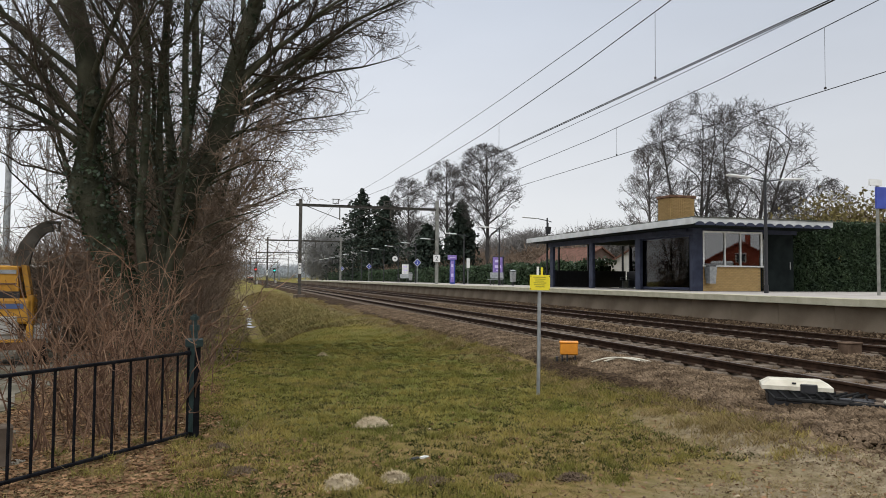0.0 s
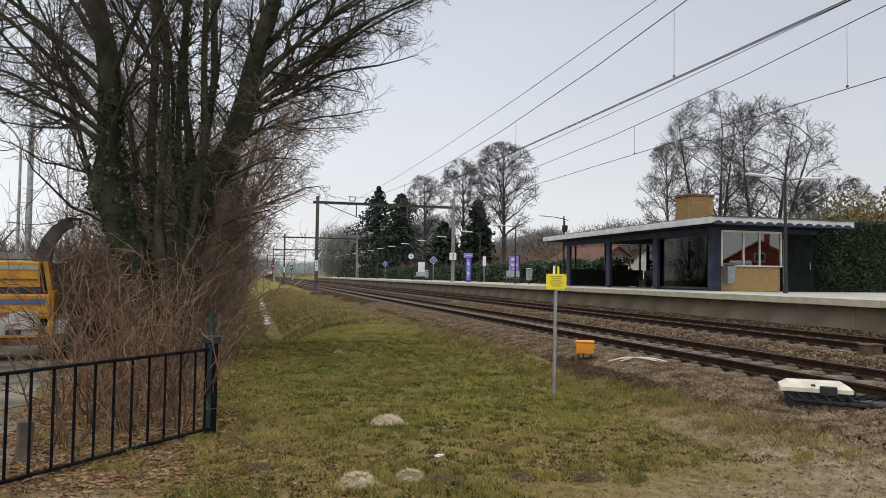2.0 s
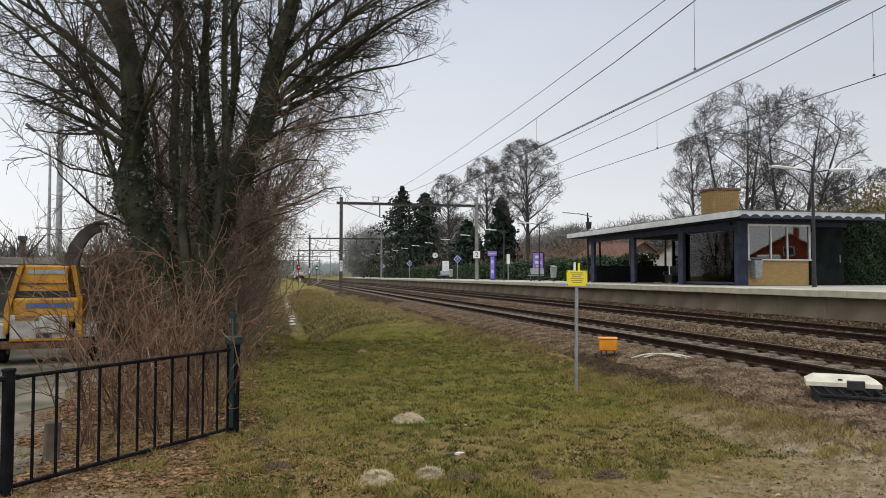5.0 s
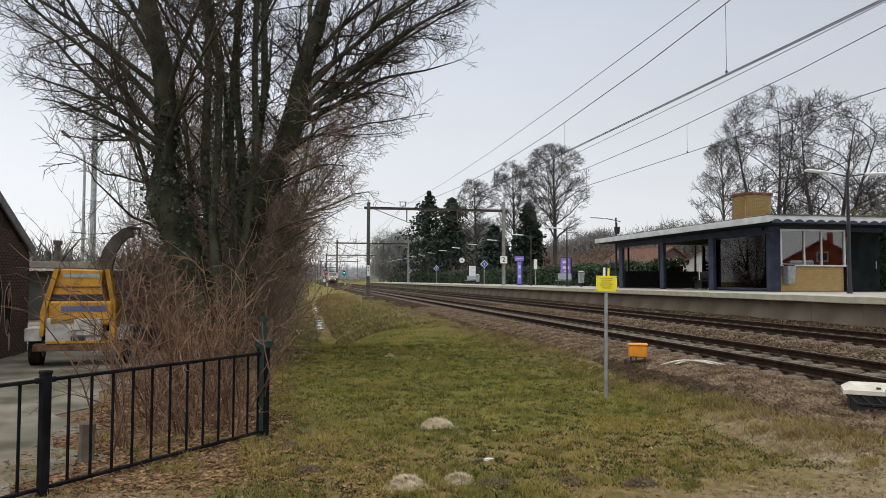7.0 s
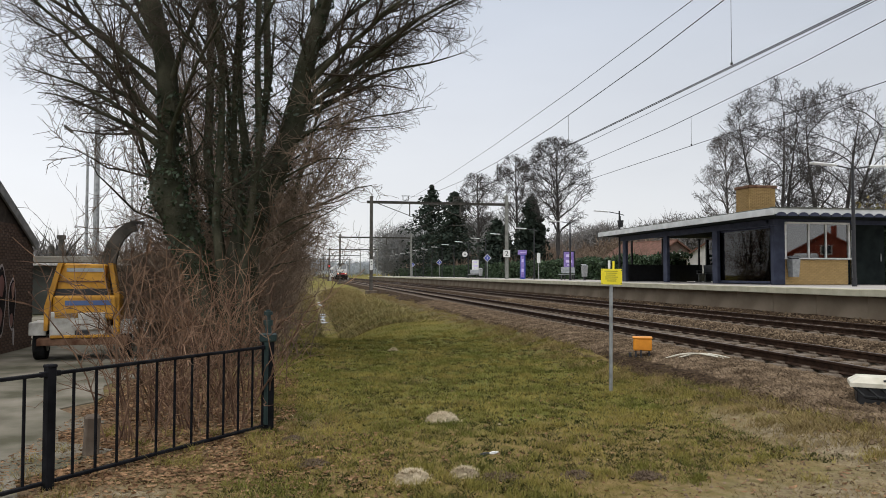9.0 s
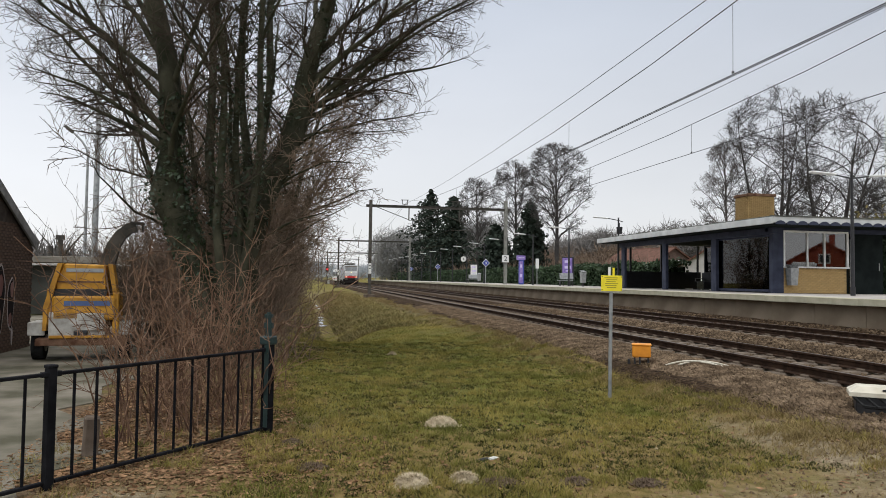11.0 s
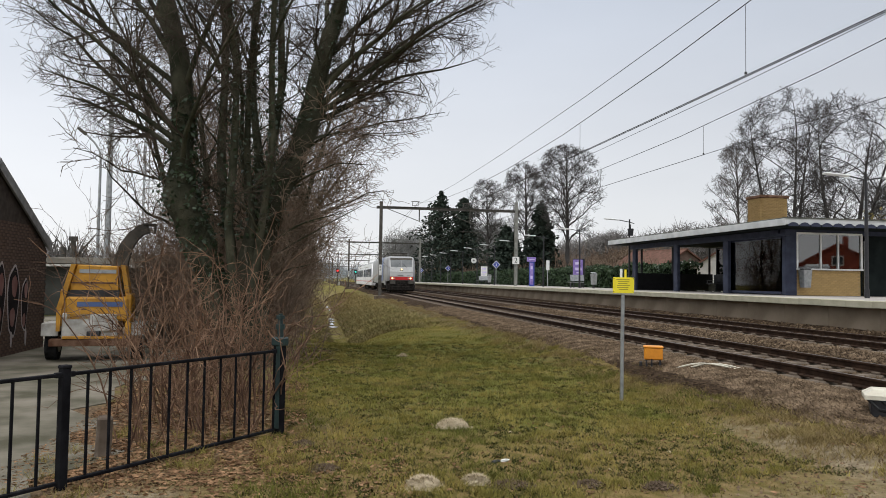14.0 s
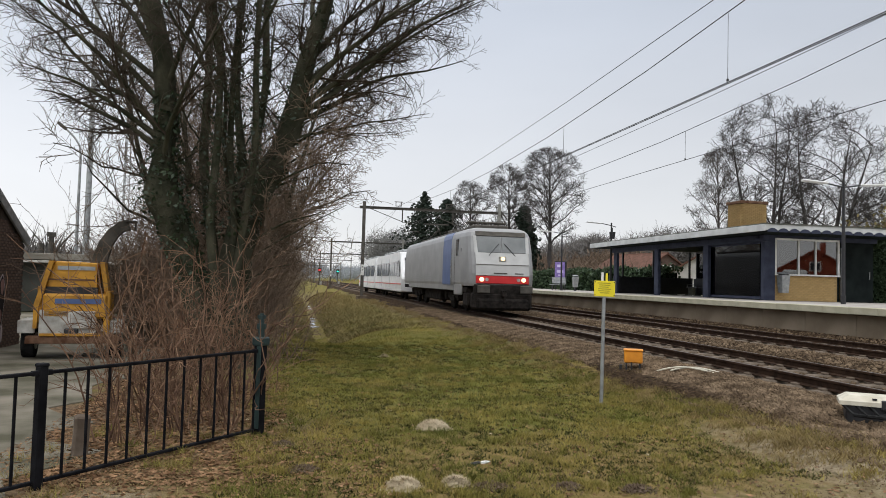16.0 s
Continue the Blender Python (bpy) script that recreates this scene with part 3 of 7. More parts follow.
def build_shelter():
    sh = thing("platform_shelter", "low dark station shelter with flat roof and white fascia", "shelter", pose(0, 0, PLAT_Z - 1.33))
    base_z, zf, zt = 1.33, 4.0, 4.29
    part("roof", boxes((21.1, 33.4, zt - 0.02, 6.8, 16.9, 0.16, 0.02)), M["roofing"], sh, "mossy grey flat roof")
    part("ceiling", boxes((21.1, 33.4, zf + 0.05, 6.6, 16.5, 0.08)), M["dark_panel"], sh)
    part("fascia", boxes((17.63, 33.4, (zf + zt) / 2 + 0.02, 0.06, 17.0, zt - zf - 0.03, 0.01)), M["fascia"], sh, "white painted fascia board")
    part("fascia", boxes((21.1, 24.93, (zf + zt) / 2 + 0.04, 6.9, 0.06, zt - zf - 0.06, 0.01)), M["fascia"], sh, "white painted fascia board")
    part("roof_edge", boxes((21.1, 24.97, zt + 0.03, 7.0, 0.2, 0.05)), M["roofing"], sh)
    bm = bmesh.new()
    outline = [(-0.24, 0)] + [(0.22 * math.cos(a), 0.15 * math.sin(a)) for a in np.linspace(math.pi, 0, 9)] + [(0.24, 0)]
    prism(bm, outline[1:-1], 0.03, Matrix.Translation((0, 0, 0)) @ pose(0, 0, 0, 90, 0, 0))
    me = mesh_of("scallop", bm, M["navy"])
    for k in range(14):
        ob = new("scallop", me)
        ob.parent = sh
        ob.location = (17.95 + 0.48 * k, 24.90, zf + 0.005)
    for y in (40.2, 35.2, 30.5):
        part("column", boxes((18.6, y, (base_z + zf) / 2, 0.16, 0.42, zf - base_z, 0.015)), M["navy"], sh, "navy painted column")
    part("beam", boxes((18.6, 33.4, zf - 0.14, 0.2, 14.5, 0.26)), M["navy"], sh, "navy roof beam")
    part("beam", boxes((21.3, 26.55, 3.93, 5.6, 0.16, 0.2)), M["navy"], sh, "navy roof beam")
    part("corner_post", boxes((18.95, 26.55, (base_z + zf) / 2, 0.5, 0.24, zf - base_z, 0.01)), M["navy"], sh)
    wall = part("brick_parapet", boxes((20.72, 26.72, 1.84, 2.96, 0.1, 1.02)), M["ymortar"], sh, "low wall of yellow brick")
    brick_wall(wall, 19.24, 22.2, 26.64, base_z, 2.36, M["ybrick"], M["ymortar"], 0.21, 0.07, -1, 220)
    win = part("window", boxes((20.72, 26.48, 2.40, 3.08, 0.16, 0.06), (20.72, 26.5, 3.86, 3.02, 0.12, 0.08), (19.24, 26.5, 3.13, 0.08, 0.12, 1.42), (22.20, 26.5, 3.13, 0.08, 0.12, 1.42),
                                (20.32, 26.5, 3.13, 0.06, 0.11, 1.42), (21.12, 26.5, 3.13, 0.06, 0.11, 1.42)), M["white"], sh, "white framed window")
    for a, b in ((19.28, 20.29), (20.35, 21.09), (21.15, 22.16)):
        pane = part("pane", boxes(((a + b) / 2, 26.5, 3.125, b - a, 0.012, 1.40)), M["glass"], win)
        pane.visible_shadow = False
    part("side_panel", boxes((23.2, 26.6, 2.6, 1.55, 0.1, 2.56, 0.01)), M["dark_panel"], sh, "dark green closed door panel")
    part("door_handle", rods((( 23.75, 26.5, 2.3), (23.75, 26.5, 2.62), 0.02)), M["steel_grey"], sh)
    part("down_pipe", rods(((22.38, 26.5, base_z), (22.38, 26.5, 3.6), 0.04)), M["steel_grey"], sh)
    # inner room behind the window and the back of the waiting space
    # Inner walls added in near-black so the interior looks dark behind the glass.
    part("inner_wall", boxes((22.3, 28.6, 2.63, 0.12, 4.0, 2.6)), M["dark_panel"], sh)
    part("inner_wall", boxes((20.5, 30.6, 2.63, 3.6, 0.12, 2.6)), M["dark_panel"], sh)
    for y0, y1 in ((31.0, 35.2), (35.4, 40.3)):
        part("back_panel", boxes((23.9, (y0 + y1) / 2, 1.8, 0.08, y1 - y0, 0.94, 0.01)), M["black"], sh, "black lower panel")
        fr = part("back_frame", boxes((23.9, y0 + 0.05, 2.63, 0.09, 0.1, 2.6), (23.9, y1 - 0.05, 2.63, 0.09, 0.1, 2.6), (23.9, (y0 + y1) / 2, 2.95, 0.07, 0.07, 1.9),
                                      (23.9, (y0 + y1) / 2, 2.3, 0.09, y1 - y0, 0.08), (23.9, (y0 + y1) / 2, 3.9, 0.09, y1 - y0, 0.1)), M["black"], sh)
        pane = part("pane", boxes((23.9, (y0 + y1) / 2, 3.08, 0.012, y1 - y0 - 0.2, 1.5)), M["tinted"], fr)
        pane.visible_shadow = False
    for y0, y1 in ((26.7, 30.6),):
        fr = part("front_frame", boxes((18.72, (y0 + y1) / 2, 1.42, 0.06, y1 - y0, 0.1), (18.72, (y0 + y1) / 2, 3.7, 0.06, y1 - y0, 0.1), (18.72, y1 - 0.03, 2.55, 0.06, 0.06, 2.3)), M["navy"], sh)
        pane = part("pane", boxes((18.72, (y0 + y1) / 2, 2.56, 0.012, y1 - y0 - 0.06, 2.2)), M["tinted"], fr)
        pane.visible_shadow = False
    part("end_frame", boxes((21.2, 40.6, 2.3, 5.2, 0.07, 0.08), (21.2, 40.6, 1.8, 5.2, 0.06, 0.94), (19.2, 40.6, 2.63, 0.1, 0.09, 2.6), (21.2, 40.6, 2.63, 0.1, 0.09, 2.6), (23.6, 40.6, 2.63, 0.1, 0.09, 2.6)), M["black"], sh)
    ch = part("chimney", boxes((21.36, 31.55, 5.0, 1.38, 1.06, 1.7)), M["cbrick"], sh, "square yellow brick chimney")
    me = mesh_of("brick", boxes((0, 0, 0, 0.2, 0.03, 0.056, 0.003)), M["cbrick"])
    for r in range(24):
        for k in range(5 if r % 2 else 6):
            ob = new("brick", me)
            ob.parent, ob.location = ch, (20.80 + 0.212 * k + (0.106 if r % 2 else 0), 30.985, 4.28 + 0.068 * r)
        for k in range(4):
            ob = new("brick", me)
            ob.parent, ob.location, ob.rotation_euler = ch, (20.655, 31.14 + 0.212 * k + (0.106 if r % 2 else 0), 4.28 + 0.068 * r), (0, 0, radians(90))
    part("chimney_cap", boxes((21.36, 31.55, 5.93, 1.52, 1.2, 0.14, 0.02)), M["rust"], sh, "dark chimney capping")
    # seats and bins of the waiting space
    for y in (33.0, 37.8):
        bn = thing("waiting_bench", "black metal bench with armrests inside the shelter", "bench", pose(22.6, y, PLAT_Z), "shelter benches")
        part("seat", boxes((0, 0, 0.45, 0.5, 2.0, 0.05, 0.015)), M["black"], bn)
        part("backrest", boxes((0.25, 0, 0.75, 0.05, 2.0, 0.42, 0.015)), M["black"], bn)
        for s in (-0.8, 0.8):
            part("leg", boxes((0, s, 0.21, 0.4, 0.05, 0.42)), M["steel_grey"], bn)
        for s in (-1.0, 1.0):
            part("armrest", boxes((0, s, 0.62, 0.4, 0.04, 0.04), (-0.18, s, 0.53, 0.04, 0.04, 0.2)), M["steel_grey"], bn)


def build_bin(m, label="grey metal litter bin with sloping hood"):
    b = thing("litter_bin", label, "bin", m, "platform bins")
    bm = bmesh.new()
    bmesh.ops.create_cone(bm, cap_ends=True, segments=4, radius1=0.20, radius2=0.26, depth=0.72, matrix=Matrix.Translation((0, 0, 0.62)) @ Matrix.Rotation(radians(45), 4, "Z"))
    part("bin_body", bm, M["steel_grey"], b)
    part("bin_hood", boxes((0, 0.02, 1.06, 0.37, 0.36, 0.03, 0.01, Euler((0.2, 0, 0)).to_matrix().to_4x4())), M["steel_grey"], b)
    part("bin_mouth", boxes((0, -0.02, 1.0, 0.28, 0.28, 0.05)), M["black"], b)
    if "fixed" in label:
        part("bin_bracket", boxes((0, 0.22, 0.6, 0.12, 0.16, 0.3)), M["black"], b)
    else:
        part("bin_leg", boxes((0, 0, 0.13, 0.12, 0.12, 0.26)), M["black"], b)
    return b


def build_lamps():
    def lamp(double, m):
        lp = thing("platform_lamp", "dark platform lamp post with flat white luminaire" + ("s on both arms" if double else ""), "lamp post", m, "platform lamps")
        part("pole", rods(((0, 0, 0), (0, 0, 3.0), 0.065, 0.06, 10), ((0, 0, 3.0), (0, 0, 4.25), 0.05, 0.045, 10)), M["black"], lp)
        part("base_collar", rods(((0, 0, 0), (0, 0, 0.3), 0.085, 0.085, 10)), M["black"], lp)
        for s in ((-1, 1) if double else (-1,)):
            part("arm", rods(((0, 0, 4.08), (s * 0.75, 0, 4.2), 0.025)), M["black"], lp)
            part("luminaire", boxes((s * 1.15, 0, 4.22, 0.95, 0.24, 0.07, 0.025, Euler((0, -0.06 * s, 0)).to_matrix().to_4x4())), M["lamp_white"], lp, "flat white luminaire")
        if not double:
            part("arm", rods(((0, 0, 4.08), (0.3, 0, 4.0), 0.025)), M["black"], lp)
        return lp
    lamp(True, pose(18.65, 22.0, PLAT_Z))
    first = lamp(False, pose(18.6, 41.0, PLAT_Z))
    for k in range(1, 14):
        copy_thing(first, pose(18.6, 41.0 + 8.35 * k, PLAT_Z))
    sp = thing("loudspeaker", "black station loudspeaker hanging from the lamp post", "speaker", pose(18.6, 40.85, PLAT_Z + 3.25))
    part("horn", rods(((0, 0, 0.42), (0, 0, 0), 0.19, 0.14, 10)), M["black"], sp)
    part("bracket", rods(((0, 0, 0.40), (0, 0, 0.68), 0.03), ((0, 0, 0.1), (0, 0.14, 0.1), 0.02)), M["black"], sp)


def text_part(body, size, m, material, parent, name="lettering"):
    cu = bpy.data.curves.new(name, "FONT")
    cu.body, cu.size, cu.align_x, cu.align_y, cu.extrude = body, size, "CENTER", "CENTER", 0.002
    tmp = bpy.data.objects.new(name, cu)
    scene.collection.objects.link(tmp)
    me = bpy.data.meshes.new_from_object(tmp.evaluated_get(bpy.context.evaluated_depsgraph_get()))
    bpy.data.objects.remove(tmp)
    me.materials.clear()
    me.materials.append(material)
    ob = new(name, me)
    ob.parent, ob.matrix_basis = parent, m
    return ob


def build_platform_things():
    # poster panel and seat under it
    def poster_seat(y, tall, label):
        p = thing("poster_seat", label, "poster stand", pose(19.0, y, PLAT_Z), "platform seats")
        p.scale = (0.8, 0.8, 0.92)
        part("panel", boxes((0, 0, 1.45, 1.15, 0.10, 1.75, 0.02)), M["black"], p)
        part("poster", boxes((-0.08, -0.056, 1.62, 0.95, 0.02, 1.25)), M["purple"] if tall else M["white"], p, "purple printed poster" if tall else "pale printed poster")
        part("print", boxes((-0.1, -0.07, 1.95, 0.5, 0.006, 0.2), (-0.05, -0.07, 1.5, 0.6, 0.006, 0.22), (-0.1, -0.07, 1.2, 0.3, 0.006, 0.1)), M["lilac"], p)
        part("backrest", boxes((-0.25, -0.3, 0.78, 1.3, 0.04, 0.5, 0.01, Euler((-0.25, 0, 0)).to_matrix().to_4x4())), M["steel_grey"], p)
        part("seat", boxes((-0.5, -0.6, 0.44, 1.4, 0.45, 0.04, 0.01)), M["steel_grey"], p)
        for s in (-0.95, 0.0):
            part("leg", boxes((s, -0.55, 0.21, 0.05, 0.3, 0.42)), M["black"], p)
        for s in (-0.45, 0.45):
            part("foot", boxes((s, 0, 0.29, 0.08, 0.08, 0.58)), M["black"], p)
    poster_seat(50.6, True, "purple poster panel with a metal seat before it")
    poster_seat(80.6, False, "grey poster panel with a metal seat before it")
    build_bin(pose(18.9, 47.4, PLAT_Z))
    build_bin(pose(18.9, 77.8, PLAT_Z))
    build_bin(pose(19.46, 26.27, PLAT_Z + 0.06), "grey metal litter bin fixed before the brick wall")
    t = thing("information_totem", "tall purple information totem with lettered top", "totem", pose(19.0, 62.3, PLAT_Z))
    t.scale = (0.74, 0.8, 0.97)
    part("shaft", boxes((0, 0, 1.2, 0.62, 0.22, 2.4, 0.02)), M["blue"], t, "dark blue totem shaft")
    part("front_panel", boxes((-0.06, -0.118, 1.15, 0.42, 0.02, 2.0)), M["purple"], t, "purple front panel")
    part("head", boxes((-0.05, 0, 2.45, 1.05, 0.3, 0.42, 0.02)), M["purple"], t, "purple head panel")
    for row in ((-0.05, -0.16, 2.45, 0.7, 0.012, 0.08), (-0.06, -0.132, 1.7, 0.26, 0.01, 0.3), (-0.06, -0.132, 0.8, 0.26, 0.01, 0.3)):
        part("print", boxes(row), M["lilac"], t)

    def diamond(y, body, size, label):
        d = thing("diamond_sign", label, "sign", pose(18.3, y, PLAT_Z), "diamond signs")
        size *= 0.82
        part("pole", rods(((0, 0, 0), (0, 0, 1.9), 0.035)), M["steel_grey"], d)
        part("rim", boxes((0, -0.05, 2.1, size, 0.02, size, 0.0, Euler((0, radians(45), 0)).to_matrix().to_4x4())), M["white"], d)
        part("face", boxes((0, -0.064, 2.1, size * 0.84, 0.02, size * 0.84, 0.0, Euler((0, radians(45), 0)).to_matrix().to_4x4())), M["blue"], d, "blue sign face")
        part("mark", boxes((0, -0.078, 2.1 + size * 0.14, size * 0.22, 0.012, size * 0.10), (size * 0.06, -0.078, 2.1, size * 0.10, 0.012, size * 0.30), (0, -0.078, 2.1 - size * 0.16, size * 0.26, 0.012, size * 0.10)), M["white"], d)
    diamond(72.5, "3", 0.72, "blue diamond sign with white rim on a pole")
    diamond(100.0, "4", 0.72, "small blue diamond sign on a pole")
    diamond(126.0, "5", 0.72, "far blue diamond sign on a pole")
    c = thing("platform_clock", "round white platform clock on a dark pole", "clock", pose(18.5, 84.2, PLAT_Z))
    part("pole", rods(((0.45, 0.05, 0), (0.45, 0.05, 2.95), 0.05)), M["black"], c)
    part("dial", rods(((0, 0.0, 2.8), (0, -0.12, 2.8), 0.32, 0.32, 24)), M["white"], c, "white round dial")
    part("dial_mark", rods(((0, -0.12, 2.8), (0, -0.135, 2.8), 0.08, 0.08, 16)), M["black"], c)
    part("bracket", rods(((0.0, 0.02, 2.65), (0.45, 0.05, 2.65), 0.03)), M["black"], c)
    i = thing("notice_post", "narrow white notice on a grey post", "sign", pose(18.6, 56.6, PLAT_Z))
    part("pole", rods(((0, 0, 0), (0, 0, 2.2), 0.035)), M["steel_grey"], i)
    part("notice", boxes((0, -0.05, 1.75, 0.28, 0.03, 0.8, 0.01)), M["white"], i)
    s = thing("station_name_board", "blue station board on a pale pole beside the hedge", "sign", pose(20.3, 18.75, PLAT_Z))
    part("pole", rods(((0, 0, 0), (0, 0, 3.6), 0.05)), M["mast_pale"], s)
    part("board", boxes((0.55, -0.02, 3.2, 1.3, 0.08, 0.72, 0.02)), M["blue"], s, "blue board")
    part("white_plate", boxes((-0.1, -0.02, 3.70, 0.5, 0.07, 0.2)), M["white"], s)


# ---- overhead line ----
def build_overhead():
    def portal(y, far):
        p = thing("catenary_portal", "brown steel catenary portal spanning both tracks", "catenary mast", pose(0, y, 0), "catenary portals")
        bm = boxes((5.34, 0, 4.35, 0.06, 0.26, 8.1), (5.34, -0.12, 4.35, 0.26, 0.02, 8.1), (5.34, 0.12, 4.35, 0.26, 0.02, 8.1))
        part("mast", bm, M["mast_dark"], p, "brown steel H-section mast")
        part("mast", boxes((17.15, 0, 5.0, 0.05, 0.26, 7.4), (17.15, -0.12, 5.0, 0.26, 0.02, 7.4), (17.15, 0.12, 5.0, 0.26, 0.02, 7.4)), M["mast_pale"], p, "pale grey steel mast")
        part("foundation", boxes((5.34, 0, 0.2, 0.9, 0.9, 0.5, 0.03)), M["sleeper"], p)
        part("crossbeam", boxes((11.25, 0, 7.9, 12.6, 0.04, 0.2), (11.25, 0, 8.0, 12.6, 0.2, 0.02), (11.25, 0, 7.8, 12.6, 0.2, 0.02)), M["mast_dark"], p, "long steel crossbeam")
        for cx in (NEAR, FAR_TRACK):
            part("drop_post", rods(((cx + 0.15, 0, 8.0), (cx + 0.15, 0, 6.75), 0.05)), M["mast_dark"], p)
            part("stay", rods(((cx + 0.15, 0, 6.8), (cx - 2.7, 0, 7.85), 0.03)), M["mast_dark"], p)
            part("steady_arm", rods(((cx + 0.15, 0, 6.75), (cx + 0.9, 0, 6.72), 0.025), ((cx - 0.6, 0, 6.0), (cx + 1.6, 0, 6.0), 0.02)), M["mast_dark"], p)
            part("wire_clamp", boxes((cx - 0.2, 0, 8.12, 0.5, 0.1, 0.05), (cx - 0.43, 0, 8.3, 0.05, 0.1, 0.4), (cx + 0.03, 0, 8.3, 0.05, 0.1, 0.4), (cx - 0.2, 0, 8.48, 0.7, 0.1, 0.05)), M["mast_dark"], p)
        part("mast_plate", boxes((5.34, -0.15, 2.6, 0.24, 0.02, 0.9)), M["white"], p, "white mast number plate")
        part("plate_bars", boxes((5.34, -0.165, 2.85, 0.12, 0.01, 0.08), (5.34, -0.165, 2.6, 0.12, 0.01, 0.08)), M["ink"], p)
        return p
    first = portal(61.0, False)
    for y in (120.0, 179.0, 238.0, 297.0, 356.0):
        copy_thing(first, pose(0, y, 0))
    s = thing("track_number_sign", "white square sign with black numeral two", "sign", pose(17.1, 60.8, 3.62))
    part("plate", boxes((0, 0, 0, 0.62, 0.03, 0.62, 0.01)), M["white"], s)
    text_part("2", 0.6, pose(0, -0.02, 0, 90, 0, 0), M["ink"], s, "numeral")
    # wires
    supports = [-57.0, 2.0, 61.0, 120.0, 179.0, 238.0, 297.0, 356.0]
    for cx in (NEAR, FAR_TRACK):
        cz, mast_z = (6.05, 8.38) if cx == NEAR else (6.2, 8.52)
        ln = thing("overhead_line", "thin dark overhead wires with droppers", "overhead wire", group="overhead lines")
        for off in ((-0.05, 0.05) if cx == NEAR else (0.0,)):
            tubes("contact_wire", [([np.array((cx + off + (0.18 if k % 2 else -0.18), y, cz + (0.02 if off > 0 else 0))) for k, y in enumerate(supports)], 0.0105, 0.0105)], M["wire"], ln, sides=5)

        def mz(y):
            k = max(i for i, sy in enumerate(supports) if sy <= y + 1e-6)
            u = min((y - supports[k]) / 59.0, 1)
            return mast_z - 1.5 * 4 * u * (1 - u)
        ys = [a + 59 * j / 8 for a in supports[:-1] for j in range(8)] + [supports[-1]]
        tubes("messenger_wire", [([np.array((cx, y, mz(y))) for y in ys], 0.011, 0.011)], M["wire"], ln, sides=5)
        for y in [a + d for a in supports[1:4] for d in (11.2, 20.5, 29.5, 38.5, 47.8)]:
            part("dropper", rods(((cx, y, cz), (cx, y, mz(y)), 0.006, 0.006, 4)), M["wire"], ln)
            part("clamp", boxes((cx, y, cz + 0.015, 0.03, 0.05, 0.045)), M["wire"], ln)
    for cx, top, sag, lb in ((NEAR - 0.2, 8.1, 0.5, "near"), (FAR_TRACK - 0.2, 8.3, 0.45, "far")):
        fd = thing("feeder_wire", f"thin dark feeder wire above the {lb} track", "overhead wire", group="feeder wires")
        pts = [np.array((cx, a + 59 * j / 6, top - sag * 4 * (j / 6) * (1 - j / 6))) for a in supports[:-1] for j in range(6)]
        tubes("cable", [(pts, 0.009, 0.009)], M["wire"], fd, sides=5)


def build_signals():
    for x, y, lens, red in ((5.2, 176.0, "red_light", True), (10.6, 196.0, "green_light", False)):
        s = thing("railway_signal", f"tall dark railway signal showing {'red' if red else 'green'} light", "signal", pose(x, y, 0.2), "railway signals")
        s.scale = (1, 1, 0.74)
        part("post", rods(((0, 0, 0), (0, 0, 4.4), 0.09)), M["mast_dark"], s)
        part("hood", boxes((0, 0, 4.8, 0.75, 0.3, 1.5, 0.05)), M["black"], s)
        part("lens", rods(((0, -0.16, 4.8), (0, -0.22, 4.8), 0.26, 0.26, 16)), M[lens], s)
        part("cabinet", boxes((0.3, 0.4, 0.7, 0.6, 0.5, 1.2, 0.03)), M["machine_white"], s)


# ---- train ----
def loco_front(z):
    """How far the sloping front lies behind the foremost point at this height."""
    return float(np.interp(z, [1.2, 1.75, 2.15, 2.68, 3.42, 3.64, 3.82], [0.0, -0.04, 0.02, 0.17, 0.42, 0.56, 0.80]))


def loco_body(bm, length, z0, z1):
    """Locomotive shell with two sloping cabs and rounded corners; the nose points to -y."""
    rings = []
    for z, w in ((z0, 1.42), (1.34, 1.45), (1.75, 1.45), (2.15, 1.45), (2.68, 1.45), (3.10, 1.44), (3.42, 1.42), (3.60, 1.38), (3.74, 1.28), (z1, 1.06)):
        y, k = loco_front(z), w / 1.45
        half = [(1.13 * k, y), (1.25 * k, y + 0.06), (1.34 * k, y + 0.24), (w - 0.02, y + 0.95), (w, y + 1.25)]
        plan = half + [(a, length - c) for a, c in half[::-1]]
        plan = plan + [(-a, c) for a, c in plan[::-1]]
        rings.append([bm.verts.new((a, c, z)) for a, c in plan])
    for lo, hi in zip(rings, rings[1:]):
        for i in range(len(lo)):
            j = (i + 1) % len(lo)
            bm.faces.new((lo[i], lo[j], hi[j], hi[i]))
    bm.faces.new(rings[0][::-1])
    bm.faces.new(rings[-1])


def slab_on_front(bm, pts, t=0.02):
    """A thin plate through four points of the sloping front."""
    a, b, c, d = (Vector(p) for p in pts)
    n = (b - a).cross(d - a).normalized() * t
    lo = [bm.verts.new(p) for p in (a, b, c, d)]
    hi = [bm.verts.new(p + n) for p in (a, b, c, d)]
    bm.faces.new(lo)
    bm.faces.new(hi)
    for i in range(4):
        bm.faces.new((lo[i], lo[(i + 1) % 4], hi[(i + 1) % 4], hi[i]))


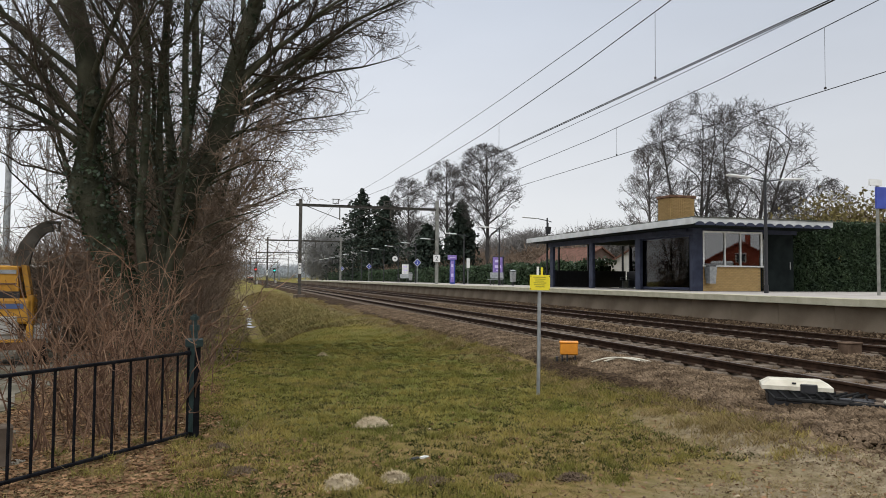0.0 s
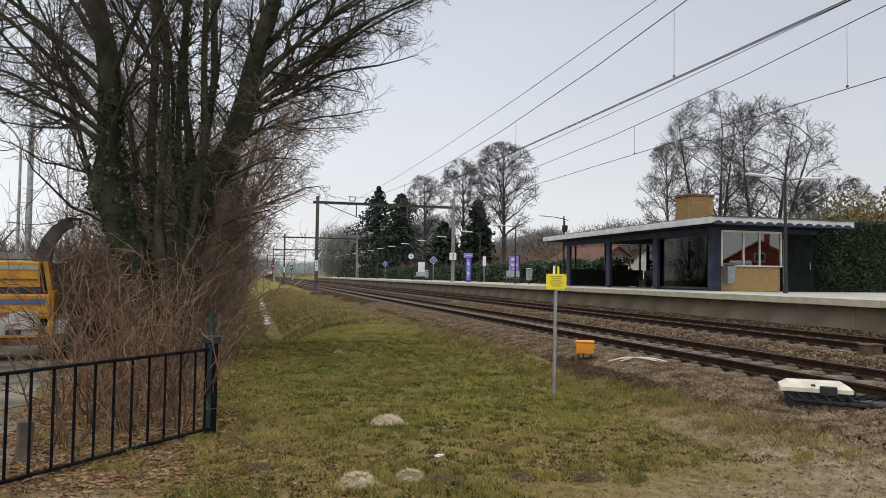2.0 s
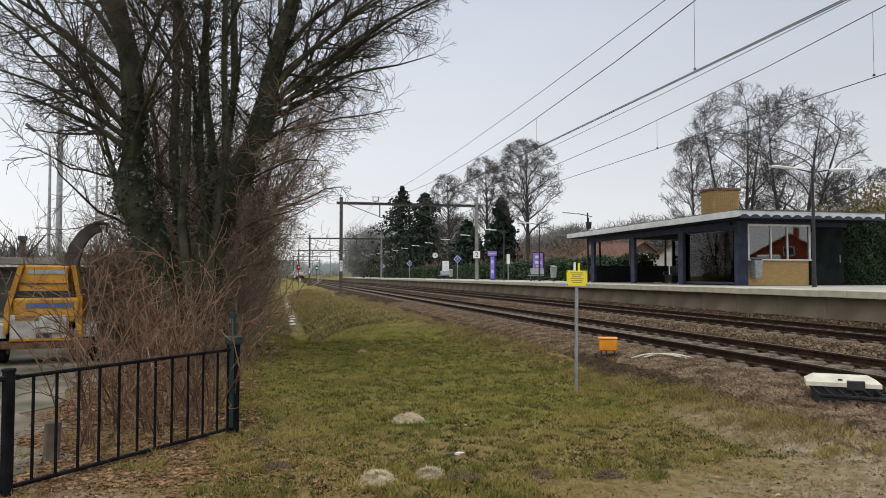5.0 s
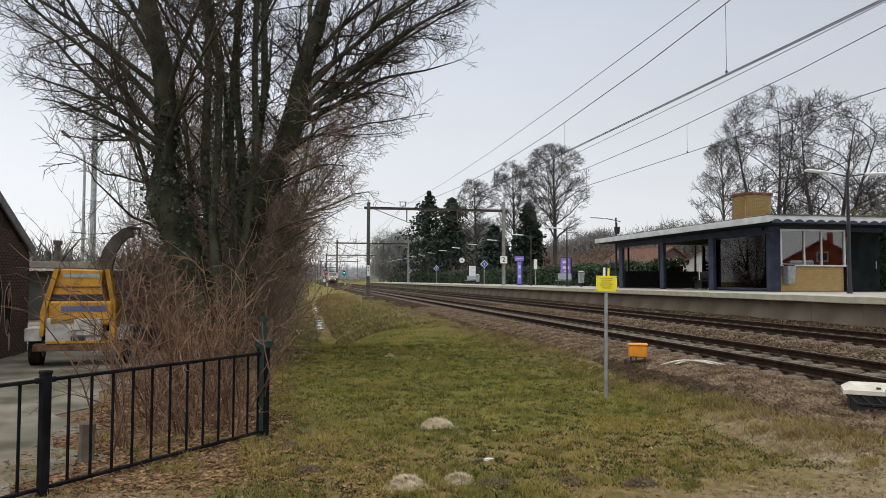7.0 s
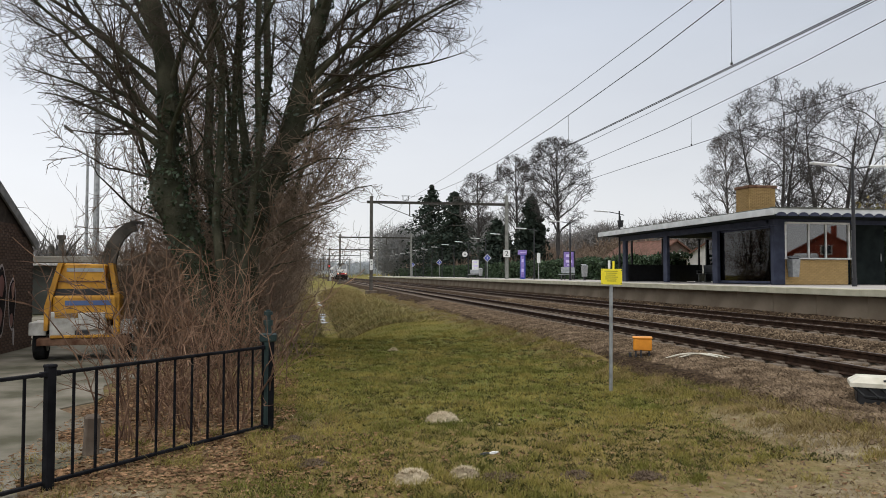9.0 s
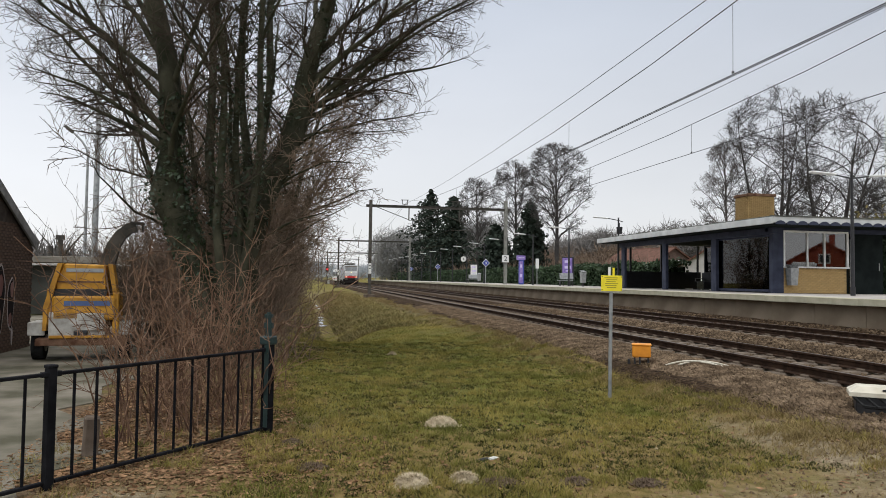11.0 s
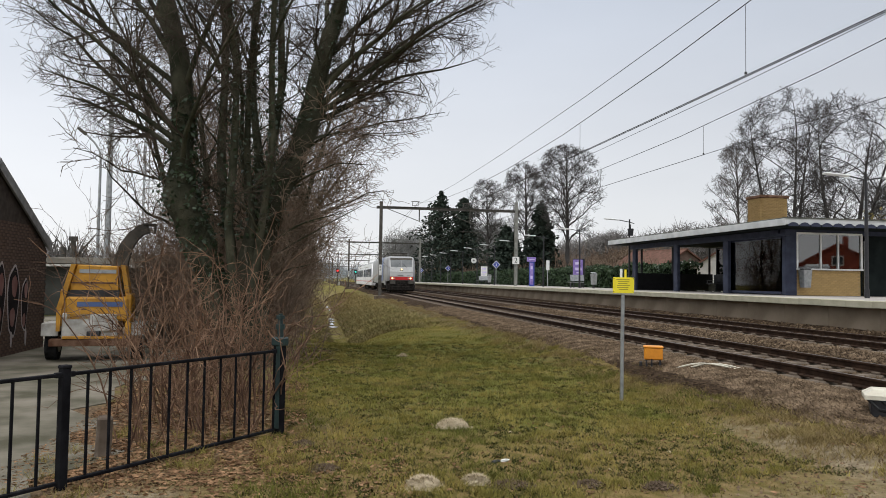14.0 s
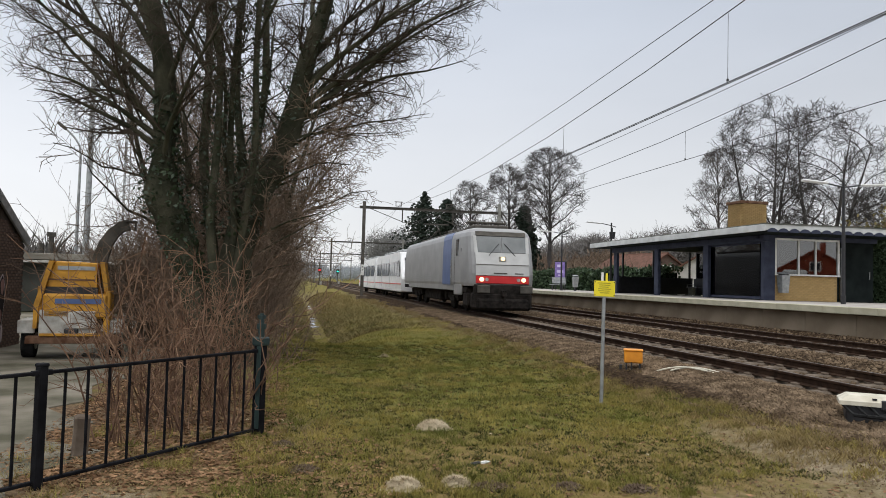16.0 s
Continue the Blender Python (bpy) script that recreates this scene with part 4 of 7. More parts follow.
def build_loco():
    lc = thing("locomotive", "white and silver electric locomotive with red band and lit headlamps", "locomotive")
    lc.scale = (1.05, 1.0, 0.955)
    LEN, z1 = 18.9, 3.82
    bm = bmesh.new()
    loco_body(bm, LEN, 1.2, z1)
    part("body", bm, M["loco_grey"], lc, "silver grey body shell", smooth=False)
    for sx, sz in ((0.0, 0), (-1, 1), (1, 1)):
        bm = bmesh.new()
        if sz == 0:
            slab_on_front(bm, [(-1.11, -0.062, 1.68), (1.11, -0.062, 1.68), (1.11, -0.012, 2.15), (-1.11, -0.012, 2.15)])
            slab_on_front(bm, [(-1.11, -0.01, 2.16), (1.11, -0.01, 2.16), (1.11, 0.15, 2.68), (-1.11, 0.15, 2.68)])
            part("nose_panel", bm, M["loco_white"], lc, "white painted nose")
        else:
            slab_on_front(bm, [(sx * 1.07 - 0.07, 0.152, 2.68), (sx * 1.07 + 0.07, 0.152, 2.68), (sx * 1.10 + 0.06, 0.40, 3.44), (sx * 1.10 - 0.06, 0.40, 3.44)])
            part("windscreen_pillar", bm, M["loco_white"], lc, "white windscreen pillar")
    for s in (-1, 1):
        bm = bmesh.new()
        prism(bm, [(s * 1.438, 1.22), (s * 1.458, 1.22), (s * 1.458, 2.70), (s * 1.43, 3.43), (s * 1.39, 3.61), (s * 1.29, 3.75), (s * 1.26, 3.71), (s * 1.36, 3.57), (s * 1.40, 3.40)], 1.9, Matrix(((1, 0, 0, 0), (0, 0, 1, 3.3), (0, 1, 0, 0), (0, 0, 0, 1))))
        part("stripe", bm, M["loco_blue"], lc, "blue stripe")
        part("cab_valance", boxes((s * 1.40, 1.9, 1.02, 0.08, 1.5, 0.5, 0.03)), M["loco_grey"], lc, "silver panel below the cab door")
        for k in range(4):
            part("rib", boxes((s * 1.452, LEN / 2 + 2.6, 1.40 + 0.11 * k, 0.012, LEN - 10.6, 0.02)), M["steel_grey"], lc)
        part("cab_window", boxes((s * 1.437, 2.05, 2.95, 0.03, 0.5, 0.80, 0.01)), M["darkglass"], lc)
        part("side_skirt", boxes((s * 1.395, LEN / 2, 1.10, 0.06, LEN - 5.6, 0.26)), M["loco_grey"], lc)
        part("door_seam", boxes((s * 1.452, 3.15, 2.1, 0.012, 0.03, 1.7), (s * 1.452, 2.5, 2.1, 0.012, 0.03, 1.7)), M["mast_dark"], lc)
        part("hand_rail", rods(((s * 1.475, 3.22, 1.2), (s * 1.475, 3.22, 2.4), 0.02)), M["steel_grey"], lc)
        part("rear_mirror", boxes((s * 1.40, 1.3, 2.75, 0.08, 0.06, 0.3)), M["black"], lc)
    # windscreen follows the slope of the nose
    def fy(z):
        return np.interp(z, [1.75, 2.15, 2.68, 3.42, 3.64], [-0.04, 0.02, 0.17, 0.42, 0.56])
    for a, b in ((-1.0, -0.02), (0.02, 1.0)):
        bm = bmesh.new()
        slab_on_front(bm, [(a, fy(2.70) - 0.02, 2.70), (b, fy(2.70) - 0.02, 2.70), (b * 1.03, fy(3.40) - 0.02, 3.40), (a * 1.03, fy(3.40) - 0.02, 3.40)])
        part("windscreen", bm, M["cabglass"], lc, "windscreen pane with sky reflection painted in as grey")
    bm = bmesh.new()
    slab_on_front(bm, [(-1.05, fy(3.44) - 0.025, 3.44), (1.05, fy(3.44) - 0.025, 3.44), (1.05, fy(3.64) - 0.03, 3.64), (-1.05, fy(3.64) - 0.03, 3.64)])
    part("brow", bm, M["mast_dark"], lc, "dark strip above the windscreen")
    for s in (-1, 1):
        bm = bmesh.new()
        rod(bm, (s * 0.55, fy(2.6) - 0.06, 2.56), (s * 0.12, fy(3.1) - 0.08, 3.1), 0.014)
        part("wiper", bm, M["black"], lc)
    part("nose_seam", boxes((0, -0.02, 2.155, 2.2, 0.06, 0.018)), M["mast_dark"], lc)
    part("red_band", boxes((0, -0.045, 1.49, 2.2, 0.06, 0.34, 0.02)), M["loco_red"], lc, "bright red band")
    for s in (-1, 1):
        part("headlamp", rods(((s * 0.87, -0.07, 1.50), (s * 0.87, -0.10, 1.50), 0.095, 0.095, 16)), M["headlight"], lc, "lit warm white headlamp")
        part("tail_lamp", rods(((s * 0.66, -0.07, 1.50), (s * 0.66, -0.09, 1.50), 0.075, 0.075, 16)), M["machine_white"], lc)
    part("lamp_housing", boxes((0, 0.03, 2.42, 0.30, 0.10, 0.24, 0.03)), M["machine_white"], lc)
    part("headlamp", rods(((0, -0.02, 2.42), (0, -0.05, 2.42), 0.08, 0.08, 16)), M["headlight"], lc, "lit upper headlamp")
    part("number_bar", boxes((-0.1, -0.085, 1.78, 0.55, 0.02, 0.05)), M["mast_dark"], lc)
    part("number_bar", boxes((0.68, -0.085, 1.78, 0.36, 0.02, 0.04)), M["mast_dark"], lc)
    part("buffer_beam", boxes((0, 0.05, 1.05, 2.35, 0.3, 0.46, 0.04)), M["bogie"], lc)
    part("snow_plough", boxes((0, 0.12, 0.55, 2.5, 0.5, 0.8, 0.12), (0, -0.12, 0.42, 2.2, 0.3, 0.5, 0.10), (1.2, 0.75, 0.6, 0.3, 0.9, 0.6, 0.06), (-1.2, 0.75, 0.6, 0.3, 0.9, 0.6, 0.06)), M["bogie"], lc)
    for s in (-1, 1):
        bf = part("buffer", rods(((s * 0.875, -0.02, 1.08), (s * 0.875, -0.45, 1.08), 0.12)), M["bogie"], lc)
        part("buffer_plate", boxes((s * 0.875, -0.47, 1.08, 0.52, 0.05, 0.34, 0.06)), M["mast_dark"], bf, "grey buffer plate")
    part("coupling", boxes((0, -0.25, 0.9, 0.16, 0.5, 0.3, 0.03), (0, -0.42, 0.65, 0.1, 0.1, 0.4, 0.02)), M["bogie"], lc)
    part("underframe", boxes((0, LEN / 2, 0.72, 2.3, 4.6, 0.7, 0.05), (0, LEN / 2, 1.02, 2.7, LEN - 1, 0.22)), M["bogie"], lc)
    for y in (4.2, LEN - 4.2):
        bg = part("bogie", boxes((0, y, 0.72, 2.3, 3.9, 0.34, 0.04), (1.12, y, 0.55, 0.14, 1.0, 0.3, 0.03), (-1.12, y, 0.55, 0.14, 1.0, 0.3, 0.03)), M["bogie"], lc)
        for d in (-1.3, 1.3):
            for s in (-1, 1):
                part("wheel", rods(((s * 0.70, y + d, 0.62), (s * 0.84, y + d, 0.62), 0.62, 0.62, 24)), M["bogie"], bg)
                part("axle_box", boxes((s * 1.1, y + d, 0.62, 0.22, 0.34, 0.34, 0.03)), M["bogie"], bg)
    part("roof_gear", boxes((0, LEN / 2, z1 + 0.08, 1.7, LEN - 7, 0.16, 0.04), (0, 2.9, z1 + 0.12, 1.5, 1.8, 0.26, 0.05), (0.4, 5.2, z1 + 0.22, 0.5, 0.9, 0.3, 0.05), (-0.4, 7.4, z1 + 0.22, 0.6, 1.2, 0.25, 0.05)), M["mast_dark"], lc)
    for k in range(5):
        part("insulator", rods(((-0.5 + 0.25 * k, 2.4 + 0.2 * k, z1 + 0.15), (-0.5 + 0.25 * k, 2.4 + 0.2 * k, z1 + 0.42), 0.05)), M["mast_dark"], lc)
    pg = part("pantograph", rods(((-0.5, 15.6, z1 + 0.15), (0, 14.2, z1 + 0.85), 0.04), ((0.5, 15.6, z1 + 0.15), (0, 14.2, z1 + 0.85), 0.04), ((0, 14.2, z1 + 0.85), (0, 15.2, 5.05), 0.035)), M["mast_dark"], lc)
    part("collector_head", boxes((0, 15.1, 5.10, 1.5, 0.10, 0.05), (0, 15.4, 5.10, 1.5, 0.10, 0.05)), M["mast_dark"], pg)
    pg = part("pantograph", rods(((-0.5, 5.2, z1 + 0.2), (0.4, 3.0, z1 + 0.3), 0.04), ((0.5, 5.2, z1 + 0.2), (-0.4, 3.0, z1 + 0.3), 0.04), ((-0.85, 3.1, z1 + 0.42), (0.85, 3.1, z1 + 0.42), 0.05), ((-0.85, 2.8, z1 + 0.42), (0.85, 2.8, z1 + 0.42), 0.05), ((-0.85, 2.8, z1 + 0.42), (-0.85, 3.1, z1 + 0.42), 0.04), ((0.85, 2.8, z1 + 0.42), (0.85, 3.1, z1 + 0.42), 0.04), ((-0.6, 4.4, z1 + 0.1), (-0.6, 2.9, z1 + 0.4), 0.04), ((0.6, 4.4, z1 + 0.1), (0.6, 2.9, z1 + 0.4), 0.04)), M["mast_dark"], lc)
    return lc


def build_railcar():
    rc = thing("railcar", "white diesel railcar with dark windows and red sill line", "railcar")
    rc.scale = (1.04, 1.0, 0.97)
    LEN, z1 = 17.0, 3.45
    for car in range(2):
        y0 = car * (LEN + 0.5)
        bm = bmesh.new()
        w = 1.38
        nose = 1.9
        prof = [(0.1 if car == 0 else 0, 0.52), (0.0, 1.5), (nose if car == 0 else 0.0, z1 - 0.05), (nose + 0.4 if car == 0 else 0.1, z1)]
        end = [(LEN - 0.1 if car == 0 else LEN - nose - 0.4, z1), (LEN if car == 0 else LEN - nose, z1 - 0.05), (LEN, 1.5), (LEN, 0.52)]
        ring = prof + end
        lv = [bm.verts.new((-w if z < 3.0 else -w + 0.14, y0 + y, z)) for y, z in ring]
        rv = [bm.verts.new((w if z < 3.0 else w - 0.14, y0 + y, z)) for y, z in ring]
        k = len(ring)
        bm.faces.new(lv)
        bm.faces.new(rv[::-1])
        for i in range(k):
            bm.faces.new((lv[i], lv[(i + 1) % k], rv[(i + 1) % k], rv[i]))
        bmesh.ops.bevel(bm, geom=bm.edges[:], offset=0.09, segments=2, affect="EDGES", clamp_overlap=True)
        body = part("car_body", bm, M["railcar_white"], rc, "white body shell")
        for s in (-1, 1):
            ys = [3.0, 4.4, 5.7, 7.9, 9.4, 10.9, 13.3, 14.9] if car == 0 else [1.6, 3.2, 5.6, 7.1, 8.6, 11.0, 12.5, 14.4]
            for n, y in enumerate(ys):
                part("window", boxes((s * 1.385, y0 + y, 2.2, 0.03, 1.3, 1.05, 0.01)), M["darkglass"], body)
            if car == 0 and s == 1:
                bm = bmesh.new()
                slab_on_front(bm, [(-1.1, 0.32 - 0.03, 1.8), (1.1, 0.32 - 0.03, 1.8), (1.0, 1.55 - 0.03, 3.0), (-1.0, 1.55 - 0.03, 3.0)])
                part("windscreen", bm, M["darkglass"], body)
            if car == 0:
                bm = bmesh.new()
                prism(bm, [(0.75, 1.6), (2.1, 1.6), (2.1, 2.8), (1.75, 2.8)], 0.03, Matrix.Translation((s * 1.37 - 0.0, y0, 0)) @ Matrix(((0, 0, s, 0), (1, 0, 0, 0), (0, 1, 0, 0), (0, 0, 0, 1))))
                part("cab_window", bm, M["darkglass"], body)
            for y in (6.7, 12.1):
                part("door_seam", boxes((s * 1.387, y0 + y, 1.9, 0.02, 0.06, 2.2)), M["steel_grey"], body)
            part("sill_line", boxes((s * 1.386, y0 + LEN / 2, 1.08, 0.02, LEN - 0.6, 0.07)), M["loco_red"], body, "thin red line")
        for uy, ul in ((5.5, 3.4), (11.0, 2.8), (14.4, 1.4)):
            part("roof_unit", boxes((0, y0 + uy, z1 + 0.13, 1.7, ul, 0.3, 0.09)), M["steel_grey"], rc)
        part("underframe", boxes((0, y0 + LEN / 2, 0.62, 2.4, LEN - 5, 0.5, 0.05)), M["bogie"], rc)
        for y in (2.6, LEN - 2.6):
            bg = part("bogie", boxes((0, y0 + y, 0.55, 2.2, 2.6, 0.35, 0.04)), M["bogie"], rc)
            for d in (-0.95, 0.95):
                for s in (-1, 1):
                    part("wheel", rods(((s * 0.70, y0 + y + d, 0.4), (s * 0.84, y0 + y + d, 0.4), 0.4, 0.4, 20)), M["bogie"], bg)
    part("gangway", boxes((0, LEN + 0.25, 1.9, 2.3, 0.6, 2.4, 0.05)), M["rubber"], rc, "black gangway bellows")
    part("nose_glass", boxes((0, 1.05, 2.45, 2.0, 0.05, 1.3, 0.01, Euler((radians(-42), 0, 0)).to_matrix().to_4x4())), M["darkglass"], rc)
    part("coupler", boxes((0, -0.4, 0.85, 0.25, 0.9, 0.25, 0.03)), M["bogie"], rc)
    return rc


# ---- foreground ----
def build_fence():
    a, b = Vector((-0.42, 8.62, 0)), Vector((-2.07, 6.62, 0))
    d = (b - a)
    span = d.length
    ang = math.degrees(math.atan2(d.y, d.x))

    def panel(m, n=11, label="black metal railing panel with square bars"):
        f = thing("railing", label, "railing", m, "railing panels")
        part("top_rail", boxes((span / 2, 0, 0.955, span - 0.1, 0.045, 0.03, 0.006)), M["fence"], f)
        part("bottom_rail", boxes((span / 2, 0, 0.02 + 0.04, span - 0.1, 0.045, 0.03, 0.006)), M["fence"], f)
        for k in range(n):
            x = span * (k + 1) / (n + 1)
            part("bar", boxes((x, 0, 0.505, 0.022, 0.022, 0.9, 0.004)), M["fence"], f)
        for x in (0.06, span - 0.06):
            part("bolt_lug", boxes((x, 0, 0.955, 0.06, 0.05, 0.045, 0.008)), M["fence"], f)
        p = part("post", boxes((span, 0, 0.47, 0.075, 0.075, 1.08, 0.008)), M["fence"], f, "square black post")
        part("post_cap", boxes((span, 0, 1.02, 0.085, 0.085, 0.03, 0.008)), M["fence"], p)
        return f
    m1 = pose(a.x, a.y, 0, 0, 0, ang)
    first = panel(m1)
    copy_thing(first, pose(b.x, b.y, 0, 0, 0, ang))
    g = thing("corner_post", "dark green corner post with collar and finial", "post", pose(a.x + 0.02, a.y + 0.03, 0, 0, 0, ang))
    part("shaft", boxes((0, 0, 0.5, 0.11, 0.11, 1.1, 0.01)), M["fence"], g)
    part("sleeve", boxes((0.06, 0.03, 0.55, 0.012, 0.06, 0.95, 0.003)), M["fence_green"], g, "green side sleeve")
    part("collar", boxes((0, 0, 1.06, 0.15, 0.15, 0.10, 0.015)), M["fence_green"], g, "green collar")
    part("finial", rods(((0, 0, 1.1), (0, 0, 1.38), 0.04, 0.025), ((0, 0, 1.2), (0, 0, 1.26), 0.055), ((0, 0, 1.32), (0, 0, 1.36), 0.05)), M["fence_green"], g)
    c = thing("concrete_stump", "short weathered concrete post behind the railing", "post", pose(-2.05, 7.75, 0, 3, 2, 20))
    part("stump", boxes((0, 0, 0.15, 0.14, 0.14, 0.5, 0.02)), M["sleeper"], c)


def build_sign_post():
    z = float(ground_z(4.61, 10.48))
    s = thing("yellow_notice", "yellow rectangular notice on a galvanised pole", "sign", pose(4.61, 10.48, z, -0.6, 0.6, -14))
    part("pole", rods(((0, 0, -0.1), (0, 0, 1.62), 0.028, 0.028, 10)), M["steel_grey"], s, "galvanised pole")
    part("plate", boxes((0, -0.04, 1.75, 0.32, 0.006, 0.24, 0.002)), M["yellow_sign"], s, "yellow plate")
    part("text_bars", boxes(*[(-0.01 + 0.01 * (k % 2), -0.0445, 1.835 - 0.03 * k, 0.20 - 0.03 * (k % 3), 0.003, 0.012) for k in range(6)]), M["sign_ink"], s)
    for sx in (-0.145, 0.145):
        for sz in (1.65, 1.85):
            part("bolt", rods(((sx, -0.042, sz), (sx, -0.05, sz), 0.008)), M["ink"], s)
    for z in (1.68, 1.82):
        part("bracket", boxes((0, -0.025, z, 0.2, 0.03, 0.03)), M["steel_grey"], s)
    part("tag", boxes((-0.03, 0.0, 1.92, 0.035, 0.02, 0.16)), M["white"], s, "white strip above the plate")
    part("tag", boxes((0.035, 0.0, 1.915, 0.03, 0.02, 0.15)), M["yellow_sign"], s, "yellow strip above the plate")


def build_trackside():
    o = thing("orange_box", "small orange trackside box on short legs", "trackside box", pose(6.12, 12.5, 0.18, 0, 0, -25))
    part("housing", boxes((0, 0, 0.335, 0.33, 0.28, 0.22, 0.02)), M["orange"], o)
    part("lid", boxes((0, 0, 0.455, 0.35, 0.30, 0.03, 0.01)), M["orange"], o)
    for x, y in ((-0.12, -0.1), (0.12, -0.1), (-0.12, 0.1), (0.12, 0.1), (-0.03, -0.12)):
        part("leg", boxes((x, y, 0.07, 0.03, 0.03, 0.38)), M["black"], o)
    part("stub", boxes((-0.22, 0, 0.13, 0.05, 0.05, 0.1)), M["black"], o)
    c = thing("white_cable", "pair of pale cables lying on the ballast", "cable", pose(-0.80, -1.65, -0.07))
    for d in (0.0, 0.14):
        bm = bmesh.new()
        pts = [(7.05 + d, 13.6 - d, 0.37), (7.15 + d, 13.52 - d * 0.6, 0.42), (7.28 + d, 13.47 - d * 0.5, 0.46), (7.42 + d, 13.4 - d * 0.4, 0.485), (7.56 + d, 13.28 - d * 0.2, 0.49), (7.7 + d, 13.14, 0.47), (7.84 + d, 12.98, 0.43)]
        chain(bm, pts, 0.014, 6)
        part("cable", bm, M["cream"], c)
    w = thing("point_heater_box", "black trackside cabinet with angular cream lid and cables", "trackside box", pose(6.93, 7.70, 0.14, 0, 0, -36))
    w.scale = (0.69, 0.72, 1.0)
    bm = bmesh.new()
    top, bot = [(-0.42, -0.2), (0.46, -0.2), (0.46, 0.22), (-0.42, 0.22)], [(-0.56, -0.30), (0.62, -0.30), (0.62, 0.32), (-0.56, 0.32)]
    tv, bv = [bm.verts.new((x, y, 0.42)) for x, y in top], [bm.verts.new((x, y, 0.355)) for x, y in bot]
    dv = [bm.verts.new((x, y, 0.305)) for x, y in bot]
    bm.faces.new(tv)
    bm.faces.new(dv)
    for i in range(4):
        bm.faces.new((bv[i], bv[(i + 1) % 4], tv[(i + 1) % 4], tv[i]))
        bm.faces.new((dv[i], dv[(i + 1) % 4], bv[(i + 1) % 4], bv[i]))
    part("lid", bm, M["cream"], w, "angular cream lid")
    part("cabinet", boxes((0.03, 0, 0.09, 0.98, 0.50, 0.44, 0.02)), M["black"], w)
    # Black blocks on the lid stand in for its dark front notch.
    part("latch", boxes((0.22, -0.30, 0.33, 0.28, 0.06, 0.12, 0.01), (-0.02, -0.262, 0.392, 0.07, 0.03, 0.02)), M["black"], w)
    for k in range(6):
        bm = bmesh.new()
        x = -0.5 + 0.2 * k
        chain(bm, [(x, -0.24, 0.30), (x + 0.05, -0.36, 0.27), (x + 0.15, -0.48, 0.21), (x + 0.4 + 0.1 * k, -0.45 - 0.05 * k, 0.20), (x + 0.9, -0.3 + 0.1 * k, 0.24), (x + 1.2, 0.1 + 0.05 * k, 0.26)], 0.022, 6)
        part("hose", bm, M["rubber"], w)
    for k in range(3):
        part("bar", boxes((0.85 + 0.3 * k, -0.3 + 0.12 * k, 0.21, 0.8, 0.08, 0.05, 0.01, Euler((0, 0, 0.5 * k - 0.4)).to_matrix().to_4x4())), M["black"], w)
    h = thing("second_heater_box", "cream lidded black box close beside the rail", "trackside box", pose(7.55, 6.6, 0.10, 0, 0, -30))
    h.scale = (0.8, 0.8, 0.8)
    part("lid", boxes((0, 0, 0.36, 0.55, 0.4, 0.10, 0.04)), M["cream"], h, "cream lid")
    part("cabinet", boxes((0, 0, 0.12, 0.45, 0.32, 0.4, 0.02)), M["black"], h)
    b = thing("concrete_block", "brown concrete block standing between the tracks", "block", pose(11.36, 11.16, 0.37, 0, 0, 5))
    b.scale = (0.8, 0.8, 0.8)
    part("block", boxes((0, 0, 0.14, 0.44, 0.32, 0.42, 0.03)), M["brown_concrete"], b)
    part("cap", boxes((0, 0, 0.35, 0.47, 0.35, 0.05, 0.015)), M["brown_concrete"], b)




# ---- plants ----
def sweep(lines, sides):
    """Tubes round polylines of equal length. lines: list of (points, first radius, last radius)."""
    P = np.array([l[0] for l in lines], float)
    r0, r1 = np.array([l[1] for l in lines]), np.array([l[2] for l in lines])
    n, k = P.shape[:2]
    d = np.gradient(P, axis=1)
    d /= np.linalg.norm(d, axis=-1, keepdims=True) + 1e-9
    ref = np.where(np.abs(d[..., 2:3]) > 0.9, [1.0, 0, 0], [0, 0, 1.0])
    a = np.cross(d, ref)
    a /= np.linalg.norm(a, axis=-1, keepdims=True) + 1e-9
    b = np.cross(d, a)
    u = np.linspace(0, 1, k)
    r = r0[:, None] + (r1 - r0)[:, None] * u[None]
    th = np.arange(sides) * 2 * np.pi / sides
    ring = P[:, :, None] + r[:, :, None, None] * (np.cos(th)[None, None, :, None] * a[:, :, None] + np.sin(th)[None, None, :, None] * b[:, :, None])
    V = ring.reshape(-1, 3)
    idx = np.arange(n * k * sides).reshape(n, k, sides)
    nx = np.roll(idx, -1, 2)
    F = np.stack([idx[:, :-1], nx[:, :-1], nx[:, 1:], idx[:, 1:]], -1).reshape(-1, 4)
    return V, F


def tubes(name, lines, material, parent, label="", sides=3):
    groups = {}
    for l in lines:
        groups.setdefault(len(l[0]), []).append(l)
    Vs, Fs, at = [], [], 0
    for g in groups.values():
        V, F = sweep(g, sides)
        Vs.append(V)
        Fs.append(F + at)
        at += len(V)
    return raw(name, np.concatenate(Vs), np.concatenate(Fs), material, parent, label, smooth=sides > 3)


def twist(rng, p, d, length, segs, wobble, lift):
    pts = [p]
    d = d / np.linalg.norm(d)
    for _ in range(segs):
        d = d + rng.normal(0, wobble, 3) + (0, 0, lift)
        d = d / np.linalg.norm(d)
        p = p + d * length / segs
        pts.append(p)
    return pts


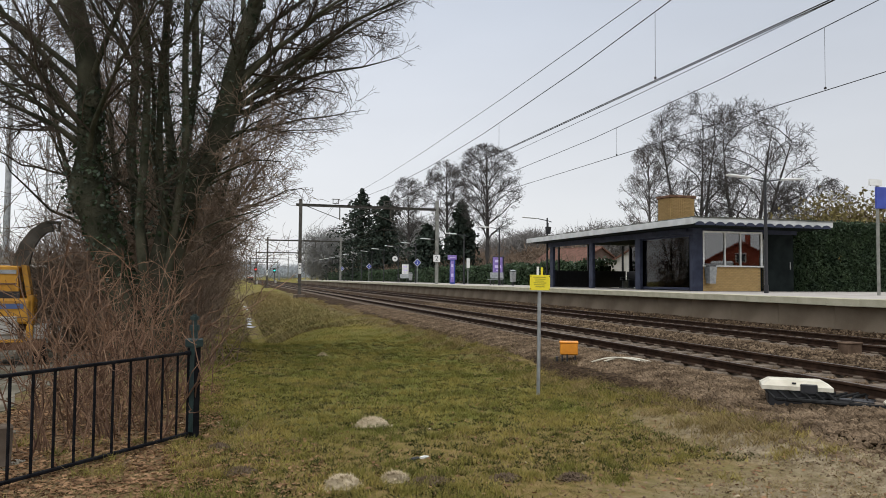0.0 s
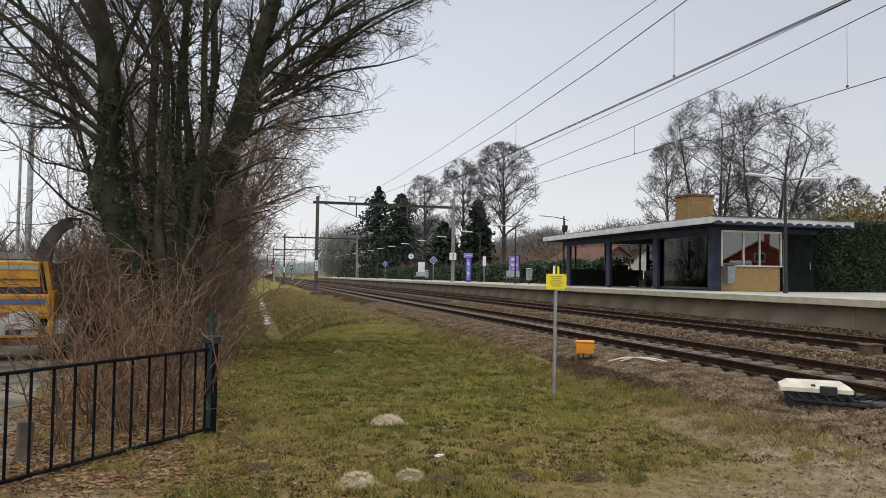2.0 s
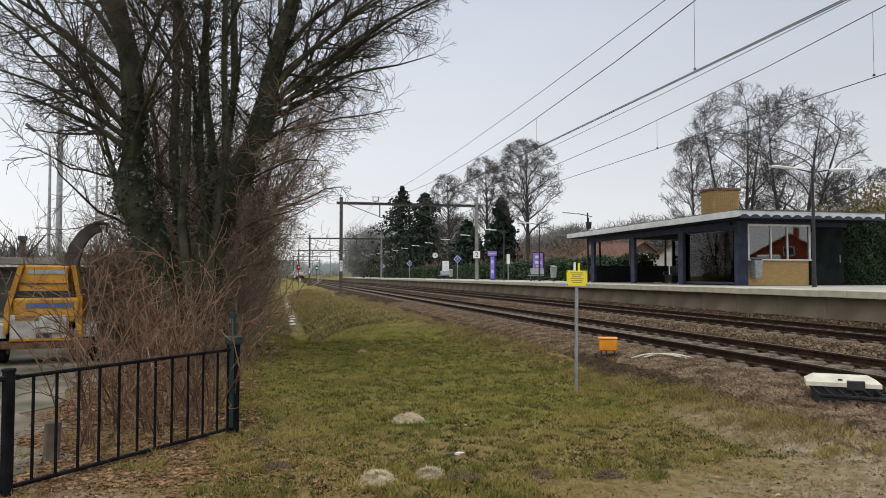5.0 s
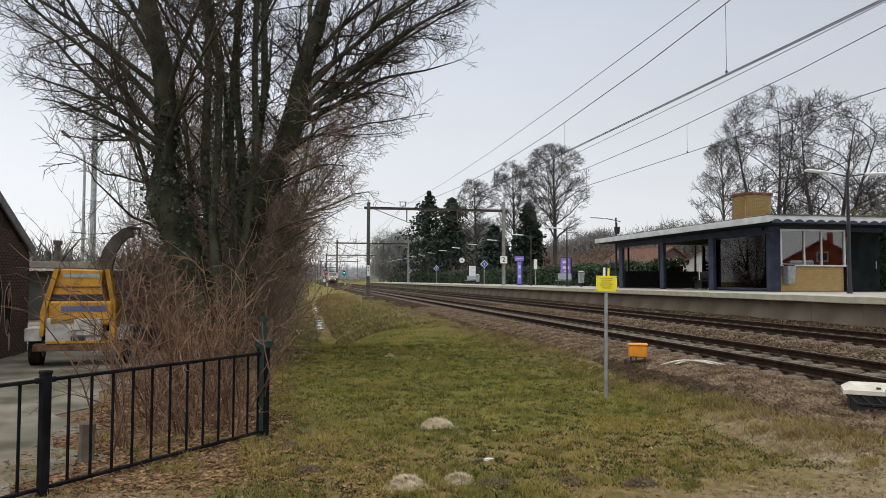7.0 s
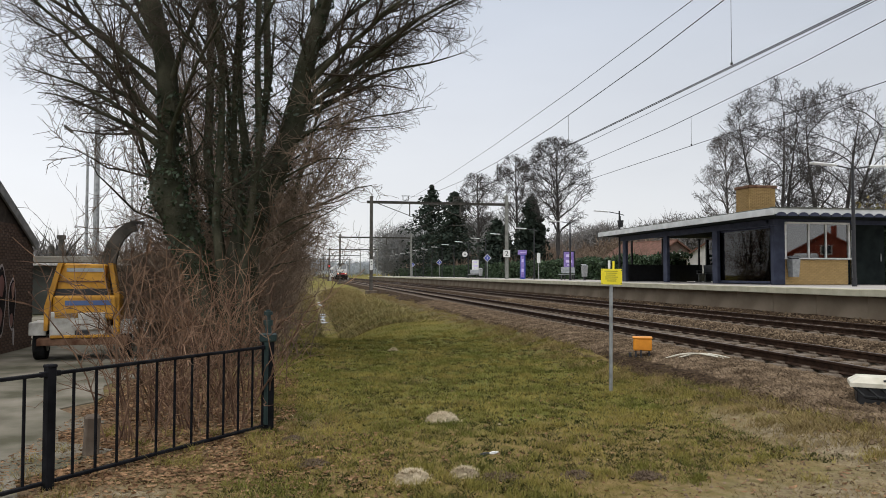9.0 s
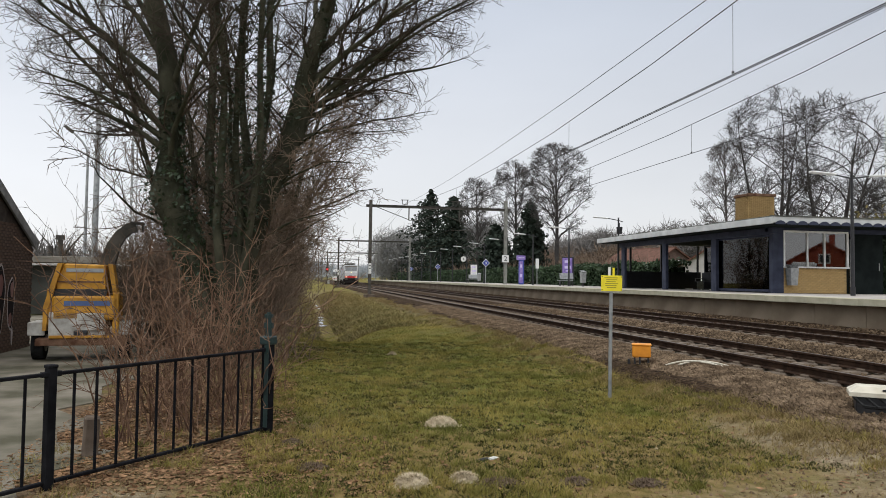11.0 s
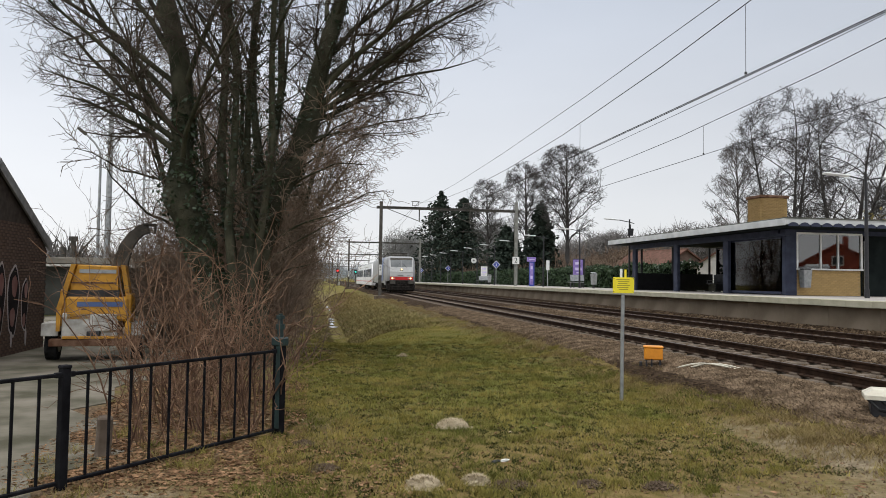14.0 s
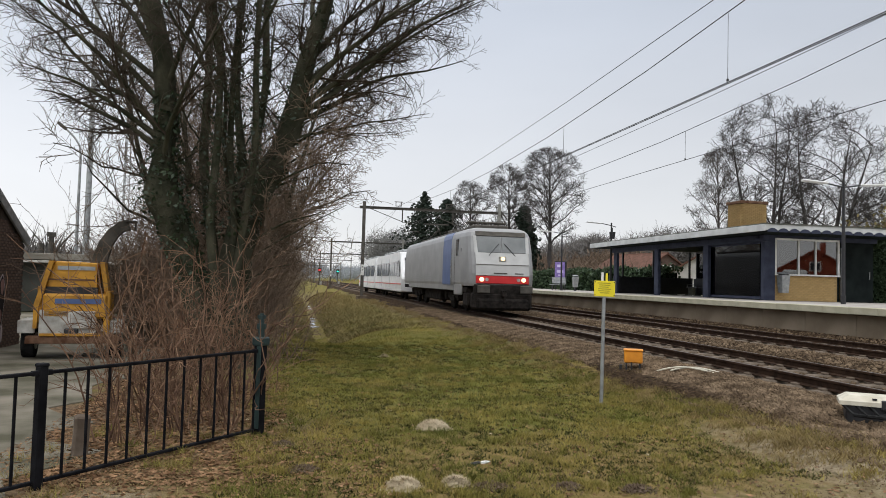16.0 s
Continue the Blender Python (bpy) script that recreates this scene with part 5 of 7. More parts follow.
def shoots(rng, pts, count, lo, ang, up=0.0):
    """Start places and ways of side shoots along a polyline."""
    pts = np.array(pts)
    out = []
    for k in range(count):
        u = lo + (1 - lo) * (k + rng.random()) / count
        f = u * (len(pts) - 1)
        i = min(int(f), len(pts) - 2)
        p = pts[i] + (pts[i + 1] - pts[i]) * (f - i)
        d = pts[i + 1] - pts[i]
        d = d / np.linalg.norm(d)
        s = rng.normal(0, 1, 3)
        s -= d * (s @ d)
        s /= np.linalg.norm(s) + 1e-9
        a = radians(ang) * (0.7 + 0.6 * rng.random())
        out.append((p, d * math.cos(a) + s * math.sin(a) + np.array((0, 0, up)), u))
    return out


def bare_tree(rng, height, stems, spread, counts, lens, r, twig=0.006, lift=0.02, bend=0.07, lo=0.3, base=0.35, angs=(42, 45, 48, 50), rad=None):
    """Stems and twigs of a leafless tree: lists of (points, radius, radius) level by level."""
    levels = [[], [], [], [], []]
    for s in range(stems):
        a = 2 * math.pi * (s + 0.6 * rng.random()) / stems
        lean = spread * (0.35 + 0.8 * rng.random()) if stems > 1 else 0.04
        p = np.array((base * math.cos(a) * (stems > 1), base * math.sin(a) * (stems > 1), -0.15))
        d = np.array((lean * math.cos(a), lean * math.sin(a), 1.0))
        h = height * (0.8 + 0.25 * rng.random())
        levels[0].append((twist(rng, p, d, h, 12, bend, lift), r * (0.8 + 0.4 * rng.random()), 0.02))
    for lv in range(1, len(counts) + 1):
        for pts, ra, rb in levels[lv - 1]:
            first = lo if lv == 1 else 0.15
            for p, d, u in shoots(rng, pts, counts[lv - 1], first, angs[lv - 1]):
                ln = lens[lv - 1] * (0.6 + 0.6 * rng.random()) * (1.15 - 0.6 * u if lv == 1 else 1.3 - 0.75 * u)
                rr = max(twig, (ra + (rb - ra) * u) * 0.55)
                levels[lv].append((twist(rng, p, d, ln, 6 if lv == 1 else (4 if lv == 2 else 3), 0.12 + 0.03 * lv, 0.035), rr, max(twig * 0.7, rr * 0.25)))
    return levels


def leaves(rng, places, size, tri=False, flat=0.0):
    """Small random leaf faces at the places."""
    n = len(places)
    a = rng.normal(0, 1, (n, 3))
    a[:, 2] *= 1 - flat
    a /= np.linalg.norm(a, axis=1, keepdims=True)
    b = rng.normal(0, 1, (n, 3))
    b -= a * (a * b).sum(1, keepdims=True)
    b /= np.linalg.norm(b, axis=1, keepdims=True)
    s = size * (0.6 + 0.8 * rng.random((n, 1)))
    P = np.asarray(places)
    if tri:
        V = np.stack([P - a * s * 0.25, P + a * s * 0.25, P + b * s * 1.6], 1)
        return V.reshape(-1, 3), np.arange(3 * n).reshape(-1, 3)
    V = np.stack([P - a * s, P - b * s * 0.6, P + a * s, P + b * s * 0.6], 1)
    return V.reshape(-1, 3), np.arange(4 * n).reshape(-1, 4)


def plant_tree(name, label, category, m, rng, levels, bark, twigmat, group=""):
    t = thing(name, label, category, m, group)
    for stem in levels[0]:
        tubes("trunk", [stem], bark, t, sides=7)
    tagged(tubes("branchwork", levels[1], bark, t, sides=5), kind="stuff")
    tagged(tubes("crown", [l for lv in levels[2:] for l in lv], twigmat, t, "fine bare twigs", sides=3), kind="stuff")
    return t


def thick_stem(name, pts, radii, material, parent, seed, label="", sides=12):
    """A trunk of many rings through the points, with an uneven, knotted skin."""
    P, R = np.array(pts, float), np.array(radii, float)
    k = np.arange(len(P))
    u = np.linspace(0, len(P) - 1, 8 * (len(P) - 1) + 1)
    C = np.stack([np.interp(u, k, P[:, i]) for i in range(3)], 1)
    for _ in range(3):
        C[1:-1] = (C[:-2] + 2 * C[1:-1] + C[2:]) / 4
    r = np.interp(u, k, R)
    d = np.gradient(C, axis=0)
    d /= np.linalg.norm(d, axis=1, keepdims=True)
    e = np.cross(d, (0.0, 1.0, 0.1))
    e /= np.linalg.norm(e, axis=1, keepdims=True)
    f = np.cross(d, e)
    th = np.arange(sides) * 2 * np.pi / sides
    lump = 1 + 0.09 * np.sin(3 * th[None] + 1.3 * u[:, None] + seed) + 0.07 * np.sin(5 * th[None] - 2.1 * u[:, None] + 2 * seed) + 0.05 * np.sin(2 * th[None] + 4.7 * u[:, None])
    V = C[:, None] + (r[:, None] * lump)[..., None] * (np.cos(th)[None, :, None] * e[:, None] + np.sin(th)[None, :, None] * f[:, None])
    idx = np.arange(len(u) * sides).reshape(len(u), sides)
    nx = np.roll(idx, -1, 1)
    F = np.stack([idx[:-1], nx[:-1], nx[1:], idx[1:]], -1).reshape(-1, 4)
    raw(name, V.reshape(-1, 3), F, material, parent, label, smooth=True)
    return C, r


def crown_reach(p):
    """How far the crown reaches sideways at this height and on this side."""
    side = p[0] / (math.hypot(p[0], p[1]) + 1e-6)
    right = np.interp(p[2], [0.5, 1.8, 2.9, 3.6, 4.5, 5.2, 6.0, 7.4, 9.0, 11.0, 13.0, 14.0], [1.2, 1.6, 2.0, 2.4, 2.7, 3.9, 4.7, 5.2, 5.4, 4.8, 2.8, 0.5])
    left = np.interp(p[2], [2.6, 3.2, 4.0, 5.0, 6.0, 7.0, 9.0, 11.0, 13.0, 14.0], [0.6, 1.7, 2.7, 3.4, 4.2, 5.0, 5.6, 5.0, 2.8, 0.5])
    return left + (right - left) * (0.5 + 0.5 * side)


def within_crown(pts, reach_at=crown_reach, loose=1.0):
    """The part of a polyline that stays in the crown, with as many points as before."""
    P = np.array(pts)
    for i in range(1, len(P)):
        if math.hypot(P[i, 0], P[i, 1]) > loose * reach_at(P[i]):
            u = np.linspace(0, max(i - 0.5, 0.4), len(P))
            k = np.arange(len(P))
            return np.stack([np.interp(u, k, P[:, j]) for j in range(3)], 1), u[-1] / (len(P) - 1)
    return P, 1.0


def branch_fan(rng, limb, levels, counts, lens, twig, low=0.15, reach_at=crown_reach):
    """Side shoots that grow shorter towards the tip of their bearer, level by level, into the lists of levels."""
    bearers = [limb]
    for lv, (count, ln, ang) in enumerate(zip(counts, lens, (44, 46, 48))):
        got = []
        for pts, ra, rb in bearers:
            reach = np.linalg.norm(np.array(pts[-1]) - np.array(pts[0]))
            many = max(2, int(round(count * min(1.2, 0.4 + reach / (1.2 * ln + 0.1)))))
            for p, d, u in shoots(rng, pts, many, low if lv == 0 else 0.12, ang):
                r = max(twig, (ra + (rb - ra) * u) * 0.55)
                raw_pts = twist(rng, p, d, ln * (0.75 + 0.5 * rng.random()) * (1.25 - 0.85 * u), (5, 4, 3)[lv], 0.13 + 0.03 * lv, 0.03)
                q, part_of = within_crown(raw_pts, reach_at, rng.uniform(0.84, 1.12))
                if part_of > 0.2:
                    got.append((q, r, max(twig * 0.7, r * 0.35)))
        levels[lv].extend(got)
        bearers = got


def crown_tree(name, label, m, seed, low, top, radius, r, group="", lean=(0, 0), forks=1, many=20, steep=(56, 30), material="far_twig", twig=0.012, counts=(7, 6, 3)):
    """A leafless tree with a rounded crown of rising limbs between two heights."""
    rng = np.random.default_rng(seed)
    t = thing(name, label, "tree", m, group)

    def reach_at(p):
        u = (p[2] - low) / (top - low)
        return radius * math.sqrt(max(0.0, min(1.0, 1.12 * u + 0.25) * (1 - u ** 3))) if 0 < p[2] < top else 0.0
    levels = [[], [], [], []]
    for f in range(forks):
        a = 2 * math.pi * f / forks + 0.6
        off = 0.0 if forks == 1 else radius * 0.5
        pts, rad = [], []
        for k in range(10):
            u = k / 9
            pts.append((off * math.cos(a) * u ** 0.8 + lean[0] * u ** 1.5 + 0.12 * math.sin(5 * u + f), off * math.sin(a) * u ** 0.8 + lean[1] * u * u + 0.12 * math.cos(4 * u + f), -0.3 + (top * ((0.97 if forks == 1 else 0.86) - 0.06 * f) + 0.3) * u))
            rad.append(r * (1 - 0.96 * u ** 0.9) + 0.012)
        C, R = thick_stem("trunk", pts, rad, M[material], t, seed + f, "", 8)
        for j in range(many):
            z = low * 0.85 + (top * 0.9 - low * 0.85) * ((j + rng.random()) / many) ** 1.1
            i = int(np.argmin(np.abs(C[:, 2] - z)))
            p, az, n = C[i], 2.4 * j + rng.normal(0, 0.4), 7
            ln = radius * rng.uniform(1.2, 1.75) * (1.15 - 0.55 * (z - low) / (top - low))
            line = [p]
            for q in range(n):
                el = radians(steep[0] + (steep[1] - steep[0]) * math.sin(math.pi * q / n) + rng.normal(0, 8))
                az += rng.normal(0, 0.12)
                p = p + np.array((math.cos(az) * math.cos(el), math.sin(az) * math.cos(el), math.sin(el))) * ln / n
                line.append(p)
            cut, part_of = within_crown(line, reach_at, rng.uniform(0.8, 1.05))
            if part_of > 0.25:
                limb = (cut, max(R[i] * 0.55, 0.035), 0.014)
                levels[0].append(limb)
                branch_fan(rng, limb, levels[1:], counts, (radius * 0.46, radius * 0.22, radius * 0.11), twig, 0.2, reach_at)
    tagged(tubes("branchwork", levels[0], M[material], t, sides=5), kind="stuff")
    tagged(tubes("crown", [l for lv in levels[1:] for l in lv], M[material], t, "fine bare twigs", sides=3), kind="stuff")
    return t


def build_main_tree():
    rng = np.random.default_rng(11)
    t = thing("large_tree", "large leafless multi-stemmed tree with mossy ivy-clad trunks", "tree", pose(-1.35, 15.0, 0))
    old = "thick gnarled mossy trunk"
    stems = []
    stems.append(thick_stem("trunk", [(-0.42, -0.2, -0.2), (-0.48, -0.25, 0.9), (-0.68, -0.3, 1.8), (-0.98, -0.35, 2.6), (-1.27, -0.4, 3.3), (-1.25, -0.4, 4.1), (-1.25, -0.35, 5.0), (-1.36, -0.3, 5.9), (-1.58, -0.3, 6.8), (-1.85, -0.2, 8.0), (-2.1, -0.1, 9.6), (-2.3, 0, 11.5), (-2.4, 0, 13.0)],
                            [0.36, 0.31, 0.28, 0.27, 0.30, 0.20, 0.20, 0.19, 0.17, 0.13, 0.09, 0.05, 0.02], M["bark"], t, 1.0, old))
    stems.append(thick_stem("trunk", [(0.1, 0.1, -0.2), (0.05, 0.1, 1.0), (0.08, 0.1, 2.2), (0.32, 0.1, 3.0), (0.62, 0.1, 3.7), (0.95, 0.1, 4.4), (1.12, 0.1, 5.1), (1.28, 0.1, 5.9), (1.48, 0.15, 6.7), (1.72, 0.2, 7.5), (2.0, 0.2, 9.0), (2.2, 0.2, 11.0), (2.3, 0.2, 12.8)],
                            [0.42, 0.36, 0.32, 0.29, 0.25, 0.23, 0.22, 0.19, 0.17, 0.15, 0.10, 0.05, 0.02], M["bark"], t, 2.3, old))
    for k, (bx, by, lx, ly, r) in enumerate(((-0.25, 0.2, -0.65, 0.5, 0.095), (-0.1, -0.45, -0.40, -0.9, 0.075), (0.05, 0.35, -0.1, 0.9, 0.10), (0.0, -0.3, 0.1, -0.5, 0.065), (0.2, 0.35, 0.40, 0.7, 0.095), (0.15, -0.35, 0.50, -0.8, 0.07))):
        pts, rad = [], []
        for z in (-0.1, 1.4, 2.8, 4.2, 5.8, 7.6, 9.6, 11.4, 12.8):
            s = max(z / 12.8, 0) ** 1.1
            w = 0.12 * math.sin(1.1 * z + 1.9 * k)
            pts.append((bx + lx * s * 1.4 + w, by + ly * s * 1.4 + 0.12 * math.cos(0.9 * z + k), z))
            rad.append(r * (1.25 - 0.95 * z / 12.8))
        stems.append(thick_stem("trunk", pts, rad, M["bark"], t, 0.7 * k, "", 8))
    levels = [[], [], [], []]
    lower = [[], [], [], []]

    def limb(start, az, el0, el1, ln, r, into, counts, lens, twig):
        p = np.array(start, float)
        pts = [p]
        n = 9
        a = radians(az)
        for i in range(n):
            el = radians(el0 + (el1 - el0) * i / (n - 1) + rng.normal(0, 6))
            a += rng.normal(0, 0.09)
            p = p + np.array((math.cos(a) * math.cos(el), math.sin(a) * math.cos(el), math.sin(el))) * ln / n
            pts.append(p)
        q, part_of = within_crown(pts)
        if part_of < 0.2:
            return
        line = (q, r, 0.007)
        into[0].append(line)
        branch_fan(rng, line, into[1:], counts, lens, twig)
    # great limbs that rise from the trunks and arch outwards
    for n, (C, r) in enumerate(stems):
        many = (12, 13)[n] if n < 2 else 3
        for j in range(many):
            z = (3.6 if n < 2 else 4.6) + (7.6 if n < 2 else 6.8) * (j + rng.random()) / many
            i = int(np.argmin(np.abs(C[:, 2] - z)))
            c = C[i]
            out = math.degrees(math.atan2(c[1], c[0]))
            az = out + rng.normal(0, 62 if n < 2 else 50)
            limb(c, az, rng.uniform(48, 66), rng.uniform(12, 34), rng.uniform(3.6, 5.4) * (1.15 if n < 2 else 0.9) * min(1, (14.2 - z) / 6), min(r[i] * 0.55, 0.062), levels, (10, 7, 4), (1.6, 0.72, 0.30), 0.0045)
    # limbs low over the yard and the railway side
    for az, z, el0, el1, ln in ((178, 4.6, 48, 30, 4.6), (192, 4.3, 35, 8, 3.4), (165, 5.0, 52, 36, 5.4), (200, 4.1, 38, 4, 3.0), (170, 5.5, 40, 20, 4.8), (2, 4.9, 42, 30, 5.2), (-14, 5.2, 40, 22, 5.0), (12, 4.6, 20, 14, 4.4), (-6, 5.6, 46, 34, 5.6), (25, 5.0, 34, 18, 4.8), (-30, 5.4, 38, 24, 4.4)):
        C, r = stems[0] if az > 90 else stems[1]
        i = int(np.argmin(np.abs(C[:, 2] - z)))
        limb(C[i], az, el0, el1, ln, 0.068 if el0 > 32 else 0.034, levels, (11, 7, 4), (1.5, 0.72, 0.30), 0.0045)
    for j in range(13):
        z = 1.6 + 3.2 * (j + rng.random()) / 13
        C, r = stems[1]
        i = int(np.argmin(np.abs(C[:, 2] - z)))
        limb(C[i] + (0, 0.2, 0), rng.uniform(-45, 75), rng.uniform(15, 50), rng.uniform(-8, 22), rng.uniform(2.4, 3.4), 0.03, lower, (8, 6, 4), (1.1, 0.6, 0.32), 0.0048)
    # short shoots among the inner stems
    for C, r in stems:
        for j in range(4):
            i = int(len(C) * rng.uniform(0.22, 0.62))
            limb(C[i], rng.uniform(0, 360), rng.uniform(10, 60), 40, rng.uniform(0.7, 1.5), 0.02, levels, (5, 4, 2), (0.6, 0.35, 0.2), 0.005)
    tagged(tubes("branchwork", levels[0] + lower[0], M["bark"], t, sides=6), kind="stuff")
    tagged(tubes("crown", [l for lv in levels[1:] for l in lv], M["twig"], t, "fine dark bare twigs", sides=3), kind="stuff")
    tagged(tubes("low_brushwood", [l for lv in lower[1:] for l in lv], M["brush"], t, "dense brown twigs low on the trunk", sides=3), kind="stuff")
    # ivy
    pl = []
    for n, (C, r) in enumerate(stems):
        for _ in range((1500, 500)[n] if n < 2 else 330):
            z = rng.uniform(1.6, 5.2) if n == 0 else rng.uniform(2.5, 8.5)
            i = int(np.argmin(np.abs(C[:, 2] - z)))
            th = rng.random() * 6.283 if n else rng.normal(0.5, 1.7)
            rr = r[i] + 0.02 + 0.22 * rng.random() ** 2 * (0.6 + 0.5 * math.sin(2.3 * z + n))
            pl.append(C[i] + (rr * math.cos(th), rr * math.sin(th), rng.normal(0, 0.06)))
    V, F = leaves(rng, pl, 0.045)
    tagged(raw("ivy", V, F, M["ivy"], t, "dark ivy leaves on the trunks"), kind="stuff")


def stems_shrub(rng, n, w, h, material, m, label, side=3, name="shrub", group="", twigs=5, thick=0.009, lean=0.28):
    t = thing(name, label, "shrub", m, group)
    lines, fine = [], []
    for _ in range(n):
        p = np.array((rng.normal(0, w * 0.5), rng.normal(0, w * 0.5), -0.08))
        d = np.array((rng.normal(0, lean), rng.normal(0, lean), 1.0))
        hh = h * (0.45 + 0.65 * rng.random())
        pts = twist(rng, p, d, hh, 7, 0.11, -0.01)
        r = thick * (0.6 + 0.7 * rng.random())
        lines.append((pts, r, r * 0.4))
        for q, dd, u in shoots(rng, pts, twigs, 0.25, 40):
            l2 = twist(rng, q, dd, 0.32 * hh * (0.5 + 0.7 * rng.random()), 4, 0.16, 0.01)
            fine.append((l2, r * 0.55, r * 0.3))
            for q3, d3, u3 in shoots(rng, l2, 2, 0.2, 45):
                fine.append((twist(rng, q3, d3, 0.14 * hh, 3, 0.2, 0.0), r * 0.4, r * 0.25))
    tagged(tubes("stem_clump", lines, material, t, sides=4), kind="stuff")
    tagged(tubes("twig_tangle", fine, material, t, sides=3), kind="stuff")
    return t


def build_left_plants():
    rng = np.random.default_rng(21)
    lab = "leafless reddish-brown shrub behind the railing"
    spots = [(-0.75, 9.0), (-1.0, 9.5), (-1.3, 8.9), (-1.5, 9.6), (-1.85, 9.2), (-2.0, 9.9), (-1.2, 10.3), (-1.7, 10.6), (-0.85, 10.4), (-1.3, 11.4), (-0.6, 11.6), (-2.0, 11.8), (-1.75, 8.2)]
    for k, (x, y) in enumerate(spots):
        stems_shrub(rng, 12, 0.30, 1.75 if k % 3 else 2.2, M["stem"], pose(x, y, float(ground_z(x, y)), 0, 0, 37 * k), lab, group="roadside shrubs", twigs=4, thick=0.0105)
    lab = "dense leafless brown thicket under the trees"
    first = [stems_shrub(rng, 95, 0.95, 2.6, M["brush"], pose(-1.0, 16.2, 0), lab, name="thicket", group="thickets", twigs=7, thick=0.010, lean=0.26),
             stems_shrub(rng, 95, 0.95, 3.3, M["brush"], pose(-1.7, 17.2, 0), lab, name="thicket", group="thickets", twigs=7, thick=0.012, lean=0.26)]
    k = 0
    for y in (18.2, 19.4, 21.0, 23.5, 26.0, 29.0, 32.5, 36.5, 41.0, 46.0, 52.0, 59.0, 68.0, 79.0, 92.0):
        x = (-1.65, -1.95, -1.75)[k % 3]
        copy_thing(first[k % 2], pose(x, y, 0, 0, 0, 71 * k))
        if y > 18:
            copy_thing(first[(k + 1) % 2], pose(x - 2.0, y + 0.8, 0, 0, 0, 40 + 97 * k))
        k += 1
    protos = []
    for n in range(2):
        lv = bare_tree(np.random.default_rng(31 + n), 8.2, 6, 0.36, (10, 8, 8), (2.5, 1.3, 0.6), 0.11, 0.007, 0.03, 0.08, 0.22, 0.35)
        protos.append(plant_tree("row_tree", "leafless bushy tree in the row beside the track", "tree", pose(-1.95 - 0.3 * n, 19.2 + 5.4 * n, 0, 0, 0, 40), None, lv, M["bark"], M["brush"], "row of trees"))
    for k, y in enumerate((30.5, 36.5, 43.0, 50.5, 59.0, 69.0, 81.0, 96.0)):
        copy_thing(protos[k % 2], pose(-3.0 + 0.3 * (k % 2), y, 0, 0, 0, 77 * k))


def conifer(rng, h, w, m, label, ragged=0.25, tiers=26):
    t = thing("conifer", label, "tree", m, "conifers")
    part("trunk", rods(((0, 0, -0.3), (0, 0, h * 0.97), w * 0.06, 0.03, 8)), M["bark"], t)
    pl, br = [], []
    for k in range(tiers):
        u = (k + rng.random()) / tiers
        z = h * (0.08 + 0.9 * u)
        reach = w * (1 - u) ** 0.8 * (1 - ragged + 2 * ragged * rng.random()) + 0.15
        for j in range(7):
            a = rng.random() * 6.283
            ln = reach * (0.6 + 0.5 * rng.random())
            e = np.array((math.cos(a) * ln, math.sin(a) * ln, z - 0.18 * ln + 0.25 * rng.normal()))
            br.append(([np.array((0, 0, z)), (np.array((0, 0, z)) + e) / 2 + (0, 0, 0.1), e], 0.04, 0.02))
            c = 26
            f = rng.random(c)[:, None] ** 0.7
            pl.append(np.array((0, 0, z)) * (1 - f) + e * f + rng.normal(0, 0.16 + 0.05 * ln, (c, 3)))
    tagged(tubes("branchwork", br, M["bark"], t), kind="stuff")
    V, F = leaves(rng, np.concatenate(pl), 0.30, flat=0.3)
    tagged(raw("needles", V, F, M["conifer"], t, "dark green needle foliage"), kind="stuff")
    return t


def hedge(name, label, x0, x1, y0, y1, z0, z1, rng, n, size, wob=0.12, material="hedge"):
    h = thing(name, label, "hedge")
    # Solid near-black box stands in for the shade inside the hedge.
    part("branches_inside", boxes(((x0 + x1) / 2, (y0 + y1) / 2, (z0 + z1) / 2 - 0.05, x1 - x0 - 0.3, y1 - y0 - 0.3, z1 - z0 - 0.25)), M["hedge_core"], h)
    pl = []
    front, top, end = (y1 - y0) * (z1 - z0), (y1 - y0) * (x1 - x0), (x1 - x0) * (z1 - z0)
    tot = front + top + end
    a = rng.random((int(n * front / tot), 2))
    pl.append(np.stack([np.full(len(a), x0), y0 + (y1 - y0) * a[:, 0], z0 + (z1 - z0) * a[:, 1]], 1))
    a = rng.random((int(n * top / tot), 2))
    pl.append(np.stack([x0 + (x1 - x0) * a[:, 0], y0 + (y1 - y0) * a[:, 1], np.full(len(a), z1)], 1))
    a = rng.random((int(n * end / tot), 2))
    pl.append(np.stack([x0 + (x1 - x0) * a[:, 0], np.full(len(a), y0), z0 + (z1 - z0) * a[:, 1]], 1))
    P = np.concatenate(pl)
    P = P + rng.normal(0, wob * 0.5, P.shape)
    P[:, 0] += wob * np.sin(P[:, 1] * 1.3) * np.sin(P[:, 2] * 2.1 + P[:, 1])
    P[:, 2] += wob * 0.6 * np.sin(P[:, 1] * 0.9 + 1) * (P[:, 2] > z1 - 0.4)
    V, F = leaves(rng, P, size)
    tagged(raw("leaves", V, F, M[material], h, "small evergreen leaves"), kind="stuff")


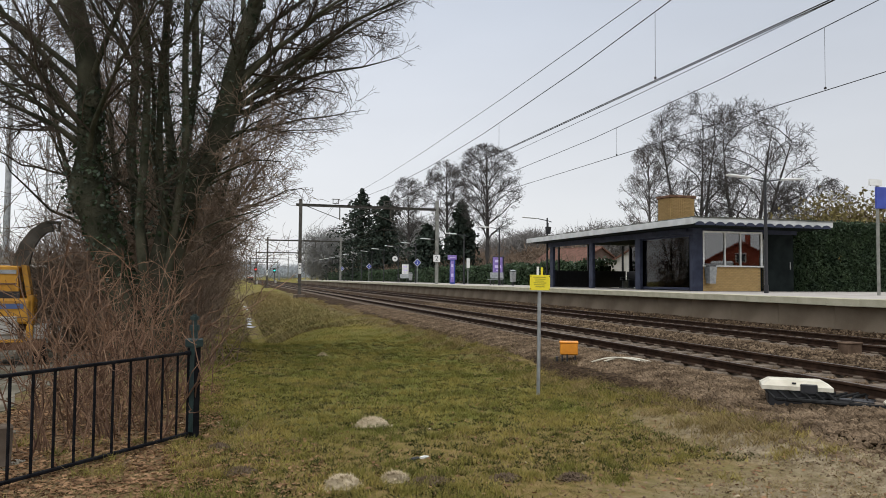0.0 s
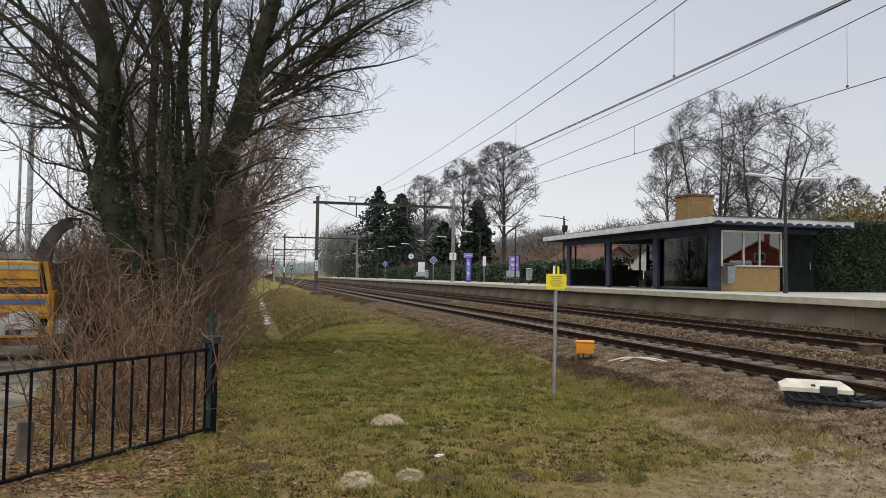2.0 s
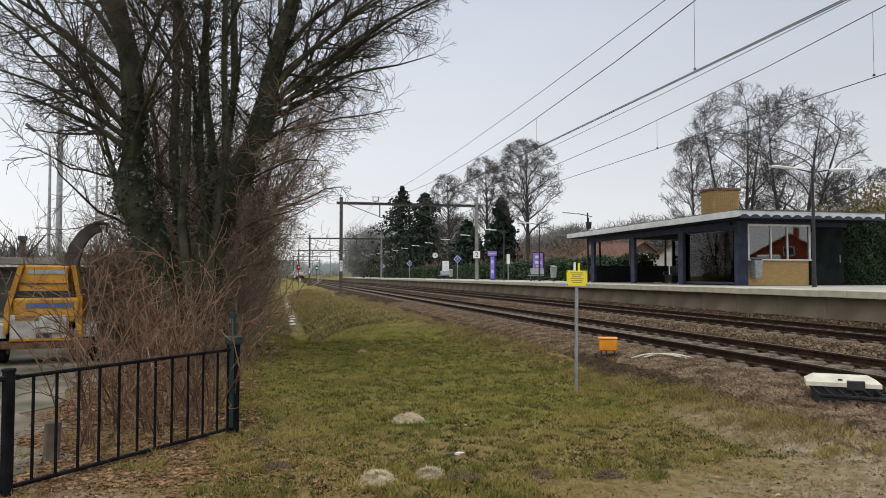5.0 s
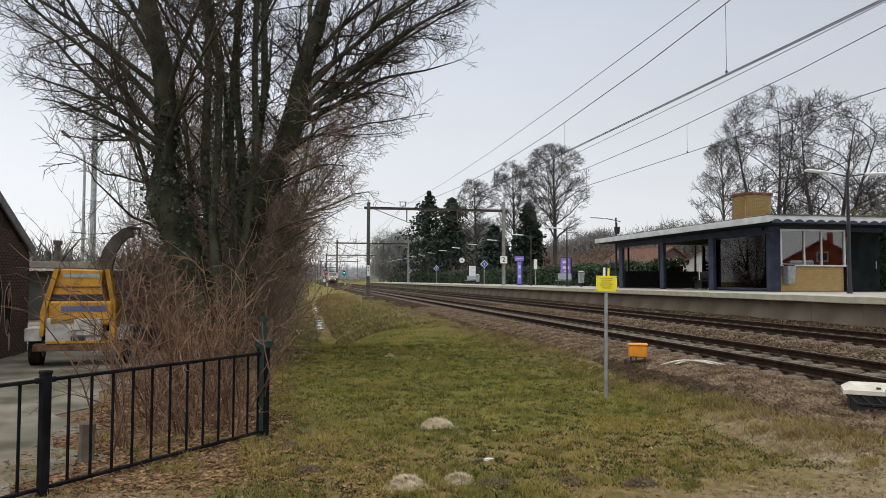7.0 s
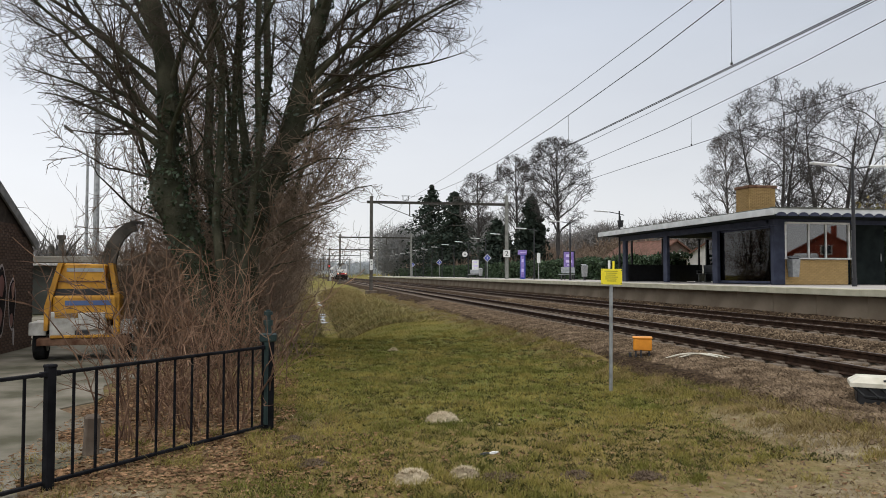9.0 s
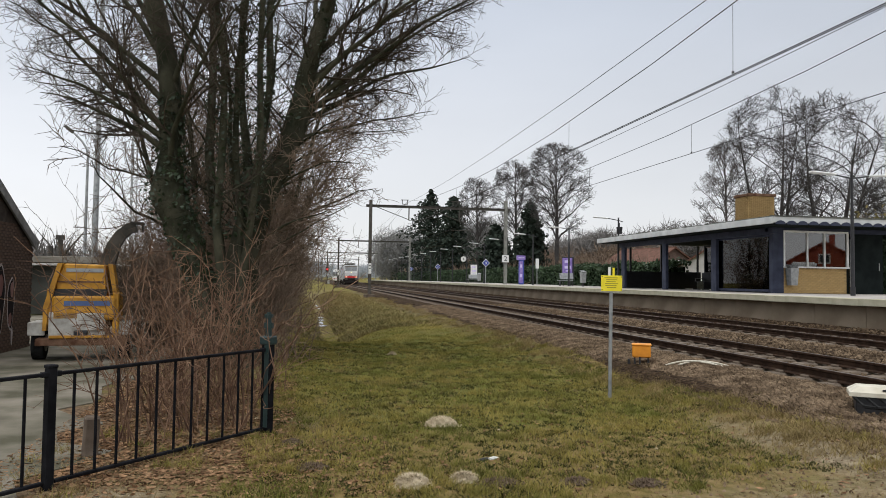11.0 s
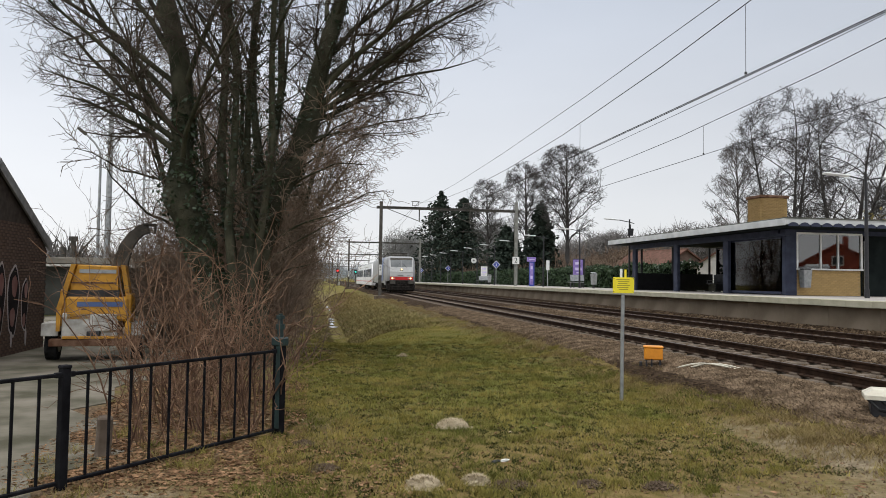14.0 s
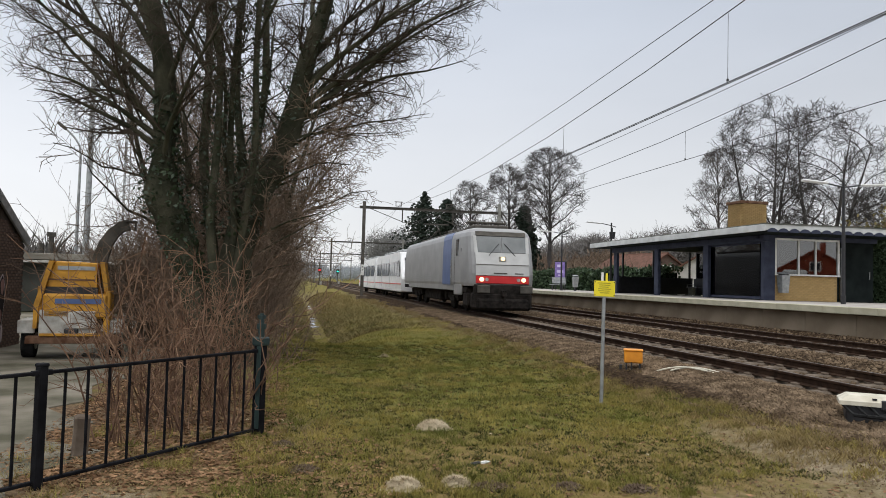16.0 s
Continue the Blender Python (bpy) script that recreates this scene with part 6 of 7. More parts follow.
def wood(name, label, spots, rng, material, per=420, twig=2.0):
    """Far leafless woodland: crowns of many thin upright twigs on thin trunks."""
    pl, tr = [], []
    for x, y, z, r, h in spots:
        u = rng.normal(0, 1, (per, 3))
        u /= np.linalg.norm(u, axis=1, keepdims=True)
        u *= rng.random((per, 1)) ** 0.4
        pl.append(np.array((x, y, z + h * 0.58)) + u * (r, r, h * 0.44))
        tr.append(([np.array((x, y, z - 0.5)), np.array((x, y, z + h * 0.5)), np.array((x, y, z + h * 0.9))], 0.02 * h, 0.01))
    P = np.concatenate(pl)
    n = len(P)
    d = rng.normal(0, 0.7, (n, 3)) + (0, 0, 0.55)
    s = rng.normal(0, 1, (n, 3))
    s /= np.linalg.norm(s, axis=1, keepdims=True)
    ln = twig * (0.5 + rng.random((n, 1)))
    V = np.stack([P - s * 0.08 * twig, P + s * 0.08 * twig, P + d * ln], 1).reshape(-1, 3)
    F = np.arange(3 * n).reshape(-1, 3)
    w = tagged(raw(name, V, F, material), label, "woodland", kind="stuff")
    tubes("trunks", tr, material, w)


def build_background_plants():
    rng = np.random.default_rng(51)
    crown_tree("bare_tree", "tall spreading leafless tree behind the shelter", pose(32.3, 45.5, 0.6), 61, 4.2, 15.2, 4.5, 0.20, forks=3, many=9, steep=(60, 20))
    crown_tree("bare_tree", "broad dark leafless tree leaning behind the shelter", pose(33.5, 41.2, 0.6), 64, 3.2, 14.0, 5.0, 0.22, lean=(0.9, -0.4), forks=3, many=10, steep=(56, 18))
    crown_tree("bare_tree", "dark leafless tree above the clipped hedge", pose(35.8, 38.2, 0.6), 67, 2.6, 8.2, 3.5, 0.20, lean=(0.5, 0.2), forks=2, many=9, steep=(50, 20))
    crown_tree("birch_tree", "slender pale leafless birch", pose(31.7, 50.5, 0.8), 66, 2.4, 12.0, 2.8, 0.13, many=30, steep=(64, 46), material="birch", twig=0.008)
    for x, y, low, top, radius, seed in ((24.6, 103.0, 8.0, 17.0, 3.7, 71), (26.9, 91.0, 8.0, 17.6, 4.0, 72), (27.0, 75.6, 7.0, 17.0, 5.0, 73)):
        z = float(ground_z(x, y))
        crown_tree("bare_tree", "tall upright leafless tree behind the platform hedge", pose(x, y, z), seed, low - z, top - z, radius, 0.32, "tall bare trees", many=26, steep=(54, 30), twig=0.016)
    conifer(rng, 17.6, 8.6, pose(23.9, 139.0, 1.5), "tall ragged dark conifer", 0.4, 30)
    conifer(rng, 14.4, 7.0, pose(26.1, 128.0, 2.5), "ragged dark conifer beside a taller one", 0.45, 28)
    conifer(rng, 9.5, 3.0, pose(26.0, 81.5, 1.0), "dense conical dark evergreen", 0.12, 40)
    conifer(rng, 8.0, 3.8, pose(24.8, 92.5, 1.0), "lower dark evergreen beside the hedge", 0.35, 26)
    hedge("tall_hedge", "tall dense dark green clipped hedge beside the platform", 24.1, 36.0, 26.75, 28.3, 0.9, 4.5, rng, 46000, 0.05)
    hedge("platform_hedge", "long dark green hedge behind the platform", 22.4, 23.8, 42.0, 176.0, 0.0, 2.95, rng, 52000, 0.12, 0.2)
    for k, (x, y, h) in enumerate(((27.8, 31.0, 4.9), (29.8, 31.5, 5.3), (31.8, 31.0, 6.3), (34.2, 31.5, 6.9), (33.2, 34.0, 6.9), (36.0, 33.0, 7.0))):
        s = thing("yellow_shrub", "olive-yellow budding shrub above the hedge", "shrub", pose(x, y, 0.0), "budding shrubs")
        lines, pl = [], []
        for _ in range(60):
            d = np.array((rng.normal(0, 0.35), rng.normal(0, 0.35), 1.0))
            pts = twist(rng, np.array((rng.normal(0, 0.7), rng.normal(0, 0.7), -0.1)), d, h * (0.7 + 0.35 * rng.random()), 7, 0.1, 0)
            lines.append((pts, 0.02, 0.008))
            for q, dd, u in shoots(rng, pts, 14, 0.4, 45):
                l2 = twist(rng, q, dd, 0.7, 3, 0.15, 0.02)
                lines.append((l2, 0.008, 0.006))
                pl += [l2[j] + rng.normal(0, 0.07, 3) for j in (1, 2, 3, 3)]
        tagged(tubes("stem_clump", lines, M["brush"], s), kind="stuff")
        V, F = leaves(rng, pl, 0.105)
        tagged(raw("foliage", V, F, M["olive"], s, "olive buds and leaves"), kind="stuff")
    spots = []
    for _ in range(110):
        y = rng.uniform(225, 340)
        x = y * rng.uniform(0.10, 0.27)
        spots.append((x, y, float(ground_z(x, y)) - 1, rng.uniform(3, 6), rng.uniform(12, 20)))
    wood("hillside_wood", "leafless wood on the slope, haze painted into its grey-brown", spots, rng, M["woods_mid"], 1300, 1.3)
    spots = [(rng.uniform(-40, 110), rng.uniform(430, 640), 0, rng.uniform(6, 9), rng.uniform(7, 12)) for _ in range(120)]
    wood("distant_wood", "woodland at the end of the line, painted pale for haze", spots, rng, M["woods_far"], 420, 2.2)
    spots = []
    for _ in range(130):
        a, dd = radians(rng.uniform(17, 52)), rng.uniform(130, 190)
        x, y = dd * math.sin(a), dd * math.cos(a)
        spots.append((x, y, float(ground_z(x, y)) - 2, rng.uniform(3.5, 5.5), rng.uniform(7, 10.5)))
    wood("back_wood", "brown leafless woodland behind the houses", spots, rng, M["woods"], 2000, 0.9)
    spots = []
    for k in range(190):
        x, y = (rng.uniform(25, 34), rng.uniform(60, 185)) if k < 70 else (rng.uniform(30, 58), rng.uniform(105, 190))
        spots.append((x, y, float(ground_z(x, y)) - 0.5, rng.uniform(1.6, 3.0), rng.uniform(2.5, 4.5) + (1.8 if k >= 70 else 0)))
    wood("bank_scrub", "brown leafless scrub on the bank behind the hedge", spots, rng, M["brush"], 620, 0.9)
    spots = [(rng.uniform(-60, -9), rng.uniform(52, 75), 0, rng.uniform(1.5, 2.5), rng.uniform(2.2, 3.6)) for _ in range(46)]
    wood("yard_wood", "bare scrub behind the low garages", spots, rng, M["woods"], 420, 1.2)


# ---- yard side ----
def build_yard():
    yd = one("yard", lambda bm: prism(bm, [(-43, 5), (-2.6, 5)] + [(-3.0 + 0.9 * math.exp(-((k - 4) / 4) ** 2) + 0.25 * math.sin(1.7 * k) + 0.15 * math.sin(4.1 * k), 5.4 + 0.5 * k) for k in range(58)] + [(-43, 34)], 0.035, Matrix.Translation((0, 0, -0.02))), M["yard"], "worn grey asphalt yard with dirt and moss", "yard", kind="structure")
    h = thing("gable_house", "dark brick outbuilding with graffiti and grey verge boards", "outbuilding")
    x = -6.6
    y0, y1, ez, rz = 13.7, 19.4, 2.42, 4.02
    ym = 16.3
    bm = bmesh.new()
    prism(bm, [(y0, 0), (y1, 0), (y1, ez), (ym, rz), (y0, ez)], 7.0, Matrix(((0, 0, -1, x), (1, 0, 0, 0), (0, 1, 0, 0), (0, 0, 0, 1))))
    wall = part("wall", bm, M["rmortar"], h, "dark red brick wall")
    me = mesh_of("brick", boxes((0, 0, 0, 0.03, 0.205, 0.056, 0.003)), M["rbrick"])
    n = 0
    for r in range(60):
        z = 0.05 + 0.068 * r
        y = y1 - 0.11 - (0.105 if r % 2 else 0)
        top = lambda yy: ez + (rz - ez) * min((y1 - yy) / (y1 - ym), (yy - y0) / (ym - y0))
        while y > y1 - 3.0 and n < 560:
            if top(y) > z + 0.06:
                ob = new("brick", me)
                ob.parent, ob.location = wall, (x + 0.004, y, z)
                n += 1
            y -= 0.217
    for s, (ya, yb) in enumerate(((y1 + 0.10, ym), (y0 - 0.10, ym))):
        slope = (rz - ez) / abs(y1 - ym if s == 0 else ym - y0)
        za = ez - 0.10 * slope
        L = math.hypot(ya - ym, rz - za)
        ang = math.degrees(math.atan2(rz - za, ym - ya)) if s == 0 else math.degrees(math.atan2(rz - za, ym - ya))
        mid = ((ya + ym) / 2, (za + rz) / 2 + 0.10)
        rot = Matrix.Rotation(math.atan2(rz - za, ym - ya), 4, "X")
        part("roof_slope", boxes((x - 3.5, mid[0], mid[1] + 0.05, 7.1, L, 0.10, 0.0, rot)), M["roofing"], h, "grey roof")
        part("verge_board", boxes((x + 0.07, mid[0], mid[1], 0.05, L, 0.22, 0.006, rot)), M["steel_grey"], h, "light grey verge board")

    def oval(cy, cz, ry, rz_, mname, off, hole=0.0):
        bm = bmesh.new()
        prism(bm, [(cy + ry * math.cos(a) * (1 + 0.12 * math.sin(3 * a)), cz + rz_ * math.sin(a) * (1 + 0.06 * math.cos(5 * a))) for a in np.linspace(0, 2 * math.pi, 25)[:-1]], 0.003, Matrix(((0, 0, 1, x + 0.021 + off), (1, 0, 0, 0), (0, 1, 0, 0), (0, 0, 0, 1))))
        part("graffiti", bm, M[mname], wall, "faded sprayed graffiti")
    for cy, cz, a, b in ((15.2, 1.25, 0.42, 0.85), (16.05, 1.15, 0.40, 0.85), (16.75, 1.25, 0.28, 0.80), (17.45, 1.2, 0.32, 0.80), (18.1, 1.1, 0.20, 0.6)):
        oval(cy, cz, a, b, "paint_pale", 0.0)
        oval(cy, cz, a * 0.86, b * 0.92, "paint_black", 0.004)
        oval(cy + 0.03, cz + 0.32, a * 0.45, b * 0.30, "paint_pink", 0.008)
        oval(cy - 0.03, cz - 0.36, a * 0.42, b * 0.26, "paint_pink", 0.008)
    for k, zz in enumerate((0.22, 0.17, 0.2)):
        oval(16.6 + k * 0.8, 0.35, 0.05, zz, "paint_pale", 0.008)
    # low garages
    g = thing("garage_row", "long low dark garages with flat concrete roof", "garage", pose(0, 34.5, 0))
    part("wall", boxes((-14.0, 2, 1.05, 24.0, 4, 2.3)), M["garage"], g, "dark green-grey wall")
    part("roof_slab", boxes((-14.0, 1.8, 2.42, 24.6, 4.8, 0.28, 0.02)), M["concrete"], g, "weathered roof slab")
    part("gutter", boxes((-14.0, -0.66, 2.20, 24.6, 0.1, 0.1, 0.01)), M["machine_white"], g, "pale gutter")
    for k in range(7):
        part("garage_door", boxes((-24.0 + 3.0 * k, -0.03, 1.0, 2.5, 0.06, 1.95, 0.01)), M["dark_panel"] if k % 2 else M["garage"], g, "dark garage door")
    part("flue", rods(((-10.95, 1, 2.5), (-10.95, 1, 3.45), 0.12), ((-10.95, 1, 3.35), (-10.95, 1, 3.55), 0.2)), M["mast_dark"], g, "dark flue pipe")
    part("flue", rods(((-11.35, 1, 2.5), (-11.35, 1, 3.05), 0.12)), M["mast_dark"], g, "dark flue pipe")
    w = thing("pale_low_wall", "low pale wall before the garages", "wall", pose(-4.6, 25.5, 0))
    part("coping", boxes((0.2, 0, 0.62, 2.8, 0.3, 0.08, 0.015)), M["pale_wall"], w)
    part("body", boxes((0.2, 0, 0.29, 2.6, 0.22, 0.62)), M["pale_wall"], w)
    p = thing("lamp_mast", "tall grey floodlight mast behind the garages", "mast", pose(-10.7, 40.0, 0))
    part("pole", rods(((0, 0, 0), (0, 0, 17.0), 0.17, 0.10, 12)), M["steel_grey"], p)
    part("floodlight", boxes((0, 0, 17.0, 1.6, 0.4, 0.4, 0.05)), M["mast_dark"], p)
    s = thing("street_lamp", "slim grey street lamp with curved neck", "street lamp", pose(-11.3, 40.5, 0))
    part("pole", rods(((0, 0, 0), (0, 0, 7.9), 0.10, 0.06, 10)), M["steel_grey"], s)
    bm = bmesh.new()
    chain(bm, [(0, 0, 7.9), (-0.08, 0, 8.4), (-0.35, 0, 8.8), (-0.7, 0, 9.15)], 0.05)
    part("neck", bm, M["steel_grey"], s)
    part("lamp_head", boxes((-0.95, 0, 9.35, 0.55, 0.25, 0.16, 0.05, Euler((0, 0.7, 0)).to_matrix().to_4x4())), M["mast_dark"], s)
    l = thing("lattice_mast", "thin grey lattice radio mast far behind the yard", "mast", pose(-17.8, 80.0, 0))
    for a in range(3):
        part("upright", rods(((0.4 * math.cos(a * 2.09), 0.4 * math.sin(a * 2.09), 0), (0.25 * math.cos(a * 2.09), 0.25 * math.sin(a * 2.09), 24), 0.05)), M["steel_grey"], l)
    bm = bmesh.new()
    for k in range(24):
        for a in range(3):
            b = (a + 1) % 3
            rod(bm, (0.36 * math.cos(a * 2.09), 0.36 * math.sin(a * 2.09), k), (0.36 * math.cos(b * 2.09), 0.36 * math.sin(b * 2.09), k + 1), 0.025, 0.025, 4)
    part("bracing", bm, M["steel_grey"], l)


def build_chipper():
    c = thing("wood_chipper", "yellow towed wood chipper with tall curved discharge chute", "wood chipper", pose(-4.55, 16.6, 0.015, 0, 0, 8))
    bm = bmesh.new()
    prism(bm, [(-0.52, 1.28), (0.44, 1.28), (0.36, 1.62), (0.40, 1.98), (-0.40, 2.0), (-0.54, 1.6)], 0.75, Matrix(((1, 0, 0, 0), (0, 0, -1, 0.35), (0, 1, 0, 0), (0, 0, 0, 1))))
    bmesh.ops.bevel(bm, geom=bm.edges[:], offset=0.03, segments=1, affect="EDGES")
    part("upper_hood", bm, M["machine_yellow"], c, "worn yellow upper hood")
    for sx, lo in ((-0.50, -0.74), (0.44, 0.60)):
        bm = bmesh.new()
        prism(bm, [(sx, 2.0), (sx + 0.09, 2.0), (lo + 0.09, 1.05), (lo + 0.07, 0.62), (lo, 0.62), (lo, 1.1)], 0.5, Matrix(((1, 0, 0, 0), (0, 0, -1, 0.0), (0, 1, 0, 0), (0, 0, 0, 1))))
        part("cheek_plate", bm, M["machine_yellow"], c, "sloping yellow cheek plate")
    # Solid black block paints the shade of the gap under the hood.
    part("throat", boxes((-0.08, -0.36, 1.36, 1.0, 0.1, 0.22)), M["black"], c, "black block for the shaded gap below the hood")
    part("hood_strip", boxes((0.0, -0.412, 1.86, 0.7, 0.012, 0.08)), M["steel_grey"], c, "faded grey strip")
    part("hood_seam", boxes((-0.08, -0.41, 1.62, 0.88, 0.02, 0.03), (-0.05, -0.41, 1.30, 0.94, 0.02, 0.03)), M["rust"], c)
    part("engine_cover", boxes((0.05, -0.1, 1.08, 1.25, 0.9, 0.5, 0.04)), M["machine_yellow"], c, "yellow engine cover")
    part("name_strip", boxes((0.08, -0.56, 1.18, 0.86, 0.012, 0.10)), M["loco_blue"], c, "faded blue strip")
    part("pale_panel", boxes((-0.1, -0.5, 0.72, 1.05, 0.1, 0.56, 0.02)), M["machine_white"], c, "dirty white lower panel")
    part("pale_panel", boxes((0.15, -0.56, 0.80, 0.5, 0.08, 0.36, 0.02)), M["machine_white"], c, "dirty white lower panel")
    part("opening", boxes((-0.02, -0.59, 0.56, 0.26, 0.06, 0.14, 0.02)), M["black"], c)
    part("side_frame", boxes((0.62, -0.2, 0.95, 0.12, 0.7, 0.9, 0.02)), M["machine_yellow"], c)
    part("side_frame", boxes((-0.64, -0.1, 1.1, 0.10, 0.7, 0.75, 0.02)), M["machine_yellow"], c)
    part("chassis", boxes((0.0, 0, 0.42, 1.7, 1.2, 0.10, 0.02), (0, -0.55, 0.36, 1.7, 0.1, 0.08, 0.01)), M["rust"], c)
    part("yellow_sill", boxes((0, -0.6, 0.50, 1.2, 0.05, 0.06, 0.01)), M["machine_yellow"], c)
    for s in (-0.86, 0.78):
        w = part("wheel", rods(((s - 0.11, 0.0, 0.34), (s + 0.11, 0.0, 0.34), 0.34, 0.34, 24)), M["rubber"], c, "black rubber tyre")
        part("rim", rods(((s - 0.12, 0.0, 0.34), (s + 0.12, 0.0, 0.34), 0.18, 0.18, 16)), M["machine_white"], w)
        part("mudguard", boxes((s, 0.0, 0.76, 0.32, 0.9, 0.05, 0.015), (s, -0.43, 0.64, 0.32, 0.04, 0.24, 0.01)), M["machine_white"], c, "dirty white mudguard")
    part("tow_bar", boxes((0.2, 1.3, 0.42, 0.1, 1.6, 0.1, 0.01)), M["rust"], c)
    part("jack_leg", rods(((0.2, 2.0, 0.0), (0.2, 2.0, 0.5), 0.04)), M["rust"], c)
    ch = bmesh.new()
    path = [(0.36, 0.5, 1.2), (0.33, 0.5, 1.75), (0.35, 0.5, 2.1), (0.44, 0.5, 2.42), (0.58, 0.5, 2.66), (0.74, 0.5, 2.80), (0.90, 0.5, 2.84)]
    rings = []
    for k, (px, py, pz) in enumerate(path):
        i, j = max(k - 1, 0), min(k + 1, len(path) - 1)
        tx, tz = path[j][0] - path[i][0], path[j][2] - path[i][2]
        ln = math.hypot(tx, tz)
        nx, nz = -tz / ln, tx / ln
        a = 0.17 - 0.012 * k
        rings.append([ch.verts.new((px + nx * s * a, py + d * 0.15, pz + nz * s * a)) for s, d in ((-1, -1), (1, -1), (1, 1), (-1, 1))])
    for A, B in zip(rings, rings[1:]):
        for k in range(4):
            ch.faces.new((A[k], A[(k + 1) % 4], B[(k + 1) % 4], B[k]))
    ch.faces.new(rings[0])
    ch.faces.new(rings[-1][::-1])
    chute = part("chute", ch, M["mast_dark"], c, "dark curved discharge chute")
    part("deflector", boxes((0.92, 0.5, 2.93, 0.30, 0.34, 0.05, 0.01), (1.03, 0.5, 2.84, 0.03, 0.32, 0.22, 0.005)), M["mast_dark"], chute)
    part("chute_base", boxes((0.38, 0.5, 1.0, 0.42, 0.42, 0.7, 0.03)), M["rust"], c)


def build_houses():
    def house(x, y, rz, w, d, eave, ridge, wall, label, tiles="brownroof", z=None):
        h = thing("house", label, "house", pose(x, y, float(ground_z(x, y)) if z is None else z, 0, 0, rz), "houses")
        bm = bmesh.new()
        prism(bm, [(-w / 2, 0), (w / 2, 0), (w / 2, eave), (0, ridge), (-w / 2, eave)], d, Matrix(((1, 0, 0, 0), (0, 0, 1, -d / 2), (0, 1, 0, 0), (0, 0, 0, 1))))
        part("wall", bm, wall, h, "brick wall")
        L = math.hypot(w / 2 + 0.3, ridge - eave + 0.3)
        for s in (-1, 1):
            part("roof", boxes((s * (w / 4 + 0.12), 0, (eave + ridge) / 2 + 0.02, L + 0.1, d + 0.5, 0.14, 0.0, Euler((0, s * math.atan2(ridge - eave, w / 2), 0)).to_matrix().to_4x4())), M[tiles], h, "tiled roof")
        for s in (-1, 1):
            for wx in (-w / 4, w / 4):
                fr = part("window", boxes((wx, s * (d / 2 + 0.02), 1.6, 1.5, 0.08, 1.3, 0.01)), M["white"], h, "white framed window")
                for k in (-0.36, 0.36):
                    part("pane", boxes((wx + k, s * (d / 2 + 0.07), 1.6, 0.6, 0.02, 1.1)), M["darkglass"], fr)
            fr = part("window", boxes((0, s * (d / 2 + 0.02), eave + 0.7, 1.2, 0.08, 1.1, 0.01)), M["white"], h, "white framed window")
            part("pane", boxes((0, s * (d / 2 + 0.07), eave + 0.7, 1.0, 0.02, 0.9)), M["darkglass"], fr)
            for wy in (-d / 4, d / 4):
                fr = part("window", boxes((s * (w / 2 + 0.02), wy, 1.6, 0.08, 1.6, 1.3, 0.01)), M["white"], h, "white framed window")
                part("pane", boxes((s * (w / 2 + 0.07), wy, 1.6, 0.02, 1.4, 1.1)), M["darkglass"], fr)
        part("chimney", boxes((0.6, d / 4, ridge + 0.3, 0.6, 0.6, 1.4, 0.02)), wall, h)
    house(36.5, 73.0, 10, 8.0, 9.0, 2.8, 5.2, M["rbrick"], "brick house with brown tiled roof behind the hedge")
    house(38.0, 60.5, -32, 8.0, 9.0, 3.0, 5.6, M["pale_wall"], "pale gabled house behind the shelter")
    house(62.0, -24.0, 44, 9.0, 9.0, 2.6, 5.2, M["redroof"], "red brick house with red roof beyond the forecourt", "redroof", PLAT_Z)
    v = thing("white_van", "white parked van on the station forecourt", "van", pose(36.5, 5.2, PLAT_Z, 0, 0, 40))
    part("van_body", boxes((0, 0, 0.95, 1.8, 4.2, 1.1, 0.12), (0, 0.5, 1.65, 1.6, 2.9, 0.6, 0.12)), M["white"], v)
    part("side_glass", boxes((0, 0.3, 1.65, 1.64, 2.2, 0.36)), M["darkglass"], v)
    for sx in (-0.8, 0.8):
        for sy in (-1.3, 1.3):
            part("wheel", rods(((sx - 0.1, sy, 0.31), (sx + 0.1, sy, 0.31), 0.31, 0.31, 16)), M["rubber"], v)


# ---- ground cover ----
def blades(rng, x, y, h, wide, lean=0.5):
    n = len(x)
    z = ground_z(x, y)
    a = rng.random(n) * 6.283
    h = h * (0.5 + rng.random(n))
    dx, dy = rng.normal(0, lean, n) * h, rng.normal(0, lean, n) * h
    cx, cy = np.cos(a) * wide * 0.5, np.sin(a) * wide * 0.5
    V = np.stack([np.stack([x - cx, y - cy, z - 0.006], 1), np.stack([x + cx, y + cy, z - 0.006], 1), np.stack([x + dx, y + dy, z + h], 1)], 1).reshape(-1, 3)
    return V, np.arange(3 * n).reshape(-1, 3)


def patchy(x, y, s=1.0, p=0.0):
    return np.sin(x * 1.9 * s + 1.3 * np.sin(y * 1.1 * s + p)) * np.sin(y * 1.6 * s + 1.7 * np.sin(x * 0.9 * s + p)) + 0.5 * np.sin(x * 5.1 * s + p) * np.sin(y * 4.7 * s)


